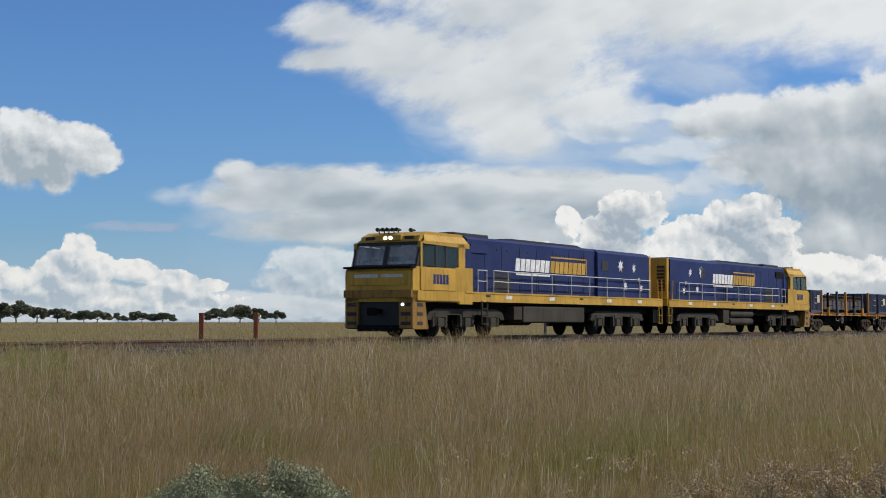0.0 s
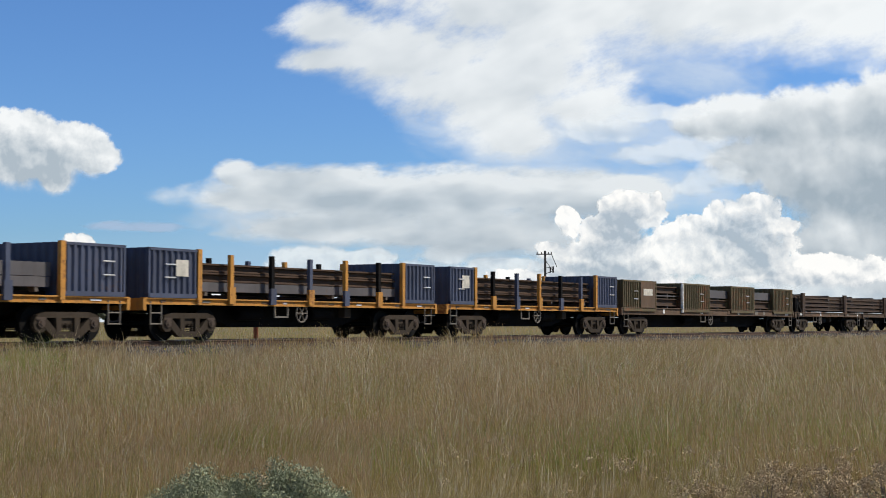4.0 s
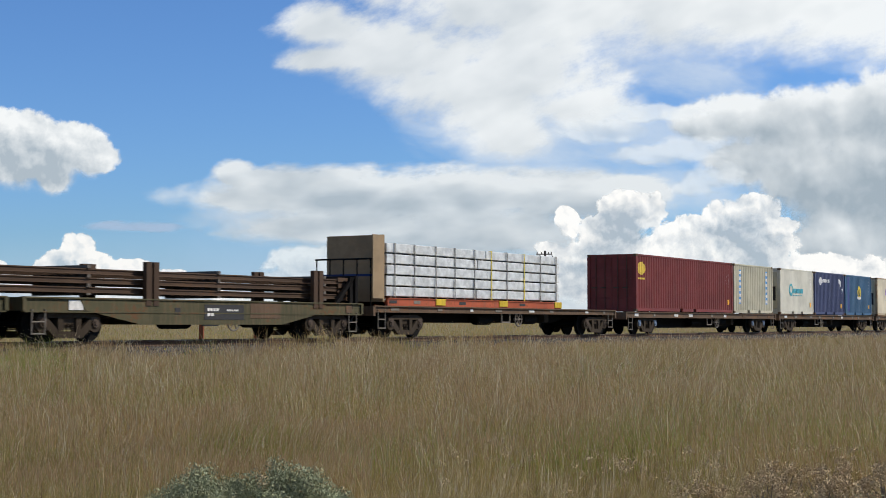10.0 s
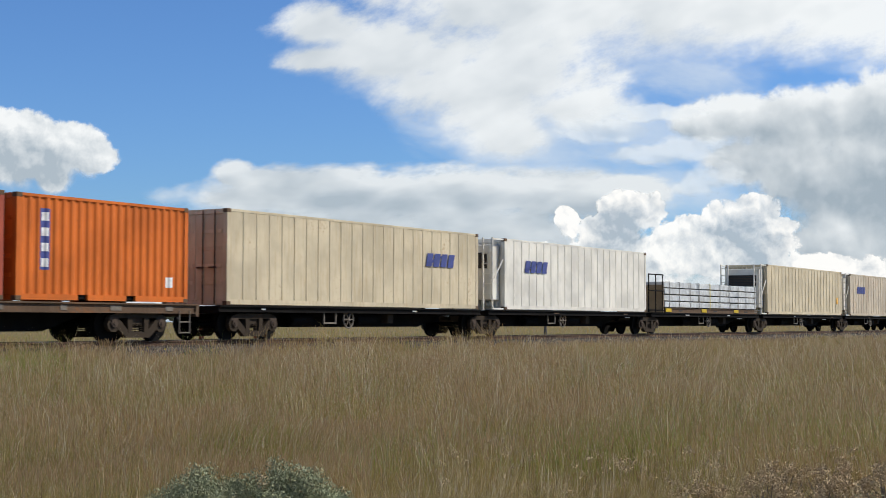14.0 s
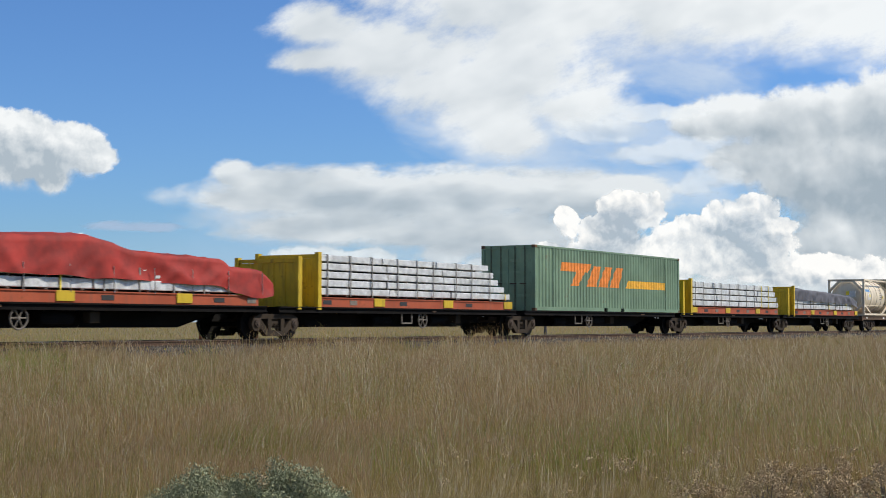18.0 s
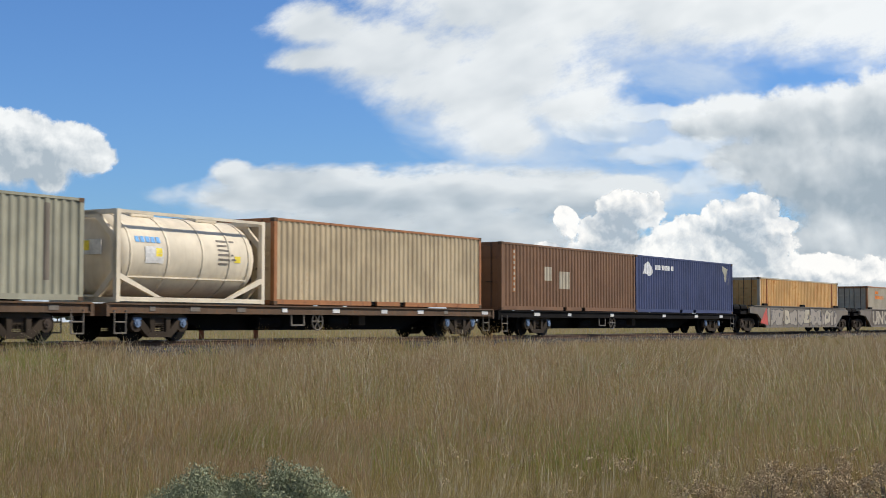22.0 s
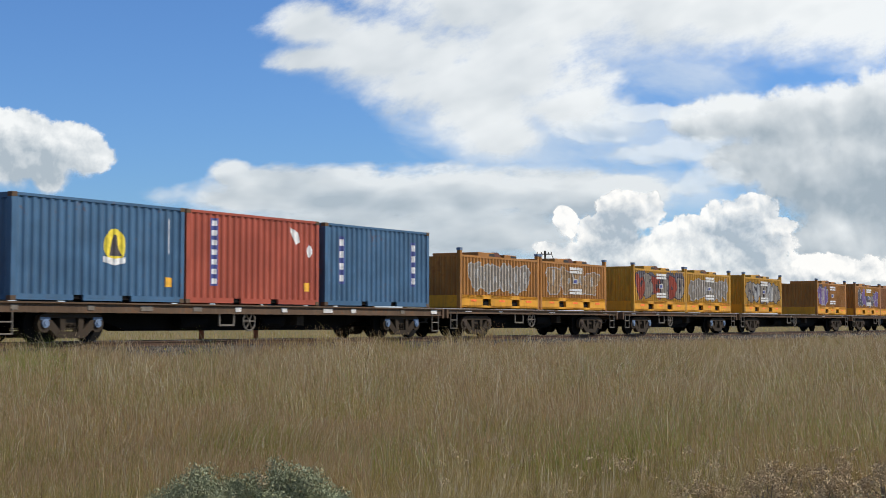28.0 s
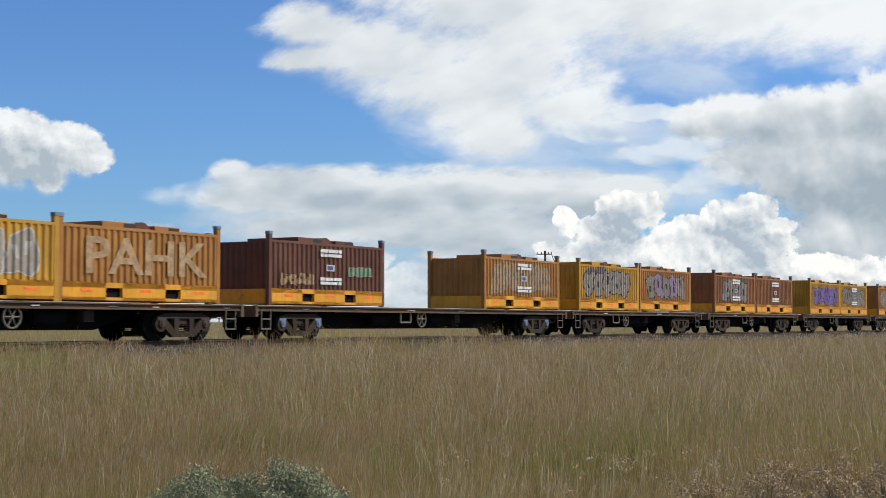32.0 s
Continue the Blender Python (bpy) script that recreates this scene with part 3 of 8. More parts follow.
def heights(x, y):
    rel_x, rel_y = x - ORIGIN.x, y - ORIGIN.y
    d = np.abs(rel_x * AWAY.x + rel_y * AWAY.y)
    return 0.32 * np.clip((9.0 - d) / 5.0, 0, 1) + 1.15 * np.clip((y - 140) / 260, 0, 1)


def lumps(x, y, s, seed):
    """Smooth pseudo-noise in 0..1 for clumping."""
    r = np.random.default_rng(seed)
    out = np.zeros_like(x)
    for k in range(6):
        a, f, ph = r.uniform(0, 6.28), r.uniform(0.5, 1.8) / s, r.uniform(0, 6.28)
        out += np.sin((x * np.cos(a) + y * np.sin(a)) * f + ph)
    return 0.5 + out / 12 * 1.6


def spread_over(n, d0, d1, half, power=1.0):
    """Places on the field, thinner far off, with their distance to the track's axis and along it."""
    d = d0 * (d1 / d0) ** (rng.random(n) ** power)
    x = d * rng.uniform(-half, half, n)
    return x, d


def by_track(x, y):
    rx, ry = x - ORIGIN.x, y - ORIGIN.y
    return -(rx * AWAY.x + ry * AWAY.y), rx * AHEAD.x + ry * AHEAD.y


def tufted(x, y, lump):
    """Uneven height: broad swells, with tussocks and hollows between them."""
    return np.clip(0.50 + 0.42 * lump + 0.60 * (lumps(x, y, 0.42, 5) - 0.4), 0.3, 1.25)


def grass_blades(x, y, f, tall, width, lean=0.2, heads=0.6, spread=(0.5, 1.12)):
    """Curving blades and stalks; f: height factor of each, 0 for none."""
    k = f > 0.02
    x, y, f = x[k], y[k], f[k]
    d = y
    n = len(x)
    lump = lumps(x, y, 1.3, 1) * 0.6 + lumps(x, y, 4.5, 2) * 0.4
    h = tall * f * rng.uniform(spread[0], spread[1], n) * tufted(x, y, lump)
    z = heights(x, y) - 0.02
    a = rng.uniform(0, 6.28, n)
    ln = np.abs(rng.normal(0.0, lean, n))
    sway = (lumps(x, y, 0.9, 77) - 0.55) * 0.45 + (lumps(x, y, 3.0, 78) - 0.5) * 0.25
    tx, ty = np.cos(a) * ln * h + sway * h, np.sin(a) * ln * h
    w = width * (0.6 + 0.8 * rng.random(n)) * (0.5 + d / 30)
    fa = rng.normal(0, 0.5, n)
    wx, wy = np.cos(fa) * w, np.sin(fa) * w
    hw = np.where(rng.random(n) < heads, 1.1, 0.4)

    def at(k_, up, half_w):
        return np.stack([x + tx * k_ + wx * half_w, y + ty * k_ + wy * half_w, z + h * up], -1)

    if heads > 0:
        P = np.stack([at(0, 0, -0.5), at(0, 0, 0.5), at(0.45, 0.8, 0.5 * hw), at(0.45, 0.8, -0.5 * hw), at(1.0, 1.0, 0)], 1).reshape(-1, 3)
        q = np.array([(0, 1, 2), (0, 2, 3), (3, 2, 4)])
        return P, (q[None] + 5 * np.arange(n)[:, None, None]).reshape(-1, 3)
    P = np.stack([at(0, 0, -0.5), at(0, 0, 0.5), at(1.0, 1.0, 0)], 1).reshape(-1, 3)
    return P, np.arange(3 * n).reshape(-1, 3)


def verge(across, along, r):
    """Grass thins and shortens towards the stones; bare along the nearest stretch of track."""
    near = np.clip((across - 3.0) / 7.0, 0, 1)
    f = 0.22 + 0.78 * near
    edge = (along < 47.5) & (across < 6.0)
    f = np.where(edge, 0.60 + 0.15 * r, f)
    gap = (along > 41.5) & (along < 47.0) & (across < 5.0)
    f = np.where(gap, 0.62 * np.clip((across - 3.0) / 2.4, 0.3, 1) * (r > 0.25), f)
    tuft = (along > 47.5) & (along < 57.5) & (across < 5.2) & (lumps(along, across, 0.7, 9) > 0.55) & (r < 0.3)
    f = np.where(tuft, 0.7 + 1.6 * r, f)
    return np.where((across < 2.7) | ((across < 4.2) & (r < 0.6) & ~tuft & (along > 41.0)), 0, f)


def near_field(x, y, across, along):
    r = rng.random(len(x))
    f = verge(across, along, r)
    shrub = ((x + 1.2) / 0.72) ** 2 + ((y - 9.3) / 0.9) ** 2 < 1
    before = (y < 9.4) & (np.abs(x + 1.2) < 0.85)
    forb = (x > 1.75) & (y < 10.6) & (r < 0.8)
    edge = np.where(x / y > -0.05, 11.0, 9.4) + 0.5 * lumps(x, y, 0.8, 31) - 0.3
    stray = (r > 0.93) & (y > 9.6)
    f = f * (0.52 + 0.48 * np.clip((y - 9.5) / 11.0, 0, 1))      # shorter where the field begins
    return np.where(shrub | before | (forb & (y < 10.6)), 0, f) * np.where((y < edge + 1.2 * r) & ~stray, 0, 1)


def front_strip(x, y, a, u):
    shrub = ((x + 1.2) / 0.72) ** 2 + ((y - 9.3) / 0.9) ** 2 < 1
    return np.where(shrub | (y > 13.5), 0, 0.45 + 0.55 * lumps(x, y, 0.5, 41))


def sow(places, keep, label, material="grass", **kw):
    x, y = places
    P, F = grass_blades(x, y, keep(x, y, *by_track(x, y)), **kw)
    return tagged(new("grass", array_mesh("grass", P, F, M[material])), label, "grass", kind="stuff")


def grass_tone(name, dark, light):
    m, nt, bs = shader(name)
    isl = nt.nodes.new("ShaderNodeNewGeometry").outputs["Random Per Island"]
    c = mixer(nt, dark, light, isl)
    nt.links.new(c, bs.inputs["Base Color"])
    bs.inputs["Roughness"].default_value = 0.75
    bs.inputs["Specular IOR Level"].default_value = 0.15
    thin = nt.nodes.new("ShaderNodeBsdfTranslucent")
    nt.links.new(c, thin.inputs["Color"])
    both = nt.nodes.new("ShaderNodeMixShader")
    both.inputs[0].default_value = 0.42
    nt.links.new(bs.outputs[0], both.inputs[1])
    nt.links.new(thin.outputs[0], both.inputs[2])
    nt.links.new(both.outputs[0], nt.nodes["Material Output"].inputs["Surface"])
    return m


M["grass_pale"] = grass_tone("pale_bleached_stalks", (0.56, 0.44, 0.25), (0.88, 0.76, 0.52))
M["grass_green"] = grass_tone("fresh_green_blades", (0.17, 0.21, 0.035), (0.42, 0.46, 0.11))
M["grass_dark"] = grass_tone("dark_brown_seed_stalks", (0.09, 0.055, 0.035), (0.22, 0.14, 0.09))


def in_clumps(size, seed, level):
    def keep(x, y, a, u):
        return near_field(x, y, a, u) * (lumps(x, y, size, seed) > level)
    return keep


sow(spread_over(300000, 8.6, 110, 0.36, 0.95), near_field, "tall dry straw-coloured grass with feathery heads", tall=0.93, width=0.0019, lean=0.40, heads=0.6, spread=(0.4, 1.12))
M["grass_low"] = grass_tone("olive_straw_undergrowth", (0.25, 0.20, 0.065), (0.60, 0.46, 0.20))
sow(spread_over(330000, 8.4, 80, 0.36, 0.9), near_field, "low tangled straw grass between the stalks", "grass_low", tall=0.62, width=0.0030, lean=0.62, heads=0.0, spread=(0.4, 1.3))
sow(spread_over(56000, 8.6, 60, 0.36, 0.75), near_field, "scattered pale bleached grass stalks", "grass_pale", tall=1.12, width=0.0034, lean=0.36, heads=0.4)
sow(spread_over(36000, 8.6, 60, 0.36, 0.8), near_field, "dark brown seeding grass stalks", "grass_dark", tall=0.92, width=0.0024, lean=0.38, heads=0.8)
sow(spread_over(210000, 8.4, 70, 0.36, 0.85), in_clumps(1.1, 21, 0.55), "green grass tussocks among the straw", "grass_green", tall=0.80, width=0.0034, lean=0.45, heads=0.0, spread=(0.5, 1.3))
sow(spread_over(60000, 9, 60, 0.36, 0.85), near_field, "thin green blades among the straw", "grass_green", tall=0.6, width=0.0028, lean=0.5, heads=0.0)
sow(spread_over(60000, 40, 420, 0.40, 0.8), lambda x, y, a, u: np.where(a < -4.5, 1.0, 0.0), "pale dry grass of the field beyond the track", tall=0.50, width=0.004, lean=0.4)

for mat, n_, tall_, label in (("grass_low", 60000, 0.42, "tangled low straw at the field's edge"), ("grass_dark", 26000, 0.40, "withered brown stems at the field's edge"), ("grass_pale", 9000, 0.55, "bent bleached stalks at the field's edge"), ("grass_green", 22000, 0.34, "green undergrowth at the field's edge")):
    sow(spread_over(n_, 9.3, 13.5, 0.36), front_strip, label, mat, tall=tall_, width=0.0042, lean=0.7, heads=0.0, spread=(0.3, 1.3))

# short flag leaves and seed sprays part-way up the stalks
x, y = spread_over(560000, 8.8, 75, 0.36, 0.85)
f = near_field(x, y, *by_track(x, y))
k = f > 0.1
x, y, f = x[k], y[k], f[k]
n = len(x)
lump = lumps(x, y, 1.3, 1) * 0.6 + lumps(x, y, 4.5, 2) * 0.4
z = heights(x, y) + 0.93 * f * tufted(x, y, lump) * rng.uniform(0.25, 0.98, n)
a, s = rng.uniform(0, 6.28, n), rng.uniform(0.3, 1.0, n)
ln = rng.uniform(0.03, 0.12, n)
w = 0.0030 * (0.5 + y / 30)
root = np.stack([x, y, z], -1)
tip = root + np.stack([np.cos(a) * s * ln, np.sin(a) * s * ln, ln * np.sqrt(1 - s * s) * rng.choice([1, 1, 1, -0.6], n)], -1)
side = np.stack([w, np.zeros(n), 0.3 * w], -1)
P_ = np.stack([root - side * 0.5, root + side * 0.5, tip], 1).reshape(-1, 3)
tagged(new("grass", array_mesh("grass", P_, np.arange(3 * n).reshape(-1, 3), M["grass"])), "short flag leaves and seed sprays on the stalks", "grass", kind="stuff")

# slender mauve-brown seed heads nodding on the stalks
M["seed_head"] = grass_tone("mauve_brown_seed_heads", (0.38, 0.235, 0.115), (0.70, 0.49, 0.26))
x, y = spread_over(120000, 8.8, 70, 0.36, 0.85)
f = near_field(x, y, *by_track(x, y))
k = f > 0.2
x, y, f = x[k], y[k], f[k]
n = len(x)
lump = lumps(x, y, 1.3, 1) * 0.6 + lumps(x, y, 4.5, 2) * 0.4
z = heights(x, y) + 0.93 * f * tufted(x, y, lump) * rng.uniform(0.62, 1.04, n)
a, s, ln = rng.uniform(0, 6.28, n), rng.uniform(0.05, 0.55, n), rng.uniform(0.05, 0.13, n)
w = 0.0052 * (0.5 + y / 30)
root = np.stack([x, y, z], -1)
tip = root + np.stack([np.cos(a) * s * ln, np.sin(a) * s * ln, ln * np.sqrt(1 - s * s)], -1)
side = np.stack([w, np.zeros(n), 0.2 * w], -1)
mid = root * 0.6 + tip * 0.4
P_ = np.stack([root, mid + side * 0.5, tip, mid - side * 0.5], 1).reshape(-1, 3)
tagged(new("grass", array_mesh("grass", P_, np.arange(4 * n).reshape(-1, 4), M["seed_head"])), "slender mauve-brown seed heads on the grass", "grass", kind="stuff")

# lush tussocks in the straw
gx_, gy_ = [], []
for cx, cy, rad, n in ((-6.45, 21.6, 0.24, 1500), (-5.85, 21.4, 0.24, 1500), (-4.6, 24.0, 0.3, 400), (1.9, 12.2, 0.35, 700), (-0.6, 12.0, 0.3, 500), (3.1, 12.6, 0.4, 700), (0.9, 11.8, 0.3, 500)):
    gx_.append(cx + rng.normal(0, rad, n))
    gy_.append(cy + rng.normal(0, rad, n))
for k in range(26):
    d = rng.uniform(11.5, 26)
    n = int(rng.uniform(120, 420))
    gx_.append(d * rng.uniform(-0.32, 0.32) + rng.normal(0, 0.28, n))
    gy_.append(d + rng.normal(0, 0.28, n))
gx_, gy_ = np.concatenate(gx_), np.concatenate(gy_)
P_, F_ = grass_blades(gx_, gy_, np.where(gy_ > 20, 1.15, 0.8), tall=0.95, width=0.0040, lean=0.3, heads=0.0)
tagged(new("grass", array_mesh("grass", P_, F_, M["grass_green"])), "lush green tussocks standing in the straw", "grass", kind="stuff")

# tall tufts that stand up in front of the rails
tx_, ty_, tf_ = [], [], []
for k in range(22):
    u, a = rng.uniform(47.3, 57.5), rng.uniform(3.2, 6.5)
    if k > 17:
        u, a = rng.uniform(58, 95), rng.uniform(3.2, 5.0)
    c = ORIGIN + AHEAD * u - AWAY * a
    n = 110
    tx_.append(c.x + rng.normal(0, 0.4, n))
    ty_.append(c.y + rng.normal(0, 0.4, n))
    tf_.append(np.full(n, rng.uniform(0.8, 1.25) if k <= 17 else rng.uniform(0.5, 0.75)))
for u, a, n, f in ((46.5, 3.5, 120, 1.15), (47.2, 3.9, 170, 1.3), (48.0, 3.5, 120, 1.1), (50.6, 3.5, 150, 1.2), (51.4, 3.8, 200, 1.0), (41.0, 3.2, 200, 0.8), (40.2, 3.4, 200, 0.75), (38.8, 3.2, 220, 0.8)):
    c = ORIGIN + AHEAD * u - AWAY * a
    tx_.append(c.x + rng.normal(0, 0.45, n))
    ty_.append(c.y + rng.normal(0, 0.45, n))
    tf_.append(f * rng.uniform(0.55, 1.1, n))
tx_, ty_, tf_ = np.concatenate(tx_), np.concatenate(ty_), np.concatenate(tf_)
P_, F_ = grass_blades(tx_, ty_, tf_, tall=0.95, width=0.0030, lean=0.25, heads=0.7)
tagged(new("grass", array_mesh("grass", P_, F_, M["grass"])), "tall grass tufts growing beside the ballast", "grass", kind="stuff")


# ---- bogies ----
def wheelset_mesh(r, seg=20):
    bm = bmesh.new()
    rod(bm, (0, -0.95, 0), (0, 0.95, 0), 0.075, 8)
    for s in (-1, 1):
        rod(bm, (0, s * 0.70, 0), (0, s * 0.725, 0), r + 0.028, seg)
        rod(bm, (0, s * 0.726, 0), (0, s * 0.835, 0), r, seg)
        rod(bm, (0, s * 0.836, 0), (0, s * 0.850, 0), r * 0.82, seg, r * 0.30)
        for k in range(3):
            a = k * 2.094
            box(bm, r * 0.55 * math.cos(a) - 0.035, r * 0.55 * math.cos(a) + 0.035, s * 0.845 - 0.012, s * 0.845 + 0.012, r * 0.55 * math.sin(a) - 0.035, r * 0.55 * math.sin(a) + 0.035)
    return mesh_of("wheelset", bm, M["wheel"])


def side_frame_mesh(y):
    """Cast side frame of a freight bogie, with two openings and a spring window."""
    bm = bmesh.new()
    y0, y1 = y - 0.08, y + 0.08
    prism(bm, [(-1.08, 0.58), (-1.0, 0.68), (-0.72, 0.76), (0.72, 0.76), (1.0, 0.68), (1.08, 0.58), (0.9, 0.54), (0.66, 0.61), (-0.66, 0.61), (-0.9, 0.54)], y0, y1)
    for s in (-1, 1):
        prism(bm, [(s * (0.88 + 0.23 * math.cos(k * 0.6283)), 0.46 + 0.22 * math.sin(k * 0.6283)) for k in range(10)], y0 + 0.01, y1 - 0.01)
        prism(bm, [(s * 0.86, 0.56), (s * 0.66, 0.56), (s * 0.34, 0.27), (s * 0.30, 0.10), (s * 0.46, 0.12), (s * 0.74, 0.34)], y0, y1)
        prism(bm, [(s * 0.22, 0.62), (s * 0.40, 0.62), (s * 0.37, 0.24), (s * 0.22, 0.24)], y0 - 0.012, y1 + 0.012)
    box(bm, -0.44, 0.44, y0 - 0.006, y1 + 0.006, 0.10, 0.25)
    return mesh_of("side_frame", bm, M["bogie"])


def spring_mesh():
    bm = bmesh.new()
    for x in (-0.15, 0.0, 0.15):
        for k in range(5):
            rod(bm, (x, 0, 0.25 + k * 0.05), (x, 0, 0.275 + k * 0.05), 0.062, 8)
    return mesh_of("spring_nest", bm, M["bogie"])


def cap_mesh(mat):
    bm = bmesh.new()
    rod(bm, (0, -0.075, 0), (0, 0.05, 0), 0.115, 12)
    rod(bm, (0, -0.10, 0), (0, -0.07, 0), 0.06, 8)
    box(bm, -0.15, 0.15, -0.05, 0.05, 0.08, 0.15)
    return mesh_of("axle_cap", bm, mat)


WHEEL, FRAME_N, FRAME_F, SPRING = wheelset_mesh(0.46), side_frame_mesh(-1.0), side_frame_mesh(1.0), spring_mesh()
CAPS = {"cap_blue": cap_mesh(M["cap_blue"]), "cap_grey": cap_mesh(M["cap_grey"])}
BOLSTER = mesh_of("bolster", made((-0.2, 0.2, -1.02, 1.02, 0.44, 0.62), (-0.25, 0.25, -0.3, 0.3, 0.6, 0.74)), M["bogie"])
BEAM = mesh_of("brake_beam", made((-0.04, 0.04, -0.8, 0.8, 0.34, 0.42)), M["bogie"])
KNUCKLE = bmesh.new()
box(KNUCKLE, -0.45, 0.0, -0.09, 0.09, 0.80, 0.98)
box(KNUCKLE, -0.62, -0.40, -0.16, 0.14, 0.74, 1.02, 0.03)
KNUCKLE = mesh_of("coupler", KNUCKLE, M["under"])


def bogie(parent, x, cap="cap_grey"):
    b = part("bogie", BOLSTER, None, parent, "two-axle cast steel bogie", at=pose(x, 0, 0))
    part("side_frame", FRAME_N, None, b)
    part("side_frame", FRAME_F, None, b)
    for dx in (-0.88, 0.88):
        w = part("wheelset", WHEEL, None, b, "worn steel wheelset, near-black with shade in its colour", at=pose(dx, 0, 0.46))
        WHEELSETS.setdefault((dx, 0.46, -1), []).append(w)
        part("brake_beam", BEAM, None, b, at=pose(dx * 0.42, 0, 0))
        for s in (-1, 1):
            part("axle_cap", CAPS[cap], None, b, "", at=pose(dx, s * 1.04, 0.48, 0, 0, 0 if s < 0 else 180))
    for s in (-1, 1):
        part("spring_nest", SPRING, None, b, at=pose(0, s * 0.99, 0))
    return b


def hand_wheel_mesh():
    bm = bmesh.new()
    n, R = 18, 0.27
    for k in range(n):
        a, b = 2 * math.pi * k / n, 2 * math.pi * (k + 1) / n
        rod(bm, (R * math.cos(a), 0, R * math.sin(a)), (R * math.cos(b), 0, R * math.sin(b)), 0.026, 6)
    for k in range(6):
        a = math.pi * k / 3
        rod(bm, (0, 0, 0), (R * math.cos(a), 0, R * math.sin(a)), 0.018, 5)
    rod(bm, (0, -0.03, 0), (0, 0.2, 0), 0.05, 8)
    return mesh_of("handbrake_wheel", bm, M["fitting"])


def step_mesh(h=0.62, w=0.42):
    bm = bmesh.new()
    for x in (0, w):
        rod(bm, (x, 0, 0), (x, 0, h), 0.022, 6)
    for z in (0.02, h * 0.5):
        rod(bm, (0, 0, z), (w, 0, z), 0.02, 6)
    return mesh_of("end_step", bm, M["fitting"])


def tank_mesh(r, L, mat):
    bm = bmesh.new()
    rod(bm, (0, 0, 0), (L, 0, 0), r, 14)
    for x in (0, L):
        rod(bm, (x - 0.05, 0, 0), (x + 0.05, 0, 0), r * 0.9, 14)
    return mesh_of("air_tank", bm, mat)


HANDWHEEL, STEP, AIRTANK = hand_wheel_mesh(), step_mesh(), tank_mesh(0.19, 1.0, M["under"])


def flat_wagon(name, u0, u1, bogies, label, mat="deck_brown", top=1.0, sill=0.24, belly=0.27, cap="cap_grey", group="flat wagons", wheel_at=None, marks=5, patch_cols=("white",), solid=True, ends=True):
    """A skeletal flat wagon: side sills, deep centre sill, bearers, brake gear and bogies."""
    L = u1 - u0
    w = on_train(name, u0, label, "wagon", group)
    r = random.Random(int(u0 * 10))
    for s in (-1, 1):
        bm = bmesh.new()
        half = [(0.09, top + 0.004), (0.09, top - 0.035), (0.03, top - 0.035), (0.03, top - sill + 0.012), (0.07, top - sill + 0.012), (0.07, top - sill - 0.02)]
        extrude_x(bm, [(s * 1.16 + y, z) for y, z in half] + [(s * 1.16 - y, z) for y, z in half[::-1]], 0, L)
        part("side_sill", bm, M[mat], w, "weathered steel side sill")
    bm = bmesh.new()
    b0, b1 = bogies[0] - u0 + 1.35, bogies[-1] - u0 - 1.35
    if len(bogies) == 1:
        b1 = L - 1.6
    lo = top - sill - 0.02
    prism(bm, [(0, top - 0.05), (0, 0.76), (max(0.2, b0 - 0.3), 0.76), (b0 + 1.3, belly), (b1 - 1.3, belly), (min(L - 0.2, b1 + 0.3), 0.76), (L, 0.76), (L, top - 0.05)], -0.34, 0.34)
    # near-black belly: the underside's shade is in its colour
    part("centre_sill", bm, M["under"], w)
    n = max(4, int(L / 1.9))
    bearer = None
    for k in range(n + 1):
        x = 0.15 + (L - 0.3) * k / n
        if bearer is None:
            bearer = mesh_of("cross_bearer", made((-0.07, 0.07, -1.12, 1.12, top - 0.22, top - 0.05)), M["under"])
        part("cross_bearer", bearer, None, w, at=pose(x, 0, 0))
    if solid:
        part("deck_plate", made((0.05, L - 0.05, -1.10, 1.10, top - 0.045, top - 0.01)), M[mat], w)
    if ends:
        for x in (0.0, L):
            part("headstock", made((x - 0.06, x + 0.06, -1.24, 1.24, top - 0.34, top - 0.012)), M[mat], w)
        for x, d in ((0.0, -1), (L, 1)):
            bm = bmesh.new()
            rod(bm, (x, -0.42, 0.78), (x + d * 0.16, -0.42, 0.52), 0.028, 6)
            rod(bm, (x + d * 0.16, -0.42, 0.53), (x + d * 0.42, -0.3, 0.50), 0.028, 6)
            part("brake_hose", bm, M["black"], w)
        part("coupler", KNUCKLE, None, w, at=pose(0.05, 0, 0))
        part("coupler", KNUCKLE, None, w, at=pose(L - 0.05, 0, 0, 0, 0, 180))
        for x in (0.25, L - 0.70):
            part("end_step", STEP, None, w, at=pose(x, -1.21, top - sill - 0.56))
        part("end_step", STEP, None, w, at=pose(0.3, 1.21, top - sill - 0.56))
    for b in bogies:
        bogie(w, b - u0, cap)
    hx = (wheel_at - u0) if wheel_at else L * (0.36 + 0.2 * r.random())
    part("handbrake_wheel", HANDWHEEL, None, w, "pale spoked handbrake wheel", at=pose(hx, -1.16, top - sill - 0.22))
    part("air_tank", AIRTANK, None, w, at=pose(hx + 1.0, -0.72, top - sill - 0.22))
    part("air_tank", AIRTANK, None, w, at=pose(hx - 2.4, -0.62, top - sill - 0.25))
    part("brake_valve", made((hx + 2.5, hx + 2.85, -0.98, -0.72, top - sill - 0.34, top - sill - 0.04), bev=0.02), M["bogie"], w)
    bm = bmesh.new()
    x = hx - 1.3
    for a in (x, x + 0.62):
        box(bm, a - 0.025, a + 0.025, -1.17, -1.13, top - sill - 0.34, top - sill)
    box(bm, x - 0.025, x + 0.645, -1.17, -1.13, top - sill - 0.36, top - sill - 0.31)
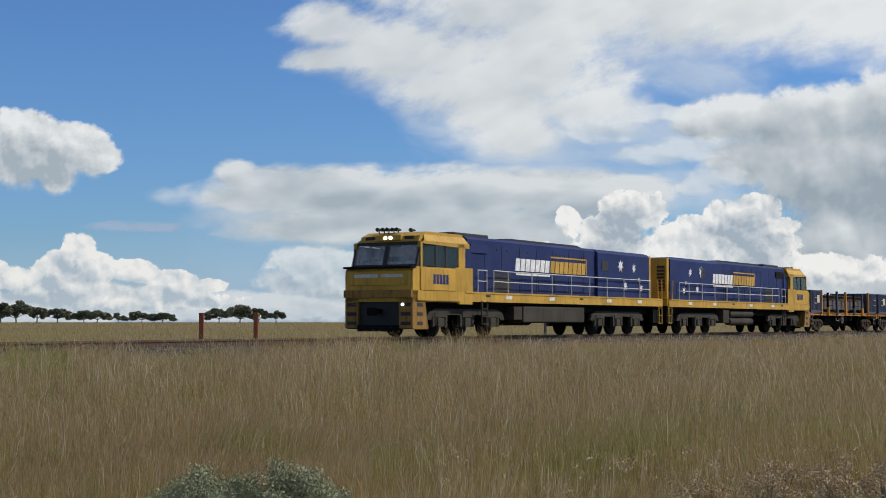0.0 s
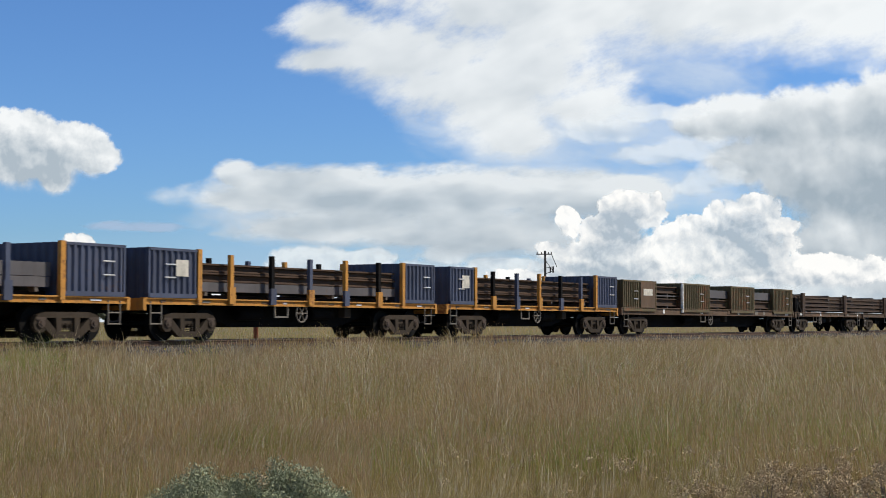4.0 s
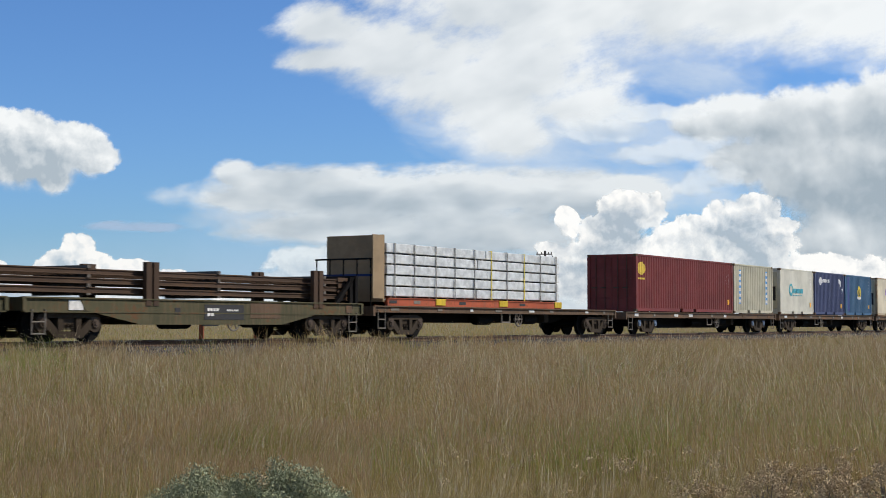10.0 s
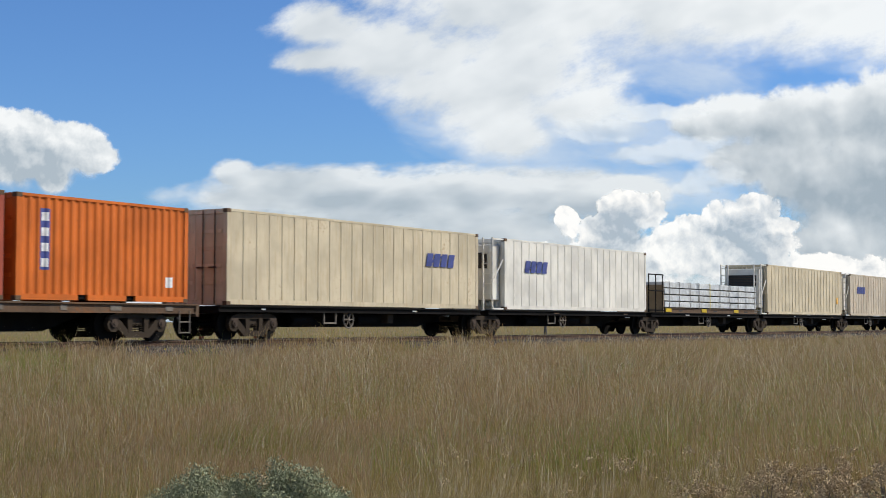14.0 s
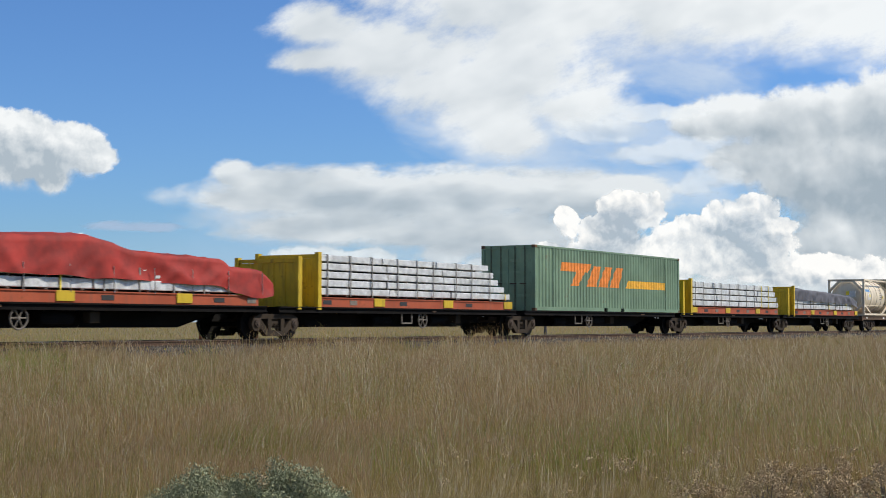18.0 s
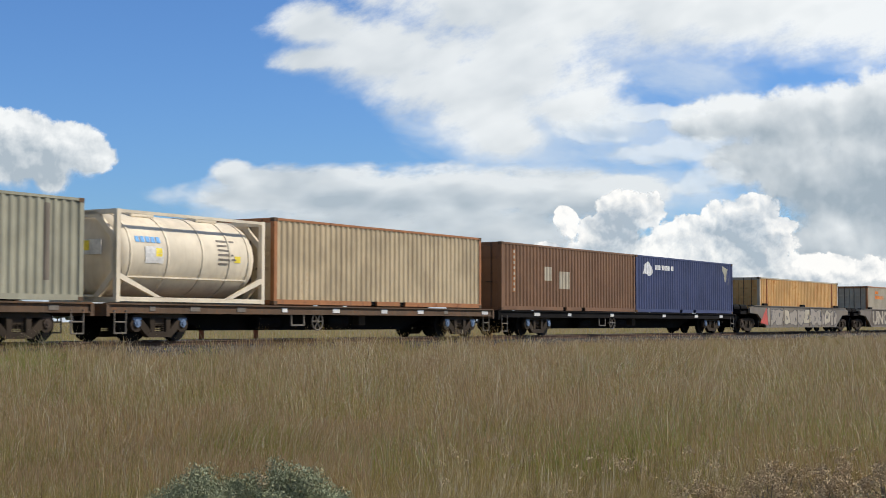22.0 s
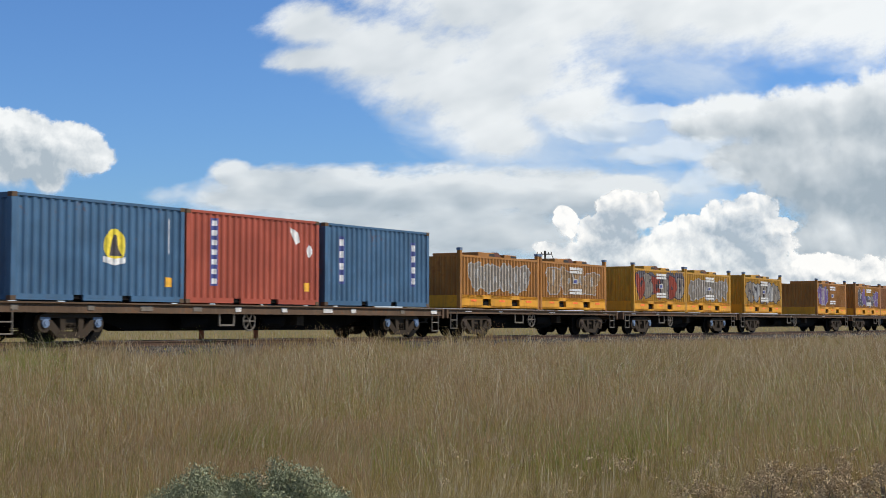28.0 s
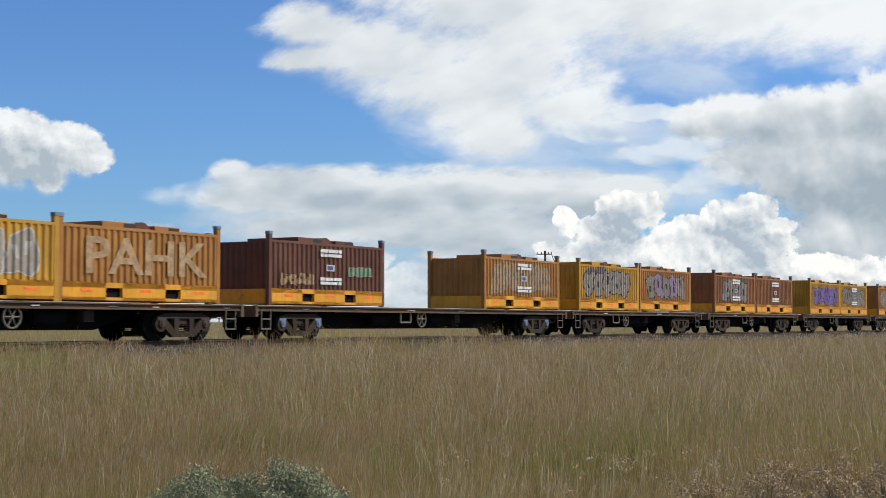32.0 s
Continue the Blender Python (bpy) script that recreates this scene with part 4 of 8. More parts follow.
    part("foot_stirrup", bm, M["fitting"], w)
    for k in range(marks):
        x = L * (k + 0.25 + 0.5 * r.random()) / marks
        ww = r.uniform(0.18, 0.5)
        part("placard", made((x, x + ww, -1.2 - 0.006, -1.19, top - sill + 0.045, top - 0.065)), M[r.choice(patch_cols)], w, "faded painted panel on the sill")
    return w


# ---- containers ----
def corrugated(bm, x0, x1, z0, z1, y, inward, pitch=0.28, depth=0.036):
    """A wall of trapezoid corrugations that stands in the plane y."""
    n = max(1, round((x1 - x0) / pitch))
    p = (x1 - x0) / n
    pts = []
    for k in range(n):
        a = x0 + k * p
        pts += [(a, y), (a + p * 0.28, y), (a + p * 0.5, y + inward * depth), (a + p * 0.78, y + inward * depth)]
    pts.append((x1, y))
    lo = [bm.verts.new((px, py, z0)) for px, py in pts]
    hi = [bm.verts.new((px, py, z1)) for px, py in pts]
    for i in range(len(pts) - 1):
        q = (lo[i], lo[i + 1], hi[i + 1], hi[i])
        bm.faces.new(q if inward > 0 else q[::-1])


def rotated_wall(bm, y0, y1, z0, z1, x, inward, pitch=0.26, depth=0.04):
    """The same for an end wall, in the plane x."""
    tmp = bmesh.new()
    corrugated(tmp, y0, y1, z0, z1, 0, 1, pitch, depth)
    me = bpy.data.meshes.new("tmp")
    bmesh.ops.transform(tmp, matrix=Matrix(((0, inward, 0, x), (1, 0, 0, 0), (0, 0, 1, 0), (0, 0, 0, 1))), verts=tmp.verts)
    tmp.to_mesh(me)
    tmp.free()
    bm.from_mesh(me)
    bpy.data.meshes.remove(me)


CASTING = {}


def container(u, L, H, mat, label, z=1.03, rail=None, doors=True, ribs="corrugated", group="freight containers", pockets=True, pitch=0.28, width=SIDE):
    """A freight container: frame posts and rails, walls, roof, corner castings, doors with lock rods."""
    c = on_train("shipping_container", u, label, "container", group, z)
    rail = rail or mat
    W = width
    for x in (0.0, L - 0.14):
        for s in (-1, 1):
            part("corner_post", made((x, x + 0.14, s * W - (0.14 if s > 0 else 0), s * W + (0.14 if s < 0 else 0), 0.0, H)), M[rail], c)
    for s in (-1, 1):
        y0, y1 = (-W + 0.004, -W + 0.09) if s < 0 else (W - 0.09, W - 0.004)
        part("top_rail", made((0.14, L - 0.14, y0, y1, H - 0.075, H - 0.004)), M[rail], c)
        bm = bmesh.new()
        gaps = [L / 2 - 1.02, L / 2 + 0.68] if pockets else []
        xs_ = [0.14] + [g for p in gaps for g in (p, p + 0.34)] + [L - 0.14]
        for a, b in zip(xs_[::2], xs_[1::2]):
            box(bm, a, b, y0, y1, 0.016, 0.16)
        part("bottom_rail", bm, M[rail], c)
        bm = bmesh.new()
        if ribs == "corrugated":
            corrugated(bm, 0.14, L - 0.14, 0.16, H - 0.075, s * (W - 0.012), -s, pitch)
            CORRUGATED[c.name] = (0.14, L - 0.14, -(W - 0.012), 0.036, pitch)
        else:
            box(bm, 0.14, L - 0.14, s * (W - 0.03) - 0.015, s * (W - 0.03) + 0.015, 0.16, H - 0.075)
        wall = part("side_wall", bm, M[mat], c)
        if ribs == "battens":
            n = round(L / 0.62)
            bat = mesh_of("batten", made((-0.022, 0.022, s * (W - 0.012) - 0.012, s * (W - 0.012) + 0.012, 0.16, H - 0.075)), M[mat])
            for k in range(1, n):
                part("batten", bat, None, wall, at=pose(0.14 + (L - 0.28) * k / n, 0, 0))
    bm = bmesh.new()
    box(bm, 0.1, L - 0.1, -W + 0.07, W - 0.07, H - 0.05, H - 0.018)
    part("roof", bm, M[mat], c)
    part("floor", made((0.1, L - 0.1, -W + 0.08, W - 0.08, 0.05, 0.15)), M["under"], c)
    bm = bmesh.new()
    rotated_wall(bm, -W + 0.14, W - 0.14, 0.12, H - 0.08, L - 0.03, -1)
    part("end_wall", bm, M[mat], c)
    part("door_sill", made((0.02, 0.13, -W + 0.14, W - 0.14, 0.01, 0.14)), M[rail], c)
    part("door_header", made((0.02, 0.13, -W + 0.14, W - 0.14, H - 0.14, H - 0.004)), M[rail], c)
    if doors:
        for s in (-1, 1):
            y0, y1 = (-W + 0.145, -0.01) if s < 0 else (0.01, W - 0.145)
            bm = made((0.045, 0.085, y0, y1, 0.145, H - 0.145))
            d = part("door", bm, M[mat], c)
            for k in range(1, 5):
                zz = 0.15 + (H - 0.3) * k / 5
                part("door_rib", made((0.022, 0.045, y0 + 0.08, y1 - 0.08, zz - 0.05, zz + 0.05)), M[mat], d)
            for k in (0.3, 0.72):
                yy = y0 + (y1 - y0) * k
                bm = bmesh.new()
                rod(bm, (0.005, yy, 0.03), (0.005, yy, H - 0.03), 0.019, 6)
                box(bm, -0.02, 0.02, yy - 0.05, yy + 0.22, 1.05, 1.1)
                part("lock_rod", bm, M["cap_grey"], d)
    else:
        bm = bmesh.new()
        rotated_wall(bm, -W + 0.14, W - 0.14, 0.14, H - 0.14, 0.03, 1)
        part("end_wall", bm, M[mat], c)
    key = (round(L, 2), round(H, 2), round(W, 2))
    for x in (0.08, L - 0.08):
        for s in (-1, 1):
            for zz in (0.055, H - 0.055):
                if "m" not in CASTING:
                    CASTING["m"] = mesh_of("corner_casting", made((-0.09, 0.09, -0.082, 0.082, -0.059, 0.059), bev=0.012), M["deck_brown"])
                part("corner_casting", CASTING["m"], None, c, at=pose(x, s * (W - 0.078), zz))
    return c


CORRUGATED = {}                   # thing -> x0, x1, face plane, depth towards +y, pitch


def clip_x(poly, x, keep_right):
    out = []
    for a, b in zip(poly, poly[1:] + poly[:1]):
        ia, ib = (a[0] >= x) == keep_right or a[0] == x, (b[0] >= x) == keep_right or b[0] == x
        if ia:
            out.append(a)
        if ia != ib and a[0] != b[0]:
            t = (x - a[0]) / (b[0] - a[0])
            out.append((x, a[1] + t * (b[1] - a[1])))
    return out


def plate(parent, polys, mat, y=-SIDE - 0.004, name="marking", label="", thick=0.006):
    """Painted shapes on a side wall, lists of (x, z); on a corrugated wall they follow the corrugations."""
    if len(polys) > 1 and name in ("wordmark", "emblem", "road_number", "marking", "patch"):
        for p in polys:
            plate(parent, [p], mat, y, name, label, thick)
        return
    bm = bmesh.new()
    fold = CORRUGATED.get(parent.name)
    if fold is None:
        for p in polys:
            prism(bm, list(p), y, y + thick)
        return part(name, bm, M[mat], parent, label)
    x0, x1, face, depth, pitch = fold
    n = max(1, round((x1 - x0) / pitch))
    st = (x1 - x0) / n
    proud = face - 0.003 - (-SIDE - 0.004 - y) * 0.6
    for p in polys:
        lo, hi = min(q[0] for q in p), max(q[0] for q in p)
        for k in range(int((lo - x0) // st), int((hi - x0) // st) + 1):
            b = x0 + k * st
            stops = ((b, 0), (b + st * 0.28, 0), (b + st * 0.5, depth), (b + st * 0.78, depth), (b + st, 0))
            for (xa, da), (xb, db) in zip(stops, stops[1:]):
                if xb < lo or xa > hi:
                    continue
                c = clip_x(clip_x(list(p), xa, True), xb, False)
                if len(c) < 3:
                    continue
                vs_ = [bm.verts.new((q[0], proud + da + (db - da) * (q[0] - xa) / (xb - xa), q[1])) for q in c]
                area = sum(u[0] * v[1] - v[0] * u[1] for u, v in zip(c, c[1:] + c[:1]))
                if abs(area) > 1e-6:
                    bm.faces.new(vs_ if area > 0 else vs_[::-1])
    return part(name, bm, M[mat], parent, label)


def bars(x, z, w, h, n, slant=0.0, gap=0.22):
    """A row of n upright bars that fills w by h, as a stand-in for a word."""
    step = w / n
    return [[(x + k * step, z), (x + (k + 1 - gap) * step, z), (x + (k + 1 - gap) * step + slant, z + h), (x + k * step + slant, z + h)] for k in range(n)]


def rect(x0, x1, z0, z1):
    return [(x0, z0), (x1, z0), (x1, z1), (x0, z1)]


def blob(cx, cz, rx, rz, r, n=11, rough=0.22):
    return [(cx + rx * (1 + r.uniform(-rough, rough)) * math.cos(2 * math.pi * k / n), cz + rz * (1 + r.uniform(-rough, rough)) * math.sin(2 * math.pi * k / n)) for k in range(n)]


def graffiti(parent, x0, x1, z0, z1, fill, edge, n, y=-SIDE - 0.004, seed=1, back=None):
    """Sprayed bubble shapes that cannot be read: dark outline, pale fill, dark inner strokes."""
    r = random.Random(seed)
    step = (x1 - x0) / n
    H = z1 - z0
    if back:
        plate(parent, [blob(x0 + (x1 - x0) * (k + 0.5) / (n - 1), z0 + H * r.uniform(0.5, 0.75), step * 0.8, H * 0.42, r, 12, 0.12) for k in range(n - 1)], back, y + 0.001, "graffiti_cloud", "sprayed backing cloud")
    for k in range(n):
        cx, cz = x0 + (k + 0.5) * step, (z0 + z1) / 2 + r.uniform(-0.05, 0.05) * H
        hw, hh = step * r.uniform(0.50, 0.66), H * r.uniform(0.42, 0.5)
        tilt = r.uniform(-0.35, 0.35)
        pts = []
        m_ = 18
        a1_, a2_, p1, p2 = r.uniform(0.10, 0.22), r.uniform(0.05, 0.16), r.uniform(0, 6.28), r.uniform(0, 6.28)
        for q in range(m_):
            a = 2 * math.pi * q / m_
            e = 1 / max(abs(math.cos(a)) ** 4 + abs(math.sin(a)) ** 4, 1e-6) ** 0.25
            e *= 1 + a1_ * math.sin(3 * a + p1) * 0.9 + a2_ * math.sin(5 * a + p2)
            px, pz = hw * 0.86 * e * math.cos(a), hh * 0.88 * e * math.sin(a)
            pts.append((cx + px + tilt * pz, cz + pz))
        pts = [(px, max(z0, min(z1, pz))) for px, pz in pts]
        outer = [(cx + (px - cx) * 1.0 + math.copysign(0.045, px - cx), max(z0 - 0.02, min(z1 + 0.02, cz + (pz - cz) * 1.0 + math.copysign(0.035, pz - cz)))) for px, pz in pts]
        yy = y - 0.0012 * k
        plate(parent, [outer], edge, yy, "graffiti_outline", "sprayed graffiti outline")
        plate(parent, [pts], fill if isinstance(fill, str) else fill[k % len(fill)], yy - 0.0006, "graffiti_letter", "sprayed graffiti shape")
        cuts = []
        for q in range(r.choice((1, 2, 2))):
            bx, bz = cx + r.uniform(-0.3, 0.3) * hw, cz + r.uniform(-0.5, 0.15) * hh
            w_, l_ = 0.05 * step + 0.02, hh * r.uniform(0.35, 0.7)
            s_ = r.uniform(-0.25, 0.25) * hw
            cuts.append([(bx - w_, bz), (bx + w_, bz), (bx + w_ + s_, bz + l_), (bx - w_ + s_, bz + l_)])
        plate(parent, cuts, edge, yy - 0.0009, "graffiti_stroke")


def lettering(parent, body, x, z, height, width, mat, y, name="lettering", label="", fat=0.02):
    cu = bpy.data.curves.new("lettering", "FONT")
    cu.body, cu.size, cu.extrude, cu.offset = body, 1.0, 0.0, fat
    ob = new("lettering", cu)
    me = bpy.data.meshes.new_from_object(ob.evaluated_get(bpy.context.evaluated_depsgraph_get()))
    bpy.data.objects.remove(ob)
    vs_ = [v.co.copy() for v in me.vertices]
    x0, x1 = min(v.x for v in vs_), max(v.x for v in vs_)
    z0, z1 = min(v.y for v in vs_), max(v.y for v in vs_)
    for v in me.vertices:
        v.co = (x + (v.co.x - x0) / (x1 - x0) * width, y, z + (v.co.y - z0) / (z1 - z0) * height)
    me.materials.clear()
    me.materials.append(M[mat])
    return part(name, me, None, parent, label)


# ---- locomotives ----
def loco(u, flip, label, seed):
    L = 21.3
    lo = on_train("locomotive", u, label, "locomotive", "diesel locomotives")
    if flip:
        MOVERS[-1] = (lo, u, 0.0, 180)
    rsgn = 1 if flip else -1
    tail = 0.75 if flip else 0.0        # the second engine's hood reaches further back
    B, Y = M["pnblue"], M["yellow"]
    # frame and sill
    # near-black filling below the sill, shade put into the colour
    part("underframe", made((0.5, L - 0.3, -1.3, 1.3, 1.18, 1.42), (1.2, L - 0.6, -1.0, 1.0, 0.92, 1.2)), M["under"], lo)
    for s in (-1, 1):
        a, b = (s * 1.44, s * 1.36)
        bm = made((0.25, L - 0.1, min(a, b), max(a, b), 1.26, 1.60))
        box(bm, 3.4, L - 0.2, min(s * 1.46, s * 1.2), max(s * 1.46, s * 1.2), 1.56, 1.62)
        box(bm, 3.0, 3.9, min(a, b) - 0.004, max(a, b) + 0.004, 1.16, 1.30)
        part("side_sill", bm, Y, lo, "golden yellow side sill")
        # slots are thin black plates, their shade is just colour
        for x in (4.9, 12.6):
            part("sill_slot", made((x, x + 0.3, s * 1.446 - 0.004, s * 1.446 + 0.004, 1.44, 1.52)), M["black"], lo)
        for x in (6.4, 9.9, 15.2, 18.4):
            part("sill_patch", made((x, x + 0.45, s * 1.444 - 0.004, s * 1.444 + 0.004, 1.38, 1.52)), M["white"], lo, "faded white patch on the sill")
    # cab
    bm = bmesh.new()
    prism(bm, [(0.0, 1.22), (0.0, 2.26), (0.12, 2.42), (3.45, 2.42), (3.45, 1.22)], -1.40, 1.40)
    prism(bm, [(0.92, 3.24), (0.62, 3.30), (0.72, 3.50), (1.15, 3.66), (3.55, 3.66), (3.55, 3.24)], -1.22, 1.22)
    for s in (-1, 1):
        prism(bm, [(0.62, 3.22), (0.70, 3.32), (3.75, 3.32), (3.75, 3.16)], s * 1.40, s * 1.20)
        tmp = [(0.70, 3.30), (1.10, 3.64), (3.6, 3.64), (3.75, 3.30)]
        lo_ = [bm.verts.new((x, s * (1.40 if z < 3.4 else 1.16), z)) for x, z in tmp]
        bm.faces.new(lo_ if s < 0 else lo_[::-1])
        box(bm, 3.0, 3.45, s * 1.30 - 0.1, s * 1.30 + 0.1, 2.40, 3.30)
        box(bm, 0.50, 0.62, s * 1.34 - 0.06, s * 1.34 + 0.06, 2.40, 3.28)
    part("cab", bm, Y, lo, "golden yellow driver's cab")
    for y0, y1 in ((-1.30, -0.06), (0.06, 1.30)):
        bm = bmesh.new()
        prism(bm, [(0.34, 2.43), (0.60, 3.26), (0.66, 3.26), (0.40, 2.43)], y0, y1)
        part("windscreen", bm, M["screen_glass"], lo, "raked windscreen with pale brightness painted into the glass")
    for y0, y1 in ((-1.36, -1.28), (-0.07, 0.07), (1.28, 1.36)):
        bm = bmesh.new()
        prism(bm, [(0.30, 2.42), (0.56, 3.28), (0.70, 3.28), (0.44, 2.42)], y0, y1)
        part("windscreen_pillar", bm, M["black"], lo)
    for z0, z1, x in ((2.42, 2.50, 0.33), (3.18, 3.28, 0.56)):
        part("windscreen_bar", made((x - 0.02, x + 0.08, -1.30, 1.30, z0, z1)), M["black"], lo)
    for s in (-1, 1):
        for k, (x0, x1) in enumerate(((0.66, 1.46), (1.56, 2.12), (2.24, 3.0))):
            part("side_window", made((x0, x1, s * 1.36 - 0.02, s * 1.36 + 0.02, 2.44, 3.17)), M["glass"], lo, "tinted cab side window")
        for x in (1.46, 2.12):
            part("window_pillar", made((x, x + 0.11, s * 1.37 - 0.03, s * 1.37 + 0.03, 2.42, 3.2)), M["black"], lo)
        part("cab_side_panel", made((0.45, 2.75, s * 1.415 - 0.02, s * 1.415 + 0.02, 1.62, 2.38), bev=0.012), Y, lo)
        # road number shown as plain bars
        x0 = 1.25 if s < 0 else 1.35
        plate(lo, bars(x0, 1.84, 1.05, 0.34, 5), "pnblue", s * 1.437 - 0.003, "road_number", "blue painted bars")
        part("cab_door", made((3.46, 4.15, s * 1.22 - 0.02, s * 1.22 + 0.02, 1.62, 3.30)), B, lo, "dark blue recessed cab door")
        part("cab_step_panel", made((2.75, 3.95, s * 1.41 - 0.02, s * 1.41 + 0.02, 1.58, 2.46)), Y, lo)
    M_in = M["interior"]
    part("cab_interior", made((2.6, 2.66, -1.3, 1.3, 2.42, 3.24)), M_in, lo, "pale cab back wall")
    part("control_desk", made((0.75, 1.25, -1.2, 1.2, 2.42, 2.62), bev=0.04), M_in, lo)
    for y in (-0.75, 0.75):
        part("cab_seat", made((1.7, 2.15, y - 0.22, y + 0.22, 2.42, 2.86), bev=0.06), M["black"], lo)
    # nose
    part("nose_panel", made((-0.03, 0.02, -1.18, 1.18, 1.78, 2.24), bev=0.015), Y, lo)
    part("nose_badge", made((-0.036, -0.028, -1.0, -0.12, 2.05, 2.16), (-0.036, -0.028, 0.02, 1.0, 2.05, 2.16)), M["handrail"], lo, "faded lettering shown as bars")
    part("nose_ledge", made((-0.12, 0.2, -1.42, 1.42, 2.36, 2.43), bev=0.02), M["under"], lo)
    part("nose_beam", made((-0.10, 0.25, -1.40, 1.40, 1.36, 1.62)), M["yellow_dirty"], lo)
    for s in (-1, 1):
        bm = bmesh.new()
        prism(bm, [(0.0, 1.36), (0.0, 0.32), (0.18, 0.28), (1.0, 0.28), (0.75, 1.36)], s * 1.40, s * 0.85)
        part("front_steps", bm, M["yellow_dirty"], lo, "yellow step well beside the front coupler")
        # step holes not cut: black plates give their dark inside
        for z in (0.42, 0.74, 1.06, 1.42):
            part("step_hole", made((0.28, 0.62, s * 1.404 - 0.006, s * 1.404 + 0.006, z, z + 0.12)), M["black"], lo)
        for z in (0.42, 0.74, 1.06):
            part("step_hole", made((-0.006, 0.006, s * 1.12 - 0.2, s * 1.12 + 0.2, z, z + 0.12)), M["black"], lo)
        bm = bmesh.new()
        rod(bm, (-0.03, s * 1.0, 1.12), (0.02, s * 1.0, 1.12), 0.045, 12)
        part("ditch_light", bm, M["lamp"] if not flip and s < 0 else M["glass"], lo)
    part("coupler_pocket", made((0.12, 0.5, -0.85, 0.85, 0.34, 1.36)), M["black"], lo)
    part("coupler", KNUCKLE, None, lo, at=pose(0.1, 0, 0))
    part("snow_plough", made((-0.04, 0.10, -0.86, 0.86, 0.20, 0.42)), M["under"], lo)
    part("roof_duct", made((3.7, 6.2, -0.78, 0.78, 3.61, 3.80), bev=0.04), M["black"], lo, "sooty roof duct behind the cab")
    part("headlight_box", made((0.58, 0.80, -0.52, 0.52, 3.34, 3.54), bev=0.03), Y, lo)
    for y in (-0.11, 0.11):
        bm = bmesh.new()
        rod(bm, (0.55, y, 3.44), (0.60, y, 3.44), 0.06, 12)
        part("headlight", bm, M["lamp"] if not flip else M["glass"], lo, "lit round headlight" if not flip else "unlit headlight")
    for y in (-1.0, 0.62):
        part("number_box", made((0.66, 0.70, y, y + 0.38, 3.36, 3.50)), M["black"], lo)
    for k, (x, y) in enumerate(((0.95, 0.62), (1.0, 0.44), (1.05, 0.28), (1.1, 0.10), (1.15, -0.05), (1.6, -0.35))):
        bm = bmesh.new()
        rod(bm, (x, y, 3.6), (x, y, 3.74), 0.025, 6)
        rod(bm, (x - 0.14, y, 3.76), (x + 0.16, y, 3.76), 0.075, 10, 0.03)
        part("air_horn", bm, M["black"], lo)
    # long hood
    bm = bmesh.new()
    extrude_x(bm, [(-1.18, 1.62), (-1.18, 3.54), (-1.06, 3.64), (1.06, 3.64), (1.18, 3.54), (1.18, 1.62)], 3.95, 20.0)
    part("hood", bm, B, lo, "long dark blue engine hood")
    bm = bmesh.new()
    prism(bm, [(7.2, 3.60), (7.6, 3.74), (13.4, 3.74), (14.2, 3.60)], -0.9, 0.9)
    part("radiator_roof", bm, M["black"], lo, "sooty raised roof section")
    bm = bmesh.new()
    extrude_x(bm, [(-1.30, 1.62), (-1.30, 3.48), (-1.18, 3.60), (1.18, 3.60), (1.30, 3.48), (1.30, 1.62)], 14.6, 20.0 + tail)
    part("radiator_hood", bm, B, lo)
    for s in (-1, 1):
        y = s * 1.186
        seams = [(x, x + 0.022, y - 0.006, y + 0.006, 1.66, 3.40) for x in (5.2, 6.5, 7.9, 9.3, 10.7, 12.1, 13.5)]
        for sm in seams:
            part("hood_seam", made(sm), M["black"], lo)
        for x in (7.9, 9.3, 10.7, 12.1):
            part("hood_door", made((x + 0.15, x + 1.15, y - 0.010, y + 0.010, 1.75, 2.32), bev=0.008), B, lo)
        yy = s * 1.306
        part("intake_grille", made((15.0 + 1.3 * (s > 0), 15.6 + 1.3 * (s > 0), yy - 0.012, yy + 0.012, 2.74, 3.16)), M["black"], lo)
        # no depth here, the recess's shade is the plate's black
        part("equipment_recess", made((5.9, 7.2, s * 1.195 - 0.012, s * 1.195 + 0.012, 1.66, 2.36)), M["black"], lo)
        part("cab_intake", made((4.15, 5.4, s * 1.195 - 0.03, s * 1.195 + 0.03, 3.06, 3.38)), M["under"] if s > 0 else B, lo)
        for k in range(12):
            part("lifting_eye", made((4.5 + k * 0.8, 4.56 + k * 0.8, y - 0.014, y + 0.014, 3.2, 3.26)), M["black"], lo)
        # the operator's wordmark as plain blocks
        rd = 1 if s < 0 else -1
        wx = 7.55 if s < 0 else 15.35
        ins = lambda p: [(wx + rd * q[0], q[1]) for q in p]
        white_blocks = [ins(p) for p in bars(0.0, 2.50, 2.85, 0.48, 7, 0.08, 0.16)]
        yell_blocks = [ins(p) for p in bars(2.90, 2.50, 3.2, 0.48, 8, 0.08, 0.16)]
        fy = s * 1.315 if s > 0 else s * 1.194
        plate(lo, white_blocks + [ins(rect(0.05, 2.85, 2.34, 2.41))], "mark_white", fy, "wordmark", "white blocks of the painted wordmark")
        plate(lo, yell_blocks + [ins(rect(2.95, 6.2, 3.10, 3.16)), ins(rect(6.14, 6.2, 2.50, 3.16))], "yellow", fy, "wordmark", "yellow blocks of the painted wordmark")
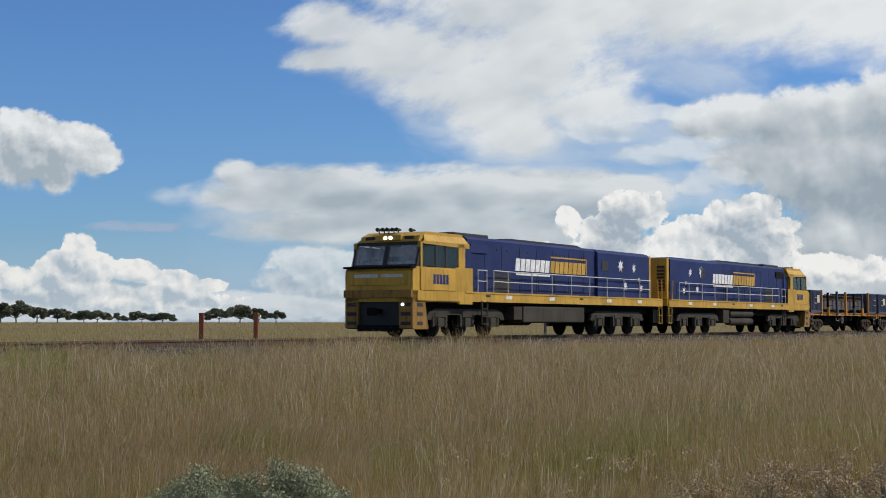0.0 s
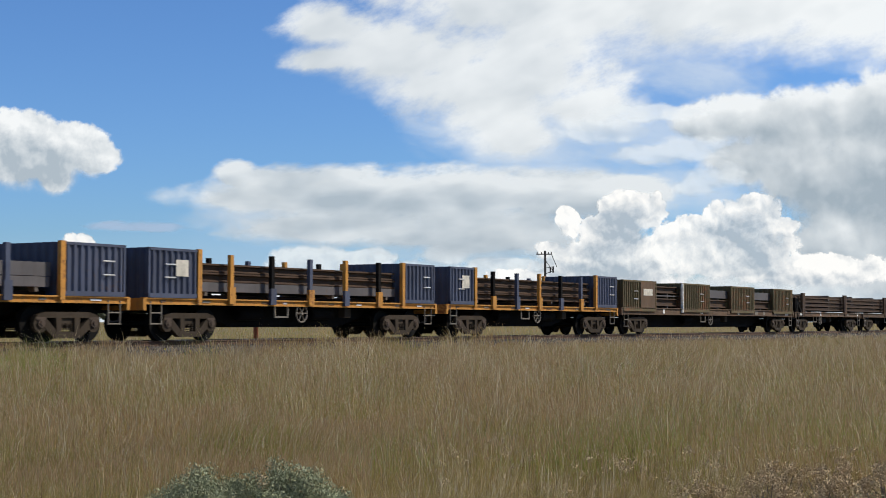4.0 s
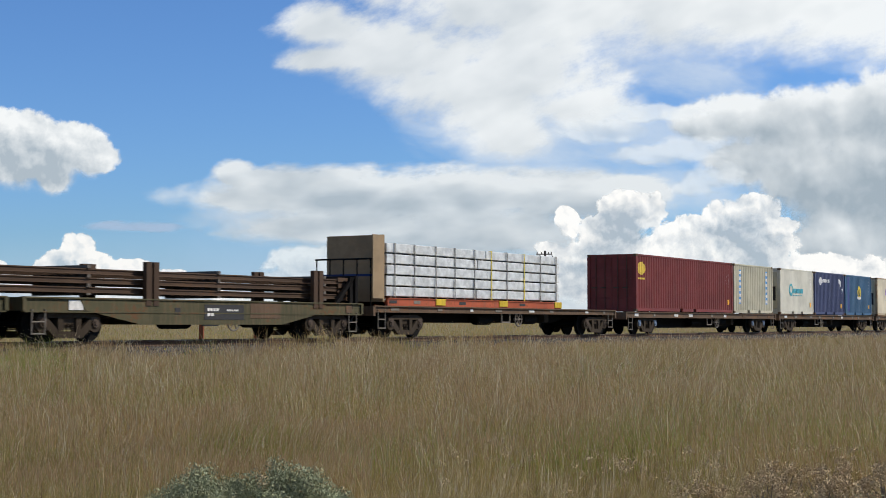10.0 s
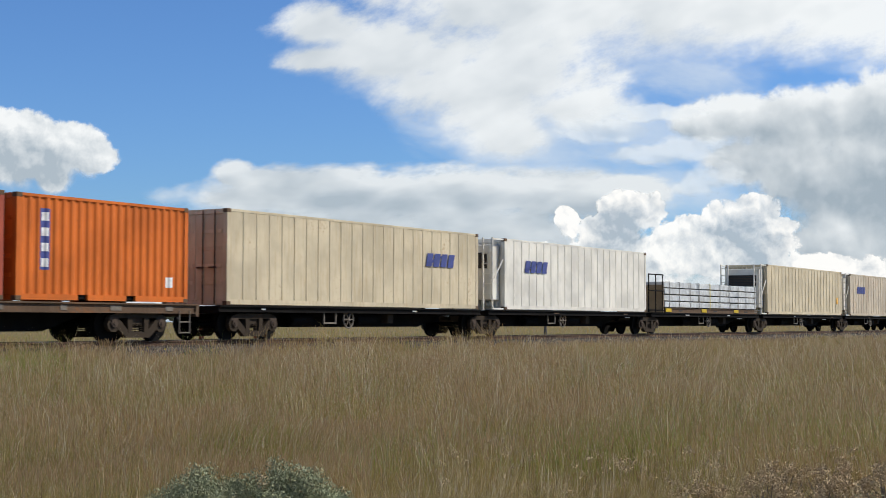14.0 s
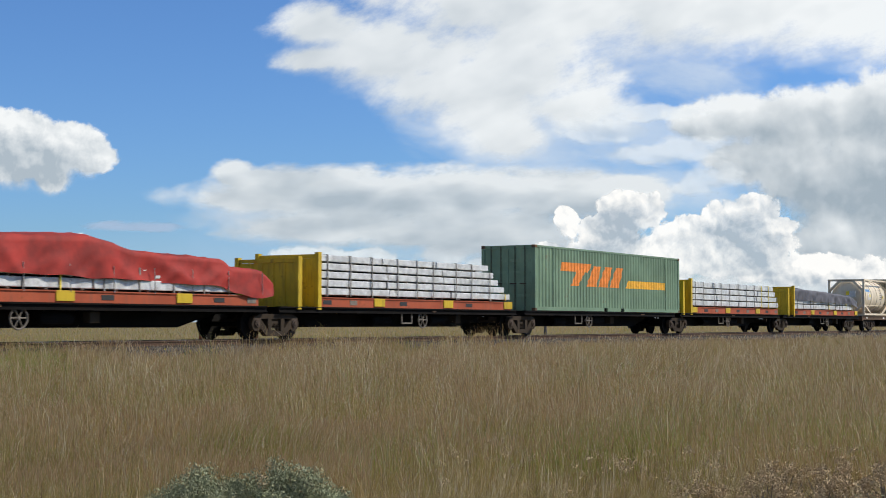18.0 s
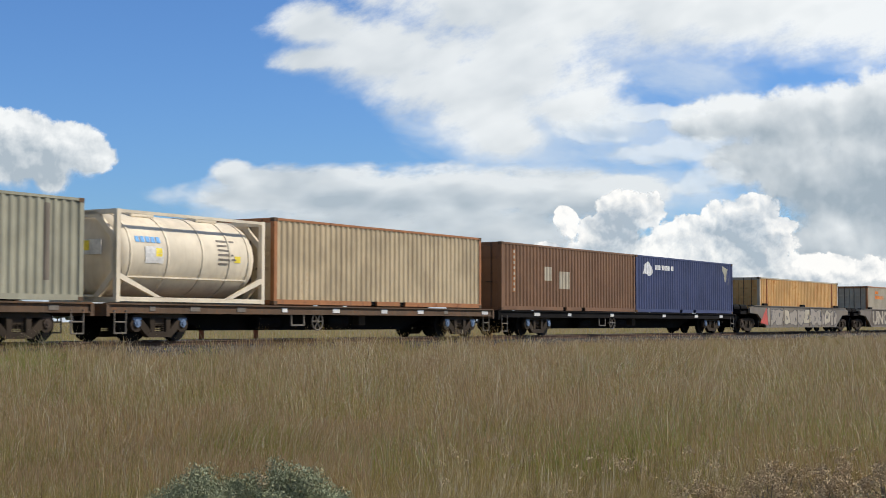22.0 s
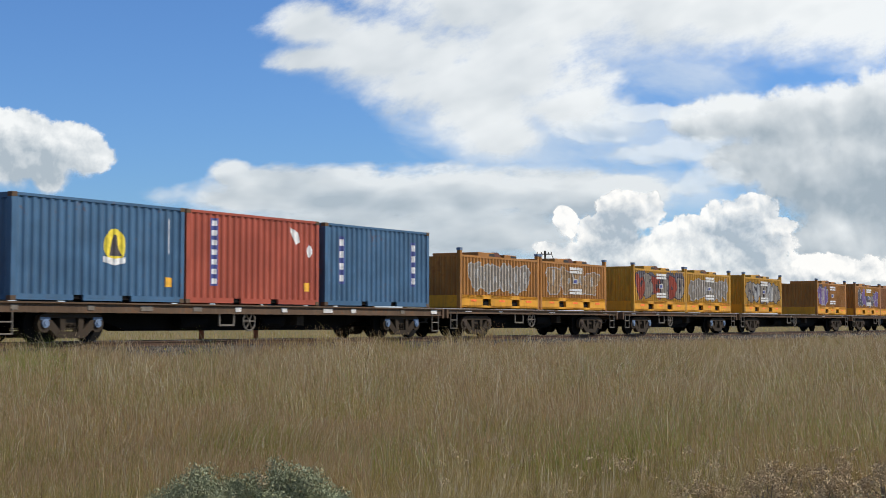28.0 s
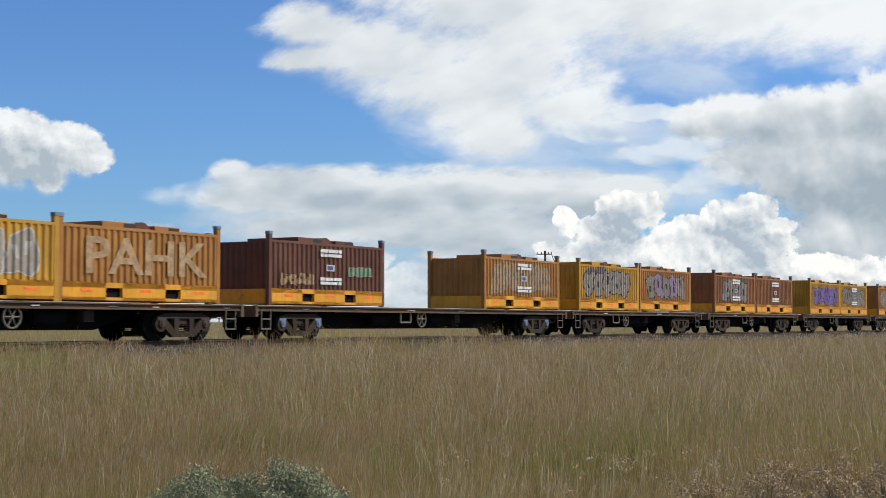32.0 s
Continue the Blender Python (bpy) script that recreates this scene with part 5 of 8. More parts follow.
        for (sx, sz, sr) in ((16.9, 3.0, 0.31), (18.3, 2.94, 0.22), (17.4, 2.14, 0.23), (18.85, 2.44, 0.11), (19.1, 2.06, 0.20)):
            pts = [(sx + (sr if k % 2 == 0 else sr * 0.42) * math.sin(math.pi * k / 7), sz + (sr if k % 2 == 0 else sr * 0.42) * math.cos(math.pi * k / 7)) for k in range(14)]
            plate(lo, [pts], "mark_white", s * 1.309 if s < 0 else s * 1.312, "star", "white seven-pointed star")
        # handrails
        px = [4.35, 5.0, 5.5, 6.6, 8.5, 10.2, 11.9, 13.6, 15.3, 17.0, 18.7, 19.9]
        for x in px:
            bm = bmesh.new()
            rod(bm, (x, s * 1.41, 1.6), (x, s * 1.41, 2.42), 0.022, 6)
            part("handrail_post", bm, M["handrail"], lo)
        for z in (2.02, 2.42):
            bm = bmesh.new()
            rod(bm, (4.35, s * 1.41, z), (5.0, s * 1.41, z), 0.02, 6)
            rod(bm, (5.5, s * 1.41, z + 0.02), (6.6, s * 1.41, z), 0.02, 6)
            rod(bm, (6.6, s * 1.41, z), (19.9, s * 1.41, z), 0.02, 6)
            part("handrail", bm, M["handrail"], lo, "pale tubular handrail")
        # tanks between the bogies
        a, b = sorted((s * 1.36, s * 0.7))
        if s < 0:
            part("fuel_tank", made((7.9, 13.2, a, b, 0.52, 1.14), bev=0.05), M["bogie_loco"], lo, "dusty grey fuel tank")
            part("battery_box", made((7.2, 7.85, a + 0.03, b, 0.62, 1.12), bev=0.02), M["bogie_loco"], lo)
        else:
            part("fuel_tank", made((13.15, 14.0, a, b, 0.50, 1.20), bev=0.05), M["bogie_loco"], lo, "dusty grey fuel tank")
            for z in (0.58, 0.98):
                bm = bmesh.new()
                rod(bm, (9.5, s * 1.16, z), (12.9, s * 1.16, z), 0.185, 16)
                part("air_reservoir", bm, M["bogie_loco"], lo, "grey cylindrical air reservoir")
        part("ladder_rail", made(*[(4.55, 4.6, s * 1.44 - 0.02, s * 1.44 + 0.02, 0.42, 1.3), (4.95, 5.0, s * 1.44 - 0.02, s * 1.44 + 0.02, 0.42, 1.3)]), M["bogie_loco"], lo)
        for z in (0.44, 0.72, 1.0):
            part("ladder_rung", made((4.6, 4.95, s * 1.44 - 0.05, s * 1.44 + 0.05, z, z + 0.04)), M["bogie_loco"], lo)
    # rear end
    rear = part("rear_bulkhead", made((20.02 + tail, 20.30 + tail, -1.25, 1.25, 1.62, 3.56), bev=0.03), Y, lo, "golden yellow rear end")
    part("rear_door", made((20.29 + tail, 20.325 + tail, -0.38, 0.38, 1.64, 3.30), bev=0.01), M["yellow_dirty"], rear, "grimy yellow end door")
    part("door_window", made((20.32 + tail, 20.333 + tail, -0.22, 0.22, 2.70, 3.10)), M["black"], rear)
    for y in (-0.95, 0.95):
        # black plate behind the slats, shade of a recess as colour
        part("vent_recess", made((20.295 + tail, 20.312 + tail, y - 0.2, y + 0.2, 2.0, 3.2)), M["black"], rear, "black plate for the shade in a louvred recess")
        for k in range(7):
            part("vent_slat", made((20.31 + tail, 20.335 + tail, y - 0.19, y + 0.19, 2.05 + 0.16 * k, 2.11 + 0.16 * k)), M["yellow_dirty"], rear)
    for y in (-0.62, -0.50):
        bm = bmesh.new()
        rod(bm, (20.42 + tail, y, 1.62), (20.42 + tail, y, 3.5), 0.02, 6)
        part("grab_rail", bm, M["handrail"], rear)
    part("rear_platform", made((20.3, L, -1.38, 1.38, 1.3, 1.6)), Y, lo)
    for s in (-1, 1):
        bm = bmesh.new()
        rod(bm, (20.9, s * 1.40, 0.45), (20.7, s * 1.40, 2.5), 0.03, 6)
        rod(bm, (21.2, s * 1.40, 0.45), (21.2, s * 1.40, 2.5), 0.03, 6)
        for z in (0.5, 0.85, 1.2):
            rod(bm, (20.85, s * 1.36, z), (21.2, s * 1.36, z), 0.025, 6)
        part("rear_steps", bm, Y, lo)
        part("rear_valance", made((20.4, 21.2, s * 1.2 - 0.1, s * 1.2 + 0.1, 0.5, 1.3)), M["under"], lo)
    part("coupler", KNUCKLE, None, lo, at=pose(L - 0.05, 0, 0, 0, 0, 180))
    # three-axle bogies
    for bx in (4.0, 16.9):
        b = part("bogie", made((-1.9, 1.9, -0.5, 0.5, 0.55, 0.9)), M["bogie_loco"], lo, "three-axle dusty grey bogie", at=pose(bx, 0, 0))
        for s in (-1, 1):
            y0, y1 = sorted((s * 1.16, s * 1.02))
            bm = bmesh.new()
            prism(bm, [(-2.75, 0.62), (-2.6, 0.86), (-2.2, 1.0), (2.2, 1.0), (2.6, 0.86), (2.75, 0.62), (2.45, 0.60), (2.3, 0.78), (-2.3, 0.78), (-2.45, 0.60)], y0, y1)
            for x in (-1.85, 0.0, 1.85):
                box(bm, x - 0.36, x + 0.36, y0 - 0.02, y1 + 0.02, 0.70, 0.84)
                box(bm, x - 0.48, x - 0.36, y0, y1, 0.36, 0.84)
                box(bm, x + 0.36, x + 0.48, y0, y1, 0.36, 0.84)
            part("side_frame", bm, M["bogie_loco"], b)
            for x in (-1.85, 0.0, 1.85):
                bm = made((x - 0.2, x + 0.2, s * 1.12 - 0.08, s * 1.12 + 0.08, 0.36, 0.68), bev=0.03)
                part("axle_box", bm, M["bogie_loco"], b)
                for e in (-0.28, 0.28):
                    bm = bmesh.new()
                    for k in range(5):
                        rod(bm, (x + e, s * 1.1, 0.42 + 0.065 * k), (x + e, s * 1.1, 0.455 + 0.065 * k), 0.075, 8)
                    part("coil_spring", bm, M["bogie_loco"], b)
        for dx in (-1.85, 0.0, 1.85):
            w = part("wheelset", LOCO_WHEEL, None, b, at=pose(dx, 0, 0.51))
            WHEELSETS.setdefault((dx, 0.51, rsgn), []).append(w)
    return lo


M["interior"] = plain("pale_grey_cab_lining", (0.55, 0.56, 0.54), 0.8)
LOCO_WHEEL = wheelset_mesh(0.51, 24)
loco(62.15, False, "dark blue and golden yellow diesel locomotive leading the train", 1)
loco(105.35, True, "dark blue and yellow diesel locomotive coupled with its cab trailing", 2)

# ---- steel wagons with bulkhead boxes ----
M["box_blue"] = paint("slate_blue_steel", (0.055, 0.066, 0.105), grime=(0.06, 0.05, 0.045), rust=(0.12, 0.075, 0.055), wear=0.4, streak=0.45, rough=0.65)
M["box_olive"] = paint("faded_olive_green_steel", (0.095, 0.078, 0.036), grime=(0.12, 0.062, 0.035), rust=(0.20, 0.09, 0.045), wear=0.8, streak=0.9, rough=0.75)
M["card"] = plain("stained_paper_notice", (0.5, 0.46, 0.38), 0.8)


def bulkhead_box(parent, x0, x1, z0, z1, mat, front):
    """Ribbed steel end box of a wagon."""
    W = 1.27
    for s in (-1, 1):
        bm = bmesh.new()
        corrugated(bm, x0 + 0.06, x1 - 0.06, z0 + 0.12, z1 - 0.06, s * (W - 0.06), s, 0.24, 0.055)
        b = part("bulkhead_side", bm, M[mat], parent, "ribbed bulkhead side")
        y0, y1 = sorted((s * W, s * (W - 0.09)))
        part("bulkhead_frame", made((x0, x1, y0, y1, z1 - 0.07, z1), (x0, x1, y0, y1, z0, z0 + 0.12), (x0, x0 + 0.07, y0, y1, z0, z1), (x1 - 0.07, x1, y0, y1, z0, z1)), M[mat], b)
        bm = bmesh.new()
        xx = x0 + (x1 - x0) * (0.3 if front else 0.62)
        for z in (0.55, 0.9):
            zz = z0 + z
            rod(bm, (xx, s * (W + 0.03), zz), (xx + 0.42, s * (W + 0.03), zz), 0.02, 6)
        part("grab_irons", bm, M["handrail"], b)
    bm = bmesh.new()
    rotated_wall(bm, -W + 0.06, W - 0.06, z0, z1, x0 + 0.05, 1, 0.3, 0.06)
    part("bulkhead_end", bm, M[mat], parent)
    bm = bmesh.new()
    rotated_wall(bm, -W + 0.06, W - 0.06, z0, z1, x1 - 0.05, -1, 0.3, 0.06)
    part("bulkhead_end", bm, M[mat], parent)


def steel_load(u0, u1, z0, rows, label, seed, mats=("steel_rust", "steel_grey"), gap=0.09):
    """Beams and slabs laid along a wagon in tiers, on timbers."""
    ob = on_train("steel_beam_stack", u0, label, "steel beams", "steel loads")
    r = random.Random(seed)
    z = z0
    L = u1 - u0
    for tier, h in enumerate(rows):
        for k in range(4):
            x = 0.5 + (L - 1.0) * k / 3
            part("packing_timber", made((x - 0.05, x + 0.05, -1.0, 1.0, z - (gap if tier else 0.12), z)), M["sleeper"], ob)
        for k, y in enumerate((-1.02, -0.52, -0.02, 0.48)):
            a, b = (r.uniform(0.0, 0.08), L - r.uniform(0.0, 0.1)) if k == 0 else (r.uniform(0.0, 0.35), L - r.uniform(0.0, 0.5))
            mat = M[mats[tier % len(mats)]]
            bm = bmesh.new()
            if "rust" in mats[tier % len(mats)]:
                extrude_x(bm, [(y, z), (y + 0.44, z), (y + 0.44, z + 0.03), (y + 0.24, z + 0.05), (y + 0.24, z + h - 0.05), (y + 0.44, z + h - 0.04), (y + 0.44, z + h), (y, z + h), (y, z + h - 0.05), (y + 0.12, z + h - 0.075), (y + 0.12, z + 0.06), (y, z + 0.035)], a, b)
            else:
                extrude_x(bm, [(y, z), (y + 0.44, z), (y + 0.44, z + 0.03), (y + 0.06, z + 0.05), (y + 0.06, z + h - 0.05), (y + 0.44, z + h - 0.03), (y + 0.44, z + h), (y, z + h)], a, b)
            part("steel_beam", bm, mat, ob)
        z += h + gap
    return ob


def steel_wagon(u0, u1, boxes, label, rows, posts, seed, mats):
    w = flat_wagon("steel_wagon", u0, u1, (u0 + 1.95, u1 - 1.95), label, "deck_orange", top=1.16, sill=0.16, belly=0.36, group="bulkhead steel wagons", marks=8, patch_cols=("white", "deck_brown", "fitting"), wheel_at=u0 + 6.9)
    for k, (a, b) in enumerate(boxes):
        bulkhead_box(w, a - u0, b - u0, 1.16, 2.50, "box_blue", k == 0)
        xx = b - u0 if k == 0 else a - u0
        for s in (-1, 1):
            part("yellow_post", made((xx - 0.07, xx + 0.09, s * 1.24 - 0.06, s * 1.24 + 0.06, 1.06, 2.52)), M["deck_orange"], w, "orange-yellow end post")
        if k == 0:
            part("notice", made((xx - 0.95, xx - 0.45, -1.285, -1.278, 1.75, 2.2)), M["card"], w, "pale stained notice board")
    a, b = boxes[0][1] - u0, boxes[1][0] - u0
    r = random.Random(seed)
    for k in range(posts):
        x = a + (b - a) * (k + 0.75) / (posts + 0.5)
        mat = M[("deck_orange", "under", "box_blue")[(k + seed) % 3]]
        h = 2.38 + 0.14 * r.random()
        for s in (-1, 1):
            bm = made((x - 0.07, x + 0.07, s * 1.22 - 0.06, s * 1.22 + 0.06, 1.3, h))
            part("stake", bm, mat, w, "steel side stake")
            part("stake_pocket", made((x - 0.13, x + 0.13, s * 1.26 - 0.05, s * 1.26 + 0.05, 1.02, 1.5)), M["box_blue" if k % 2 else "deck_orange"], w)
    # added near-black block for the dark gap below the load
    part("load_bearer", made((a + 0.1, b - 0.1, -0.8, 0.8, 1.12, 1.28)), M["under"], w)
    steel_load(boxes[0][1] + 0.1, boxes[1][0] - 0.08, 1.37, rows, "stacked rusty steel beams between wagon stakes", seed, mats, 0.015)
    return w


steel_wagon(105.9, 120.55, ((106.05, 108.2), (118.5, 120.45)), "flat wagon with orange sill and slate-blue ribbed end boxes", (0.23, 0.28, 0.34), 5, 1, ("steel_grey", "steel_grey", "steel_rust"))
steel_wagon(121.0, 135.75, ((121.05, 123.1), (133.4, 135.6)), "flat wagon with slate-blue bulkhead boxes and few stakes", (0.25, 0.34), 4, 2, ("steel_grey", "steel_grey"))
steel_wagon(136.35, 150.85, ((136.45, 138.45), (148.7, 150.7)), "flat wagon with slate-blue bulkhead boxes and brown steel load", (0.26, 0.26, 0.24), 5, 3, ("steel_grey", "steel_rust", "steel_rust"))
steel_wagon(151.6, 165.8, ((151.75, 153.5), (163.6, 165.7)), "flat wagon with slate-blue bulkheads and orange stakes", (0.25, 0.26, 0.26), 5, 4, ("steel_rust", "steel_rust", "steel_rust"))

# olive wagon with four ribbed boxes
w = flat_wagon("steel_wagon", 166.3, 189.8, (168.3, 187.6), "long brown flat wagon with four faded olive ribbed boxes", "deck_brown", top=1.2, sill=0.30, belly=0.3, group="bulkhead steel wagons", marks=12, patch_cols=("white", "fitting", "deck_brown", "white"), wheel_at=177.0)
for k, (a, b) in enumerate(((166.36, 170.0), (173.15, 176.7), (179.7, 183.2), (186.3, 189.6))):
    bulkhead_box(w, a - 166.3, b - 166.3, 1.03, 2.42, "box_olive", k == 0)
    if k == 1:
        part("pale_post", made((a - 166.3 - 0.08, a - 166.3 + 0.03, -1.30, -1.2, 1.0, 2.4)), M["white"], w)
    if k == 0:
        part("rust_panel", made((1.9, 3.5, -1.285, -1.275, 1.2, 2.36)), M["deck_brown"], w, "rust-stained panel")
        part("notice", made((2.2, 3.2, -1.295, -1.286, 1.75, 2.05)), M["card"], w)
for k, (a, b) in enumerate(((169.6, 176.0), (176.2, 182.6), (182.8, 188.6))):
    steel_load(a, b, 1.3, (0.36, 0.06, 0.32) if k == 0 else (0.38, 0.40), "rusty and blue-grey steel girders between ribbed boxes", 20 + k, ("steel_rust", "steel_grey"))


# ---- wagons with long rails ----
def rail_stack(u0, u1, z0, tiers, label, seed, across=7):
    ob = on_train("rail_stack", u0, label, "steel rails", "loads of long rails")
    L = u1 - u0
    r = random.Random(seed)
    z0 += 0.06
    z = z0
    for t in range(tiers):
        for k in range(across):
            y = -0.92 + 1.84 * k / (across - 1)
            if across == 7 and k in (2, 4) and t < tiers - 1:
                continue
            key = "rail_bar_%d" % round(L)
            if key not in RAILBAR:
                bm = bmesh.new()
                extrude_x(bm, [(p * 1.1, (q + 0.17) * 0.88) for p, q in RAIL], 0, L)
                RAILBAR[key] = mesh_of("rail_bar", bm, M["steel_rust"])
            part("rail_bar", RAILBAR[key], None, ob, at=pose(r.uniform(-0.15, 0.15), y, z))
        z += 0.151
        for k in range(6):
            x = 1.2 + (L - 2.4) * k / 5
            part("packing_timber", made((x - 0.06, x + 0.06, -1.0, 1.0, z, z + 0.085)), M["sleeper"], ob)
        z += 0.085
    for k in range(6):
        x = 1.2 + (L - 2.4) * k / 5
        part("bearer", made((x - 0.07, x + 0.07, -1.0, 1.0, z0 - 0.06, z0)), M["sleeper"], ob)
    return ob


RAILBAR = {}


def rail_wagon(u0, u1, bogies, posts, label, mat, fish, front_end, rear_end, seed):
    w = flat_wagon("rail_wagon", u0, u1, bogies, label, mat, top=1.12 if fish else 1.16, sill=0.36 if fish else 0.24, belly=0.6, group="rail-carrying wagons", marks=7, patch_cols=("white", "fitting", "deck_brown"), cap="cap_grey")
    L = u1 - u0
    if fish:
        for s in (-1, 1):
            y0, y1 = sorted((s * 1.215, s * 1.20))
            bm = bmesh.new()
            b0, b1 = bogies[0] - u0, bogies[-1] - u0
            prism(bm, [(b0 + 0.2, 1.10), (b0 + 0.4, 0.80), (b0 + 2.4, 0.44), (b1 - 2.4, 0.44), (b1 - 0.4, 0.80), (b1 - 0.2, 1.10)], y0, y1)
            part("fish_belly", bm, M[mat], w, "deep tapering side girder with peeling paint")
        mid = L * 0.46 + 0.6 * (seed % 2)
        if seed != 5:
            part("data_panel", made((mid, mid + 1.7, -1.226, -1.217, 0.58, 1.0)), M["black"], w, "dark data panel")
            plate(w, bars(mid + 0.12, 0.82, 0.5, 0.08, 4) + bars(mid + 0.12, 0.68, 0.3, 0.08, 2) + bars(mid + 0.95, 0.82, 0.5, 0.05, 5), "white", -1.231, "data_bars", "white writing shown as bars", 0.004)
        else:
            part("orange_patch", made((mid - 0.6, mid + 0.9, -1.226, -1.217, 0.55, 1.04)), M["deck_orange"], w, "orange painted patch")
        part("rust_patch", made((mid + 2.0, mid + 3.4, -1.224, -1.217, 0.62, 1.06)), M["deck_brown"], w, "brown rust patch")
        # hole drawn as a black plate, shade by colour alone
        part("jacking_hole", made((mid - 1.2, mid - 0.98, -1.224, -1.217, 0.72, 0.9)), M["black"], w)
    ph = 2.1 if fish else 2.28
    for p in posts:
        x = p - u0
        for s in (-1, 1):
            bm = made((x - 0.24, x - 0.04, s * 1.17 - 0.07, s * 1.17 + 0.07, 0.94, ph), (x + 0.04, x + 0.24, s * 1.17 - 0.07, s * 1.17 + 0.07, 0.94, ph), (x - 0.06, x + 0.06, s * 1.17 - 0.03, s * 1.17 + 0.03, 0.94, ph - 0.16))
            part("stanchion", bm, M["deck_olive"] if seed == 3 and p == posts[0] else M["steel_rust"], w, "paired weathered stanchion")
    for use, x, d in ((front_end, 0.25, 1), (rear_end, L - 0.25, -1)):
        if use:
            part("bulkhead", made((x - 0.08, x + 0.08, -1.2, 1.2, 1.08, 2.0), bev=0.02), M["under"], w, "dark end bulkhead")
            for s in (-1, 1):
                bm = bmesh.new()
                y0, y1 = sorted((s * 1.2, s * 1.1))
                prism(bm, [(x + d * 0.1, 1.95), (x + d * 0.25, 1.95), (x + d * 1.15, 1.1), (x + d * 0.95, 1.1)], y0, y1)
                box(bm, x + d * 0.3 - 0.08, x + d * 0.3 + 0.08, y0, y1, 0.95, 1.95)
                part("end_brace", bm, M["under"], w)
            for k in range(4):
                part("head_timber", made((min(x + d * 0.15, x + d * 0.75), max(x + d * 0.15, x + d * 0.75), -1.0, 1.0, 1.2 + 0.2 * k, 1.33 + 0.2 * k)), M["steel_rust"], w)
    return w


rail_wagon(190.2, 203.75, (191.9, 202.0), (191.8, 200.3), "dark brown skeletal wagon carrying long rails", "deck_brown", False, True, False, 1)
rail_wagon(204.35, 219.4, (206.1, 217.2), (209.85, 218.4), "brown skeletal wagon carrying the rear of long rails", "deck_brown", False, False, True, 2)
rail_stack(191.2, 218.9, 1.22, 4, "long rusty rails stacked across two wagons", 3)
rail_wagon(220.4, 234.1, (221.9, 232.3), (223.25, 231.0), "faded olive fish-bellied wagon with rusty stanchions", "deck_olive", True, True, False, 3)
rail_wagon(234.7, 248.6, (236.3, 246.9), (239.15, 246.7), "olive and rust fish-bellied wagon carrying rails", "deck_olive", True, False, True, 4)
rail_stack(221.3, 248.2, 1.19, 3, "long rusty rails stacked over two olive wagons", 5)
rail_wagon(249.2, 263.45, (250.7, 261.6), (252.45, 260.1), "olive fish-bellied wagon with an orange patch", "deck_olive", True, True, False, 5)
rail_wagon(264.0, 278.1, (265.6, 276.4), (268.4, 275.75), "peeling olive and brown wagon carrying rails", "deck_olive", True, False, True, 6)
rail_stack(250.0, 277.6, 1.19, 3, "long rusty rails strapped between stanchions", 7)


# ---- timber wagons ----
M["wrap"] = plain("white_plastic_wrap", (0.54, 0.55, 0.54), 0.38, 0, 0.22, 3.4)
M["wrap"].node_tree.nodes["Bump"].inputs["Strength"].default_value = 0.9
M["wrap"].node_tree.nodes["Bump"].inputs["Distance"].default_value = 0.05
M["strap"] = plain("grey_strap", (0.25, 0.24, 0.22), 0.7)
M["strap_yellow"] = plain("yellow_strap", (0.7, 0.55, 0.05), 0.7)
M["ply"] = plain("brown_plywood_sheet", (0.26, 0.18, 0.10), 0.8, 0, 0.15, 2.0)
M["tarp_red"] = plain("faded_red_tarpaulin", (0.27, 0.017, 0.010), 0.8, 0, 0.3, 1.6)
M["tarp_red"].node_tree.nodes["Bump"].inputs["Distance"].default_value = 0.06
M["tarp_grey"] = plain("slate_grey_tarpaulin", (0.065, 0.064, 0.078), 0.7, 0, 0.3, 1.6)
M["frame_yellow"] = paint("dirty_yellow_bulkhead", (0.55, 0.38, 0.02), grime=(0.1, 0.07, 0.03), wear=0.35, streak=0.5, rough=0.6)


def timber_load(u0, u1, z0, tiers, th, label, seed, steps=0.0, splits=2):
    """Wrapped timber packs in tiers on bearers, held by straps."""
    ob = on_train("timber_stack", u0, label, "timber stack", "loads of wrapped timber")
    L = u1 - u0
    r = random.Random(seed)
    z = z0
    for t in range(tiers):
        end = L - steps * t
        cut = [0.0] + sorted(end * (k + r.uniform(-0.08, 0.08)) / splits for k in range(1, splits)) + [end]
        for a, b in zip(cut, cut[1:]):
            for y0, y1 in ((-1.17, -0.02), (0.02, 1.17)):
                j = r.uniform(-0.02, 0.02)
                bm = bmesh.new()
                box(bm, a + 0.01, b - 0.03 - r.uniform(0, 0.06), y0 + j, y1 + j, z + 0.05, z + th, bev=0.025)
                part("timber_pack", bm, M["wrap"], ob, "timber pack in white plastic wrap")
        n = int(L / 1.05)
        for k in range(n):
            x = 0.3 + (L - 0.6) * k / (n - 1)
            if x < end - 0.1:
                part("bearer", made((x - 0.045, x + 0.045, -1.15, 1.15, z + 0.002, z + 0.053)), M["sleeper"], ob)
        z += th + 0.002
    n = int(L / 1.15)
    for k in range(n):
        x = 0.4 + (L - 0.8) * k / (n - 1) + r.uniform(-0.15, 0.15)
        zt = z0 + th * sum(1 for t in range(tiers) if x < L - steps * t - 0.05) + 0.012
        w_ = 0.022
        bm = made((x - w_, x + w_, -1.212, -1.195, z0, zt), (x - w_, x + w_, 1.195, 1.212, z0, zt), (x - w_, x + w_, -1.2, 1.2, zt - 0.01, zt + 0.008))
        part("strap", bm, M["strap_yellow" if r.random() < 0.22 else "strap"], ob)
    return ob


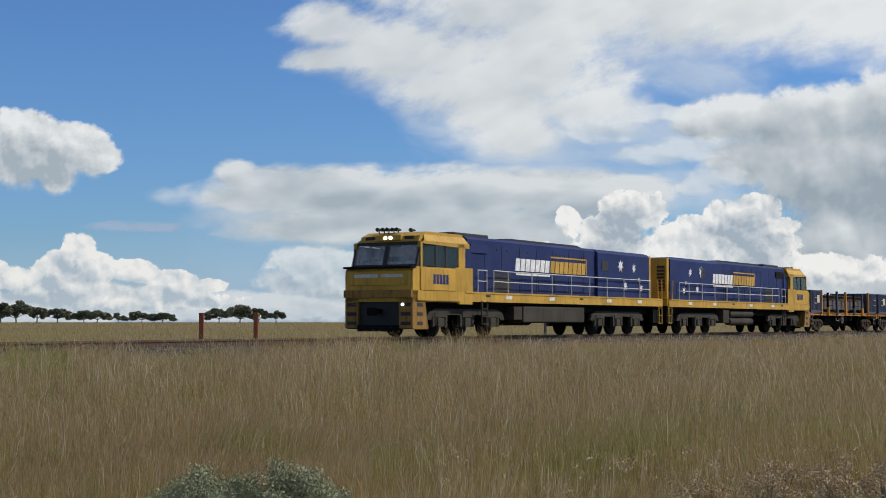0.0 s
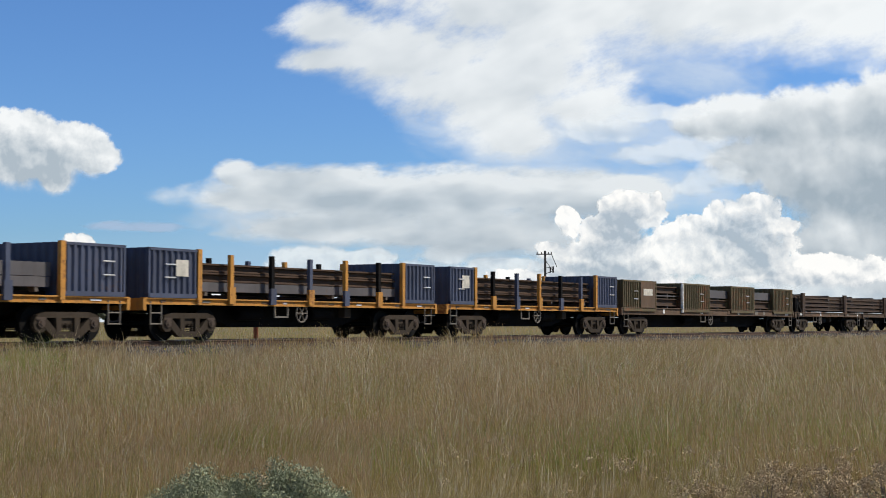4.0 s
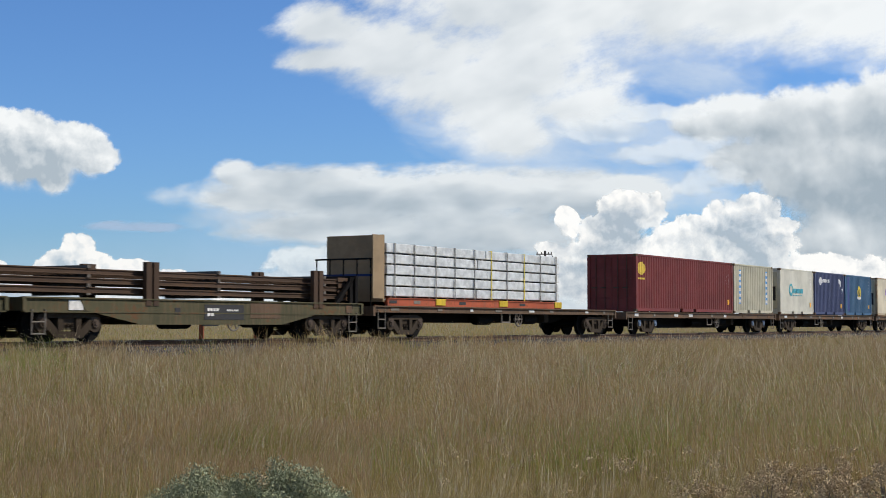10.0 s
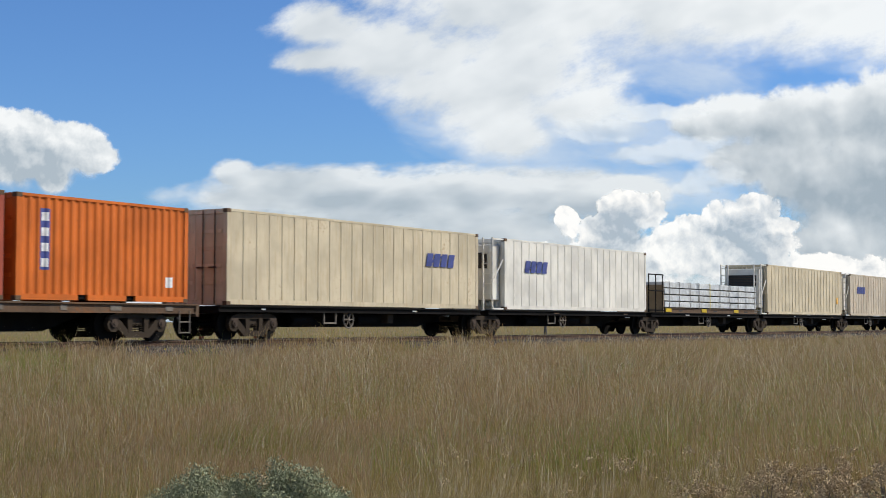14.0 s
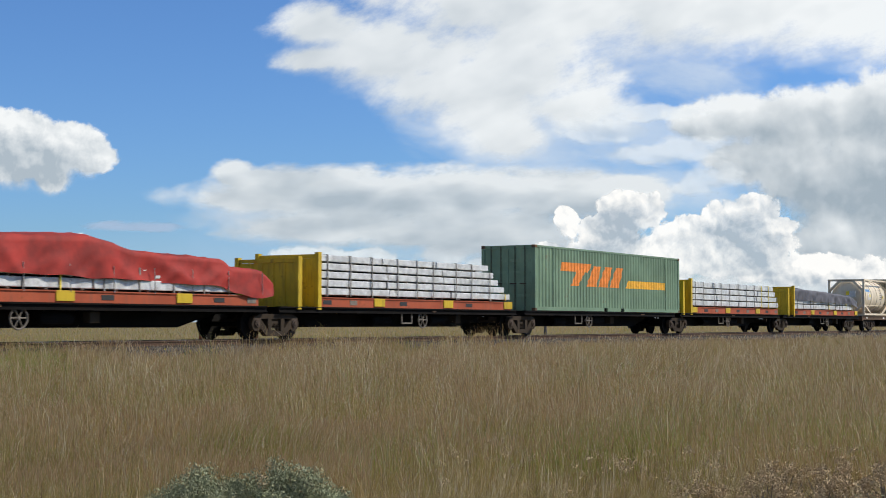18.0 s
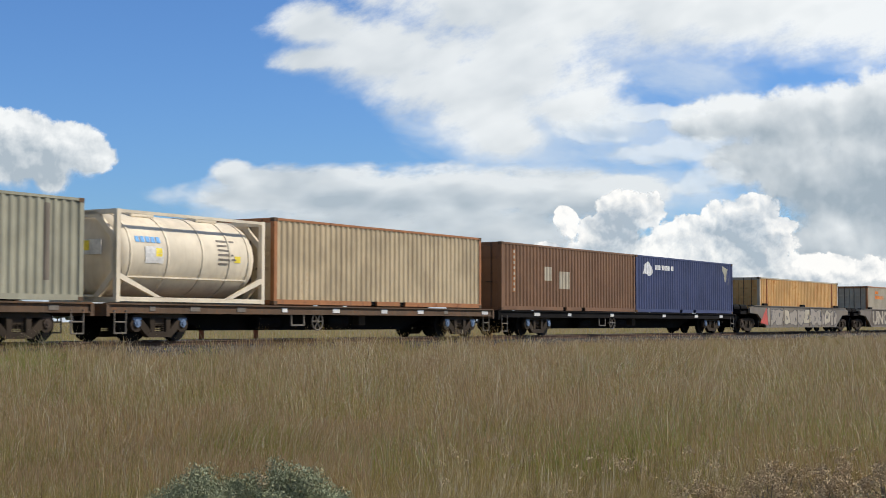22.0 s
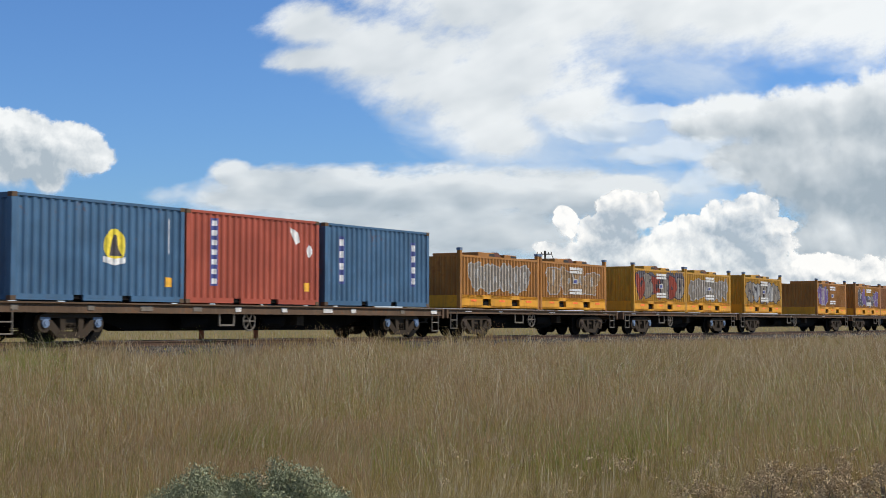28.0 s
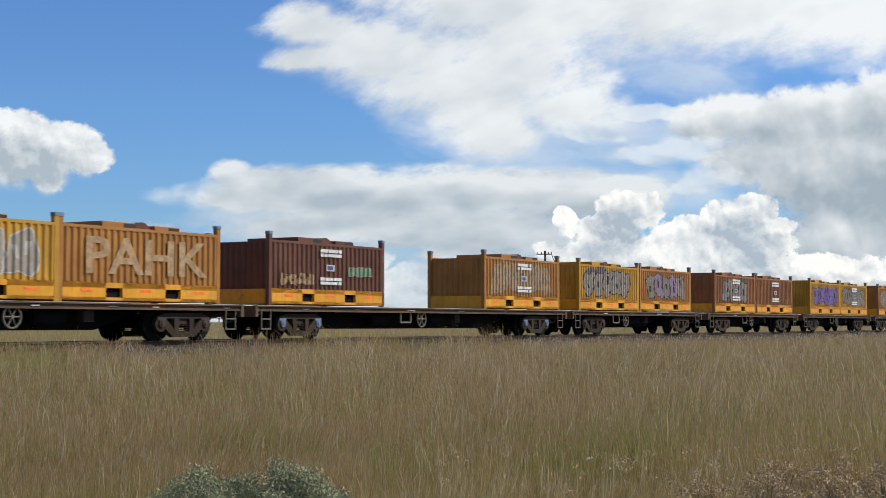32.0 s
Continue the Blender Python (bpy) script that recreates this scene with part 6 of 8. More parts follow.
def cradle(w, x0, x1, top, z, mat="deck_red", seed=0):
    """Red bolster frame under a timber load: a deep rail with black plates for shaded pockets, yellow blocks and pale
    worn patches.
    """
    r = random.Random(seed)
    for s in (-1, 1):
        y0, y1 = sorted((s * 1.22, s * 1.12))
        part("cradle_rail", made((x0, x1, y0, y1, top, top + (z - top) * 0.86), bev=0.008), M[mat], w, "faded red cradle rail")
        part("cradle_flange", made((x0, x1, y0 - 0.03, y1 + 0.03, top + (z - top) * 0.86, top + (z - top) * 0.97)), M[mat], w)
        yo = s * 1.222
        n = int((x1 - x0) / 1.5)
        for k in range(n + 1):
            x = x0 + (x1 - x0 - 0.62) * k / n
            lo, hi = top + 0.04, top + (z - top) * 0.80
            if (k + seed) % 3 == 0:
                part("cradle_block", made((x, x + 0.62, yo - 0.03, yo + 0.03, lo, z - 0.01), bev=0.01), M["frame_yellow"], w, "yellow bolster block")
            elif (k + seed) % 3 == 1:
                # pocket is a black plate on the rail, painted shade
                part("cradle_pocket", made((x + 0.1, x + 0.55, yo - 0.006, yo + 0.006, lo + 0.04, hi - 0.04)), M["black"], w, "black plate for the shade in a rail pocket")
            elif r.random() < 0.7:
                part("cradle_patch", made((x + 0.1, x + 0.5, yo - 0.005, yo + 0.005, lo + 0.03, hi - 0.03)), M["fitting"], w, "pale worn patch")


def end_frame(w, x, z0, z1, panel="frame_yellow", posts="frame_yellow"):
    """Yellow bulkhead of a timber wagon."""
    for s in (-1, 1):
        part("bulkhead_post", made((x - 0.09, x + 0.09, s * 1.18 - 0.07, s * 1.18 + 0.07, z0 - 0.1, z1 + 0.06)), M[posts], w, "yellow bulkhead post")
    bm = made((x - 0.03, x + 0.03, -1.12, 1.12, z0, z1 - 0.12))
    for k in range(1, 5):
        y = -1.12 + 2.24 * k / 5
        box(bm, x - 0.055, x + 0.055, y - 0.04, y + 0.04, z0, z1 - 0.12)
    part("bulkhead_panel", bm, M[panel], w, "dirty yellow bulkhead panel")
    part("bulkhead_beam", made((x - 0.06, x + 0.06, -1.12, 1.12, z1 - 0.11, z1)), M["frame_yellow"], w)


def crease(x, z, seed):
    """Sharp diagonal folds between taut places of a sheet."""
    a = abs(noise.noise((x * 0.55 + z * 0.5, z * 0.35 - x * 0.1, seed)))
    b = abs(noise.noise((x * 1.5 - z * 1.3, z * 0.8 + x * 0.2, seed + 7.3)))
    return 0.11 * (0.5 - a * 2) + 0.06 * (0.5 - b * 2)


def sheet(u0, ridge, hem, mat, label, seed):
    """A tarpaulin pulled tight over a load; ridge and hem: pairs of distance and height."""
    ob = on_train("tarpaulin", u0, label, "tarpaulin")
    L = ridge[-1][0]
    nx_, ny_ = 150, 34
    bm = bmesh.new()
    r = random.Random(seed)
    grid = []
    for i in range(nx_ + 1):
        x = L * i / nx_
        zt = float(np.interp(x, [p[0] for p in ridge], [p[1] for p in ridge]))
        low = float(np.interp(x, [p[0] for p in hem], [p[1] for p in hem])) + 0.05 * noise.noise((x * 1.1, 0, seed))
        row = []
        for j in range(ny_ + 1):
            q = -1 + 2 * j / ny_
            s = abs(q)
            if s < 0.5:
                y = q / 0.5 * 1.18
                z = zt + 0.07 * (1 - s / 0.5) + 0.5 * crease(x, y, seed)
            else:
                e = (s - 0.5) / 0.5
                z = (zt - 0.02) * (1 - e) + low * e
                y = math.copysign(1.21 + 0.05 * e + crease(x, z * 1.2 + (5 if q > 0 else 0), seed) * (0.15 + 0.85 * min(1, 2 * e)), q)
                z += 0.05 * (1 - e) * noise.noise((x * 1.3, 3, seed))
            row.append(bm.verts.new((x, y, z)))
        grid.append(row)
    for i in range(nx_):
        for j in range(ny_):
            bm.faces.new((grid[i][j], grid[i][j + 1], grid[i + 1][j + 1], grid[i + 1][j]))
    bmesh.ops.recalc_face_normals(bm, faces=bm.faces)
    smooth(part("cover_sheet", bm, M[mat], ob, ""))
    for k in range(9):
        x = 0.6 + (L - 1.2) * k / 8
        b2 = bmesh.new()
        rod(b2, (x, -1.31, (hem[1][1] + 0.02) + 0.25), (x + 0.1, -1.25, (hem[1][1] + 0.02) - 0.45), 0.012, 5)
        part("tie_rope", b2, M["strap"], ob)
    return ob


# brown crate sheet at the head of the first timber load
w = flat_wagon("timber_wagon", 278.8, 297.35, (280.9, 295.7), "brown flat wagon with a tall plywood headboard", "deck_brown", top=1.06, sill=0.2, belly=0.5, group="timber wagons", marks=8, patch_cols=("fitting", "white", "deck_brown"), wheel_at=288.7)
cradle(w, 0.8, 13.4, 1.065, 1.34, "deck_red", 1)
part("headboard", made((0.62, 0.70, -1.15, 1.15, 1.2, 3.42)), M["ply"], w, "brown plywood headboard")
part("headboard_side", made((0.0, 0.66, -1.17, -1.12, 1.3, 3.40)), M["ply"], w)
bm = bmesh.new()
for y in (-1.1, -0.55, 0.0, 0.55, 1.1):
    rod(bm, (-0.02, y, 1.06), (-0.02, y, 2.6), 0.025, 6)
rod(bm, (-0.02, -1.15, 2.6), (-0.02, 1.15, 2.6), 0.03, 6)
part("end_rail", bm, M["under"], w, "dark tubular end rail")
part("blue_strap", made((-0.03, -0.015, -1.15, 1.15, 2.02, 2.10)), M["pnblue"], w)
timber_load(279.6, 292.15, 1.34, 5, 0.362, "tall stack of timber packs in white wrap", 1, 0.0, 2)


# ---- container paints ----
for key, col, kw in (
        ("c_maroon", (0.165, 0.026, 0.022), dict(wear=0.1, streak=0.25)),
        ("c_cream", (0.45, 0.42, 0.31), dict(wear=0.15, streak=0.25)),
        ("c_white", (0.52, 0.50, 0.42), dict(grime=(0.35, 0.30, 0.22), wear=0.15, streak=0.25)),
        ("c_navy", (0.044, 0.056, 0.128), dict(wear=0.15, streak=0.25)),
        ("c_blue", (0.046, 0.115, 0.205), dict(grime=(0.07, 0.10, 0.14), wear=0.35, streak=0.5)),
        ("c_ivory", (0.56, 0.50, 0.37), dict(grime=(0.40, 0.28, 0.14), rust=(0.42, 0.25, 0.12), wear=0.15, streak=0.35)),
        ("c_brick", (0.34, 0.068, 0.036), dict(grime=(0.2, 0.07, 0.04), wear=0.25, streak=0.3)),
        ("c_orange", (0.55, 0.125, 0.01), dict(grime=(0.30, 0.09, 0.02), wear=0.15, streak=0.35)),
        ("c_tan_reefer", (0.56, 0.48, 0.33), dict(grime=(0.40, 0.28, 0.14), rust=(0.30, 0.16, 0.07), wear=0.3, streak=0.5)),
        ("c_bright", (0.70, 0.67, 0.59), dict(grime=(0.45, 0.40, 0.32), wear=0.1, streak=0.2)),
        ("c_pink_reefer", (0.52, 0.45, 0.34), dict(grime=(0.34, 0.21, 0.12), rust=(0.30, 0.14, 0.06), wear=0.5, streak=0.75)),
        ("c_green", (0.16, 0.25, 0.16), dict(grime=(0.12, 0.13, 0.08), rust=(0.20, 0.09, 0.04), wear=0.3, streak=0.35)),
        ("c_sage", (0.30, 0.285, 0.205), dict(grime=(0.22, 0.20, 0.15), wear=0.25, streak=0.4)),
        ("c_beige", (0.46, 0.36, 0.22), dict(grime=(0.25, 0.17, 0.10), rust=(0.32, 0.13, 0.04), wear=0.25, streak=0.4)),
        ("c_brown", (0.175, 0.088, 0.042), dict(grime=(0.13, 0.085, 0.045), rust=(0.24, 0.12, 0.06), wear=0.35, streak=0.6)),
        ("c_rusty", (0.58, 0.34, 0.12), dict(grime=(0.52, 0.20, 0.04), rust=(0.48, 0.17, 0.03), wear=0.5, streak=1.0)),
        ("c_stone", (0.43, 0.37, 0.27), dict(grime=(0.28, 0.22, 0.15), rust=(0.30, 0.14, 0.06), wear=0.25, streak=0.4)),
        ("c_rail_worn", (0.46, 0.36, 0.23), dict(rust=(0.30, 0.13, 0.05), wear=0.9, streak=0.9)),
        ("c_rail_rust", (0.34, 0.14, 0.05), dict(wear=0.6, streak=0.5)),
        ("k_orange", (0.36, 0.155, 0.030), dict(grime=(0.26, 0.13, 0.05), rust=(0.28, 0.11, 0.035), wear=0.5, streak=0.7)),
        ("k_yellow", (0.46, 0.24, 0.022), dict(grime=(0.24, 0.11, 0.03), rust=(0.30, 0.13, 0.04), wear=0.35, streak=0.55)),
        ("k_brown", (0.27, 0.108, 0.033), dict(grime=(0.15, 0.075, 0.038), rust=(0.3, 0.13, 0.05), wear=0.5, streak=0.7)),
        ("k_dark", (0.13, 0.048, 0.026), dict(grime=(0.07, 0.042, 0.03), rust=(0.2, 0.09, 0.05), wear=0.4, streak=0.6)),
        ("k_sill", (0.68, 0.31, 0.018), dict(grime=(0.32, 0.16, 0.04), wear=0.3, streak=0.5)),
        ("well_grey", (0.175, 0.145, 0.110), dict(grime=(0.12, 0.08, 0.052), rust=(0.24, 0.13, 0.08), wear=0.25, streak=0.5)),
        ("tank_cream", (0.68, 0.59, 0.44), dict(grime=(0.42, 0.30, 0.18), rust=(0.4, 0.22, 0.1), wear=0.15, streak=0.3))):
    M[key] = paint(key[2:].replace("_", " ") + " weathered paint", col, **kw)
M["logo_gold"] = plain("gold_emblem", (0.66, 0.46, 0.05), 0.6)
M["logo_yellow"] = plain("yellow_emblem", (0.80, 0.62, 0.04), 0.6)
M["logo_teal"] = plain("teal_emblem", (0.05, 0.30, 0.36), 0.6)
M["logo_violet"] = plain("violet_emblem", (0.30, 0.20, 0.48), 0.6)
M["logo_navy"] = plain("navy_emblem", (0.045, 0.06, 0.22), 0.6)
M["logo_orange"] = plain("orange_emblem", (0.80, 0.24, 0.03), 0.6)
M["logo_amber"] = plain("amber_emblem", (0.82, 0.42, 0.03), 0.6)
M["logo_sky"] = plain("sky_blue_emblem", (0.10, 0.32, 0.62), 0.6)
M["graf_grey"] = plain("pale_grey_spray", (0.29, 0.25, 0.20), 0.7, 0, 0.15)
M["graf_mauve"] = plain("mauve_spray", (0.34, 0.25, 0.33), 0.7, 0, 0.15)
M["graf_purple"] = plain("purple_spray", (0.23, 0.15, 0.36), 0.7, 0, 0.15)
M["graf_dark"] = plain("dark_spray", (0.06, 0.05, 0.055), 0.7)
M["graf_faint"] = plain("faint_tan_spray", (0.34, 0.22, 0.11), 0.7, 0, 0.3)
M["graf_slate"] = plain("slate_spray", (0.13, 0.115, 0.13), 0.7, 0, 0.2)
M["graf_red"] = plain("red_spray", (0.45, 0.07, 0.05), 0.7)
M["graf_green"] = plain("green_spray", (0.12, 0.25, 0.12), 0.7)
M["graf_orange"] = plain("orange_spray", (0.55, 0.20, 0.05), 0.7)
M["graf_cream"] = plain("cream_spray", (0.40, 0.34, 0.25), 0.7, 0, 0.25)
M["graf_umber"] = plain("umber_spray", (0.105, 0.078, 0.055), 0.8, 0, 0.3)
M["graf_white"] = plain("white_spray", (0.44, 0.42, 0.39), 0.7)


def emblem_seal(c, x, z, r_):
    """Yellow disc with a dark tapering figure on it over a white scroll."""
    n = 20
    plate(c, [[(x + r_ * math.cos(2 * math.pi * k / n), z + r_ * 1.15 * math.sin(2 * math.pi * k / n)) for k in range(n)]], "logo_yellow", name="emblem", label="yellow round emblem")
    plate(c, [[(x - 0.55 * r_, z - 0.7 * r_), (x - 0.1 * r_, z + 0.75 * r_), (x + 0.12 * r_, z + 0.7 * r_), (x + 0.2 * r_, z + 0.1 * r_), (x + 0.7 * r_, z - 0.7 * r_)]], "graf_dark", -SIDE - 0.008, "emblem_shape", "dark pointed shape")
    plate(c, [[(x - 1.05 * r_, z - 0.75 * r_), (x, z - 0.9 * r_), (x + 1.05 * r_, z - 0.75 * r_), (x + 1.05 * r_, z - 1.15 * r_), (x, z - 1.35 * r_), (x - 1.05 * r_, z - 1.15 * r_)]], "mark_white", -SIDE - 0.011, "emblem_scroll", "white scroll")


def small_marks(c, L, H, n=3):
    """Codes at the upper corner, shown as bars, and a yellow label."""
    polys = []
    for k in range(n):
        polys.append(rect(L - 0.62 - 0.28 * k, L - 0.56 - 0.28 * k, H * (0.5 + 0.06 * k), H * 0.88))
    plate(c, polys, "mark_white", name="code_bars", label="white code shown as thin bars")
    plate(c, [rect(L - 0.72, L - 0.45, 0.42, 0.68)], "logo_amber", name="label_plate", label="small yellow label")


def upright_sign(c, x, z0, z1, w_, back, front, n):
    """A tall coloured strip with a column of pale blocks."""
    plate(c, [rect(x, x + w_, z0, z1)], back, name="sign_strip", label="tall painted strip")
    h = (z1 - z0) / n
    plate(c, [rect(x + 0.2 * w_, x + 0.8 * w_, z0 + k * h + 0.2 * h, z0 + k * h + 0.75 * h) for k in range(n)], front, -SIDE - 0.008, "sign_blocks", "pale blocks for letters")


# ---- first container wagons ----
flat_wagon("container_wagon", 298.5, 318.45, (301.1, 316.0), "weathered brown container wagon with blue axle caps", cap="cap_blue", group="container wagons", marks=9, patch_cols=("white", "fitting", "deck_brown"))
c = container(299.6, 12.19, 2.59, "c_maroon", "maroon corrugated forty-foot container with a gold emblem")
plate(c, [[(0.62 + 0.42 * math.cos(k * 0.3142), 1.95 + 0.3 * math.sin(k * 0.3142)) for k in range(20)], rect(0.3, 1.0, 1.45, 1.53)], "logo_gold", name="emblem", label="gold oval emblem")
small_marks(c, 12.19, 2.59, 2)
c = container(312.0, 6.06, 2.59, "c_cream", "cream corrugated twenty-foot container with blue strips")
upright_sign(c, 0.75, 0.5, 2.3, 0.34, "logo_sky", "mark_white", 6)
upright_sign(c, 4.95, 0.5, 2.3, 0.34, "logo_sky", "mark_white", 6)
flat_wagon("container_wagon", 319.1, 338.5, (321.4, 336.4), "brown container wagon with three containers", group="container wagons", marks=9, patch_cols=("white", "fitting"))


def reefer_end(c, H, fan=True, mat="c_cream"):
    """Cooling unit in the front end."""
    part("cooling_unit", made((-0.005, 0.06, -1.02, 1.02, 0.3, H - 0.2), bev=0.02), M[mat], c, "pale cooling unit")
    part("fan_recess", made((-0.016, 0.0, -0.95, 0.75, 0.75, 1.55), bev=0.006), M["black"], c, "black fan recess")
    part("control_box", made((-0.03, -0.01, -0.55, -0.05, 1.02, 1.3)), M["cap_grey"], c)


c = container(319.35, 6.06, 2.59, "c_white", "off-white refrigerated container with teal wordmark", ribs="plain", doors=False)
reefer_end(c, 2.59)
plate(c, bars(2.15, 1.22, 2.0, 0.26, 8), "logo_teal", name="wordmark", label="teal blocks of a wordmark")
plate(c, [[(1.9 + 0.34 * math.cos(k * 0.449), 1.40 + 0.36 * math.sin(k * 0.449)) for k in range(14)]], "logo_teal", -SIDE - 0.004, "emblem", "teal round emblem")
plate(c, [[(1.9 + 0.2 * math.cos(k * 0.449), 1.42 + 0.2 * math.sin(k * 0.449)) for k in range(14)]], "c_white", -SIDE - 0.008, "emblem_core")
plate(c, [rect(2.2 + 0.3 * k, 2.4 + 0.3 * k, 1.06, 1.11) for k in range(6)], "logo_teal", name="wave_dashes")
small_marks(c, 6.06, 2.59, 1)
c = container(325.75, 6.06, 2.59, "c_navy", "dark violet-blue corrugated container with white emblem")
plate(c, [blob(1.25, 2.05, 0.36, 0.26, random.Random(2))] + bars(1.75, 1.98, 1.3, 0.2, 6), "mark_white", name="wordmark", label="white emblem and blocks")
plate(c, [[(4.95, 2.3), (5.45, 2.1), (5.35, 1.75), (5.0, 2.0)], [(5.6, 1.6), (5.75, 1.78), (5.9, 1.6), (5.75, 1.42)]], "mark_white", name="hazard_label", label="white diamond and arrow labels")
small_marks(c, 6.06, 2.59, 2)
c = container(332.1, 6.06, 2.59, "c_blue", "mid-blue corrugated container with a yellow emblem", rail="c_blue")
emblem_seal(c, 3.2, 1.5, 0.36)
plate(c, [rect(0.55, 0.95, 0.25, 2.45)], "logo_navy", name="dark_stripe", label="darker repainted stripe")
small_marks(c, 6.06, 2.59, 1)
flat_wagon("container_wagon", 339.3, 358.75, (341.6, 356.6), "brown container wagon under cream, red and orange boxes", group="container wagons", marks=9, patch_cols=("white", "fitting"))
c = container(339.65, 6.06, 2.59, "c_ivory", "stained ivory refrigerated container with violet wordmark", ribs="plain", doors=False, rail="c_rail_worn")
reefer_end(c, 2.59)
plate(c, bars(2.05, 1.42, 2.2, 0.42, 4, 0.08, 0.25), "logo_violet", name="wordmark", label="violet blocks of a wordmark")
plate(c, [[(2.1, 1.05), (2.6, 0.95), (3.3, 0.98), (4.1, 1.3), (3.4, 1.14), (2.7, 1.05)]], "logo_teal", name="swoosh", label="teal swoosh")
plate(c, [rect(5.15, 5.42, 0.85, 1.15)], "logo_amber", name="label_plate")
c = container(345.85, 6.06, 2.59, "c_brick", "brick-red corrugated container with blue strip and scratches")
upright_sign(c, 1.1, 0.55, 2.35, 0.36, "logo_navy", "mark_white", 7)
plate(c, [[(4.7, 2.4), (5.15, 2.25), (5.2, 1.95), (4.95, 1.85)], [(5.45, 1.7), (5.62, 1.88), (5.78, 1.7), (5.62, 1.52)]], "mark_white", name="hazard_label")
graffiti(c, 2.9, 4.6, 0.3, 0.85, "c_brick", "graf_white", 4, seed=5)
c = container(352.3, 6.06, 2.59, "c_orange", "bright orange corrugated container with navy strip")
upright_sign(c, 0.75, 0.75, 2.25, 0.34, "logo_navy", "mark_white", 4)
plate(c, [rect(5.2, 5.5, 0.4, 0.68)], "mark_white", name="label_plate")


# ---- articulated sets ----
def ladder_frame(c, H):
    """White ladder posts in front of a refrigerated box."""
    for y in (-0.95, 0.95):
        bm = bmesh.new()
        for e in (-0.2, 0.2):
            box(bm, -0.86, -0.80, y + e - 0.03, y + e + 0.03, 0.0, H)
        for k in range(7):
            z = 0.2 + k * (H - 0.4) / 6
            box(bm, -0.85, -0.81, y - 0.2, y + 0.2, z - 0.02, z + 0.02)
        y = math.copysign(1.15, y)
        for z in (0.03, H - 0.05):
            box(bm, -0.82, 0.0, y - 0.03, y + 0.03, z - 0.03, z + 0.03)
        rod(bm, (-0.82, y, 1.0), (-0.02, y, 1.9), 0.025, 6)
        part("ladder_frame", bm, M["c_bright"], c, "pale ladder frame at the end")
    part("cooling_unit", made((-0.62, 0.0, -0.98, 0.98, 0.35, H - 0.25), bev=0.06), M["c_bright"], c, "white cooling unit with grille")
    bm = made((-0.66, -0.60, -0.80, 0.80, 1.55, 2.15))
    part("cooling_grille", bm, M["black"], c)
    part("grille_slats", made(*[(-0.675, -0.655, -0.8, 0.8, 1.6 + 0.09 * k, 1.63 + 0.09 * k) for k in range(6)]), M["cap_grey"], c)


def rand_mark(c, x, mat="logo_navy"):
    plate(c, bars(x, 1.45, 1.9, 0.46, 4, 0.12, 0.2) + [[(x - 0.02, 1.45), (x + 1.3, 1.85), (x + 1.35, 1.93), (x + 0.1, 1.6)]], mat, -SIDE - 0.022, "wordmark", "dark blue slanted wordmark blocks")


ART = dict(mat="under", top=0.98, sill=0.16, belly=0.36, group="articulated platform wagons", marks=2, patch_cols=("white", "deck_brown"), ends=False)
flat_wagon("platform_wagon", 359.7, 374.3, (361.4,), "dark articulated platform under a refrigerated box", **ART)
flat_wagon("platform_wagon", 374.9, 389.3, (374.9,), "dark articulated platform wagon with low deck", **ART)
w = flat_wagon("platform_wagon", 389.9, 404.4, (389.9,), "dark articulated platform with caged end and timber", **ART)
flat_wagon("platform_wagon", 405.0, 420.0, (404.9,), "dark articulated platform carrying a cream box", **ART)
flat_wagon("platform_wagon", 420.6, 435.5, (420.4, 433.6), "dark articulated end platform carrying a stained box", **ART)
c = container(360.0, 14.1, 2.75, "c_tan_reefer", "cream stained refrigerated box with vertical battens", z=1.0, ribs="battens", pockets=False)
rand_mark(c, 10.5)
c = container(376.1, 13.15, 2.7, "c_bright", "clean white refrigerated box with blue wordmark", z=1.0, ribs="battens", pockets=False, doors=False)
ladder_frame(c, 2.7)
rand_mark(c, 1.55)
c = container(405.75, 14.1, 2.75, "c_tan_reefer", "plain cream refrigerated box with battens", z=1.0, ribs="battens", pockets=False, doors=False)
ladder_frame(c, 2.75)
plate(c, [rect(12.9, 13.15, 0.7, 1.1)], "logo_amber", -SIDE - 0.022, "label_plate")
c = container(421.75, 13.55, 2.7, "c_pink_reefer", "rust-streaked off-white refrigerated box", z=1.0, ribs="battens", pockets=False, doors=False)
ladder_frame(c, 2.7)
rand_mark(c, 1.5)
bm = bmesh.new()
for y in (-1.15, -0.6, 0.0, 0.6, 1.15):
    rod(bm, (-0.2, y, 1.0), (-0.2, y, 2.75), 0.03, 6)
for y in (-1.15, 1.15):
    for z in (1.1, 2.0, 2.75):
        rod(bm, (-0.2, y, z), (1.5, y, z), 0.028, 6)
    for x in (0.6, 1.4):
        rod(bm, (x, y, 1.0), (x, y, 2.75), 0.028, 6)
part("end_cage", bm, M["under"], w, "dark tubular end cage")
part("cage_panel", made((1.42, 1.5, -1.15, 1.15, 1.0, 2.3)), M["ply"], w)
cradle(w, 1.6, 14.2, 0.985, 1.2, "deck_brown", 0)
timber_load(391.5, 404.1, 1.2, 4, 0.31, "low stack of timber packs in silver wrap", 2, 0.0, 3)

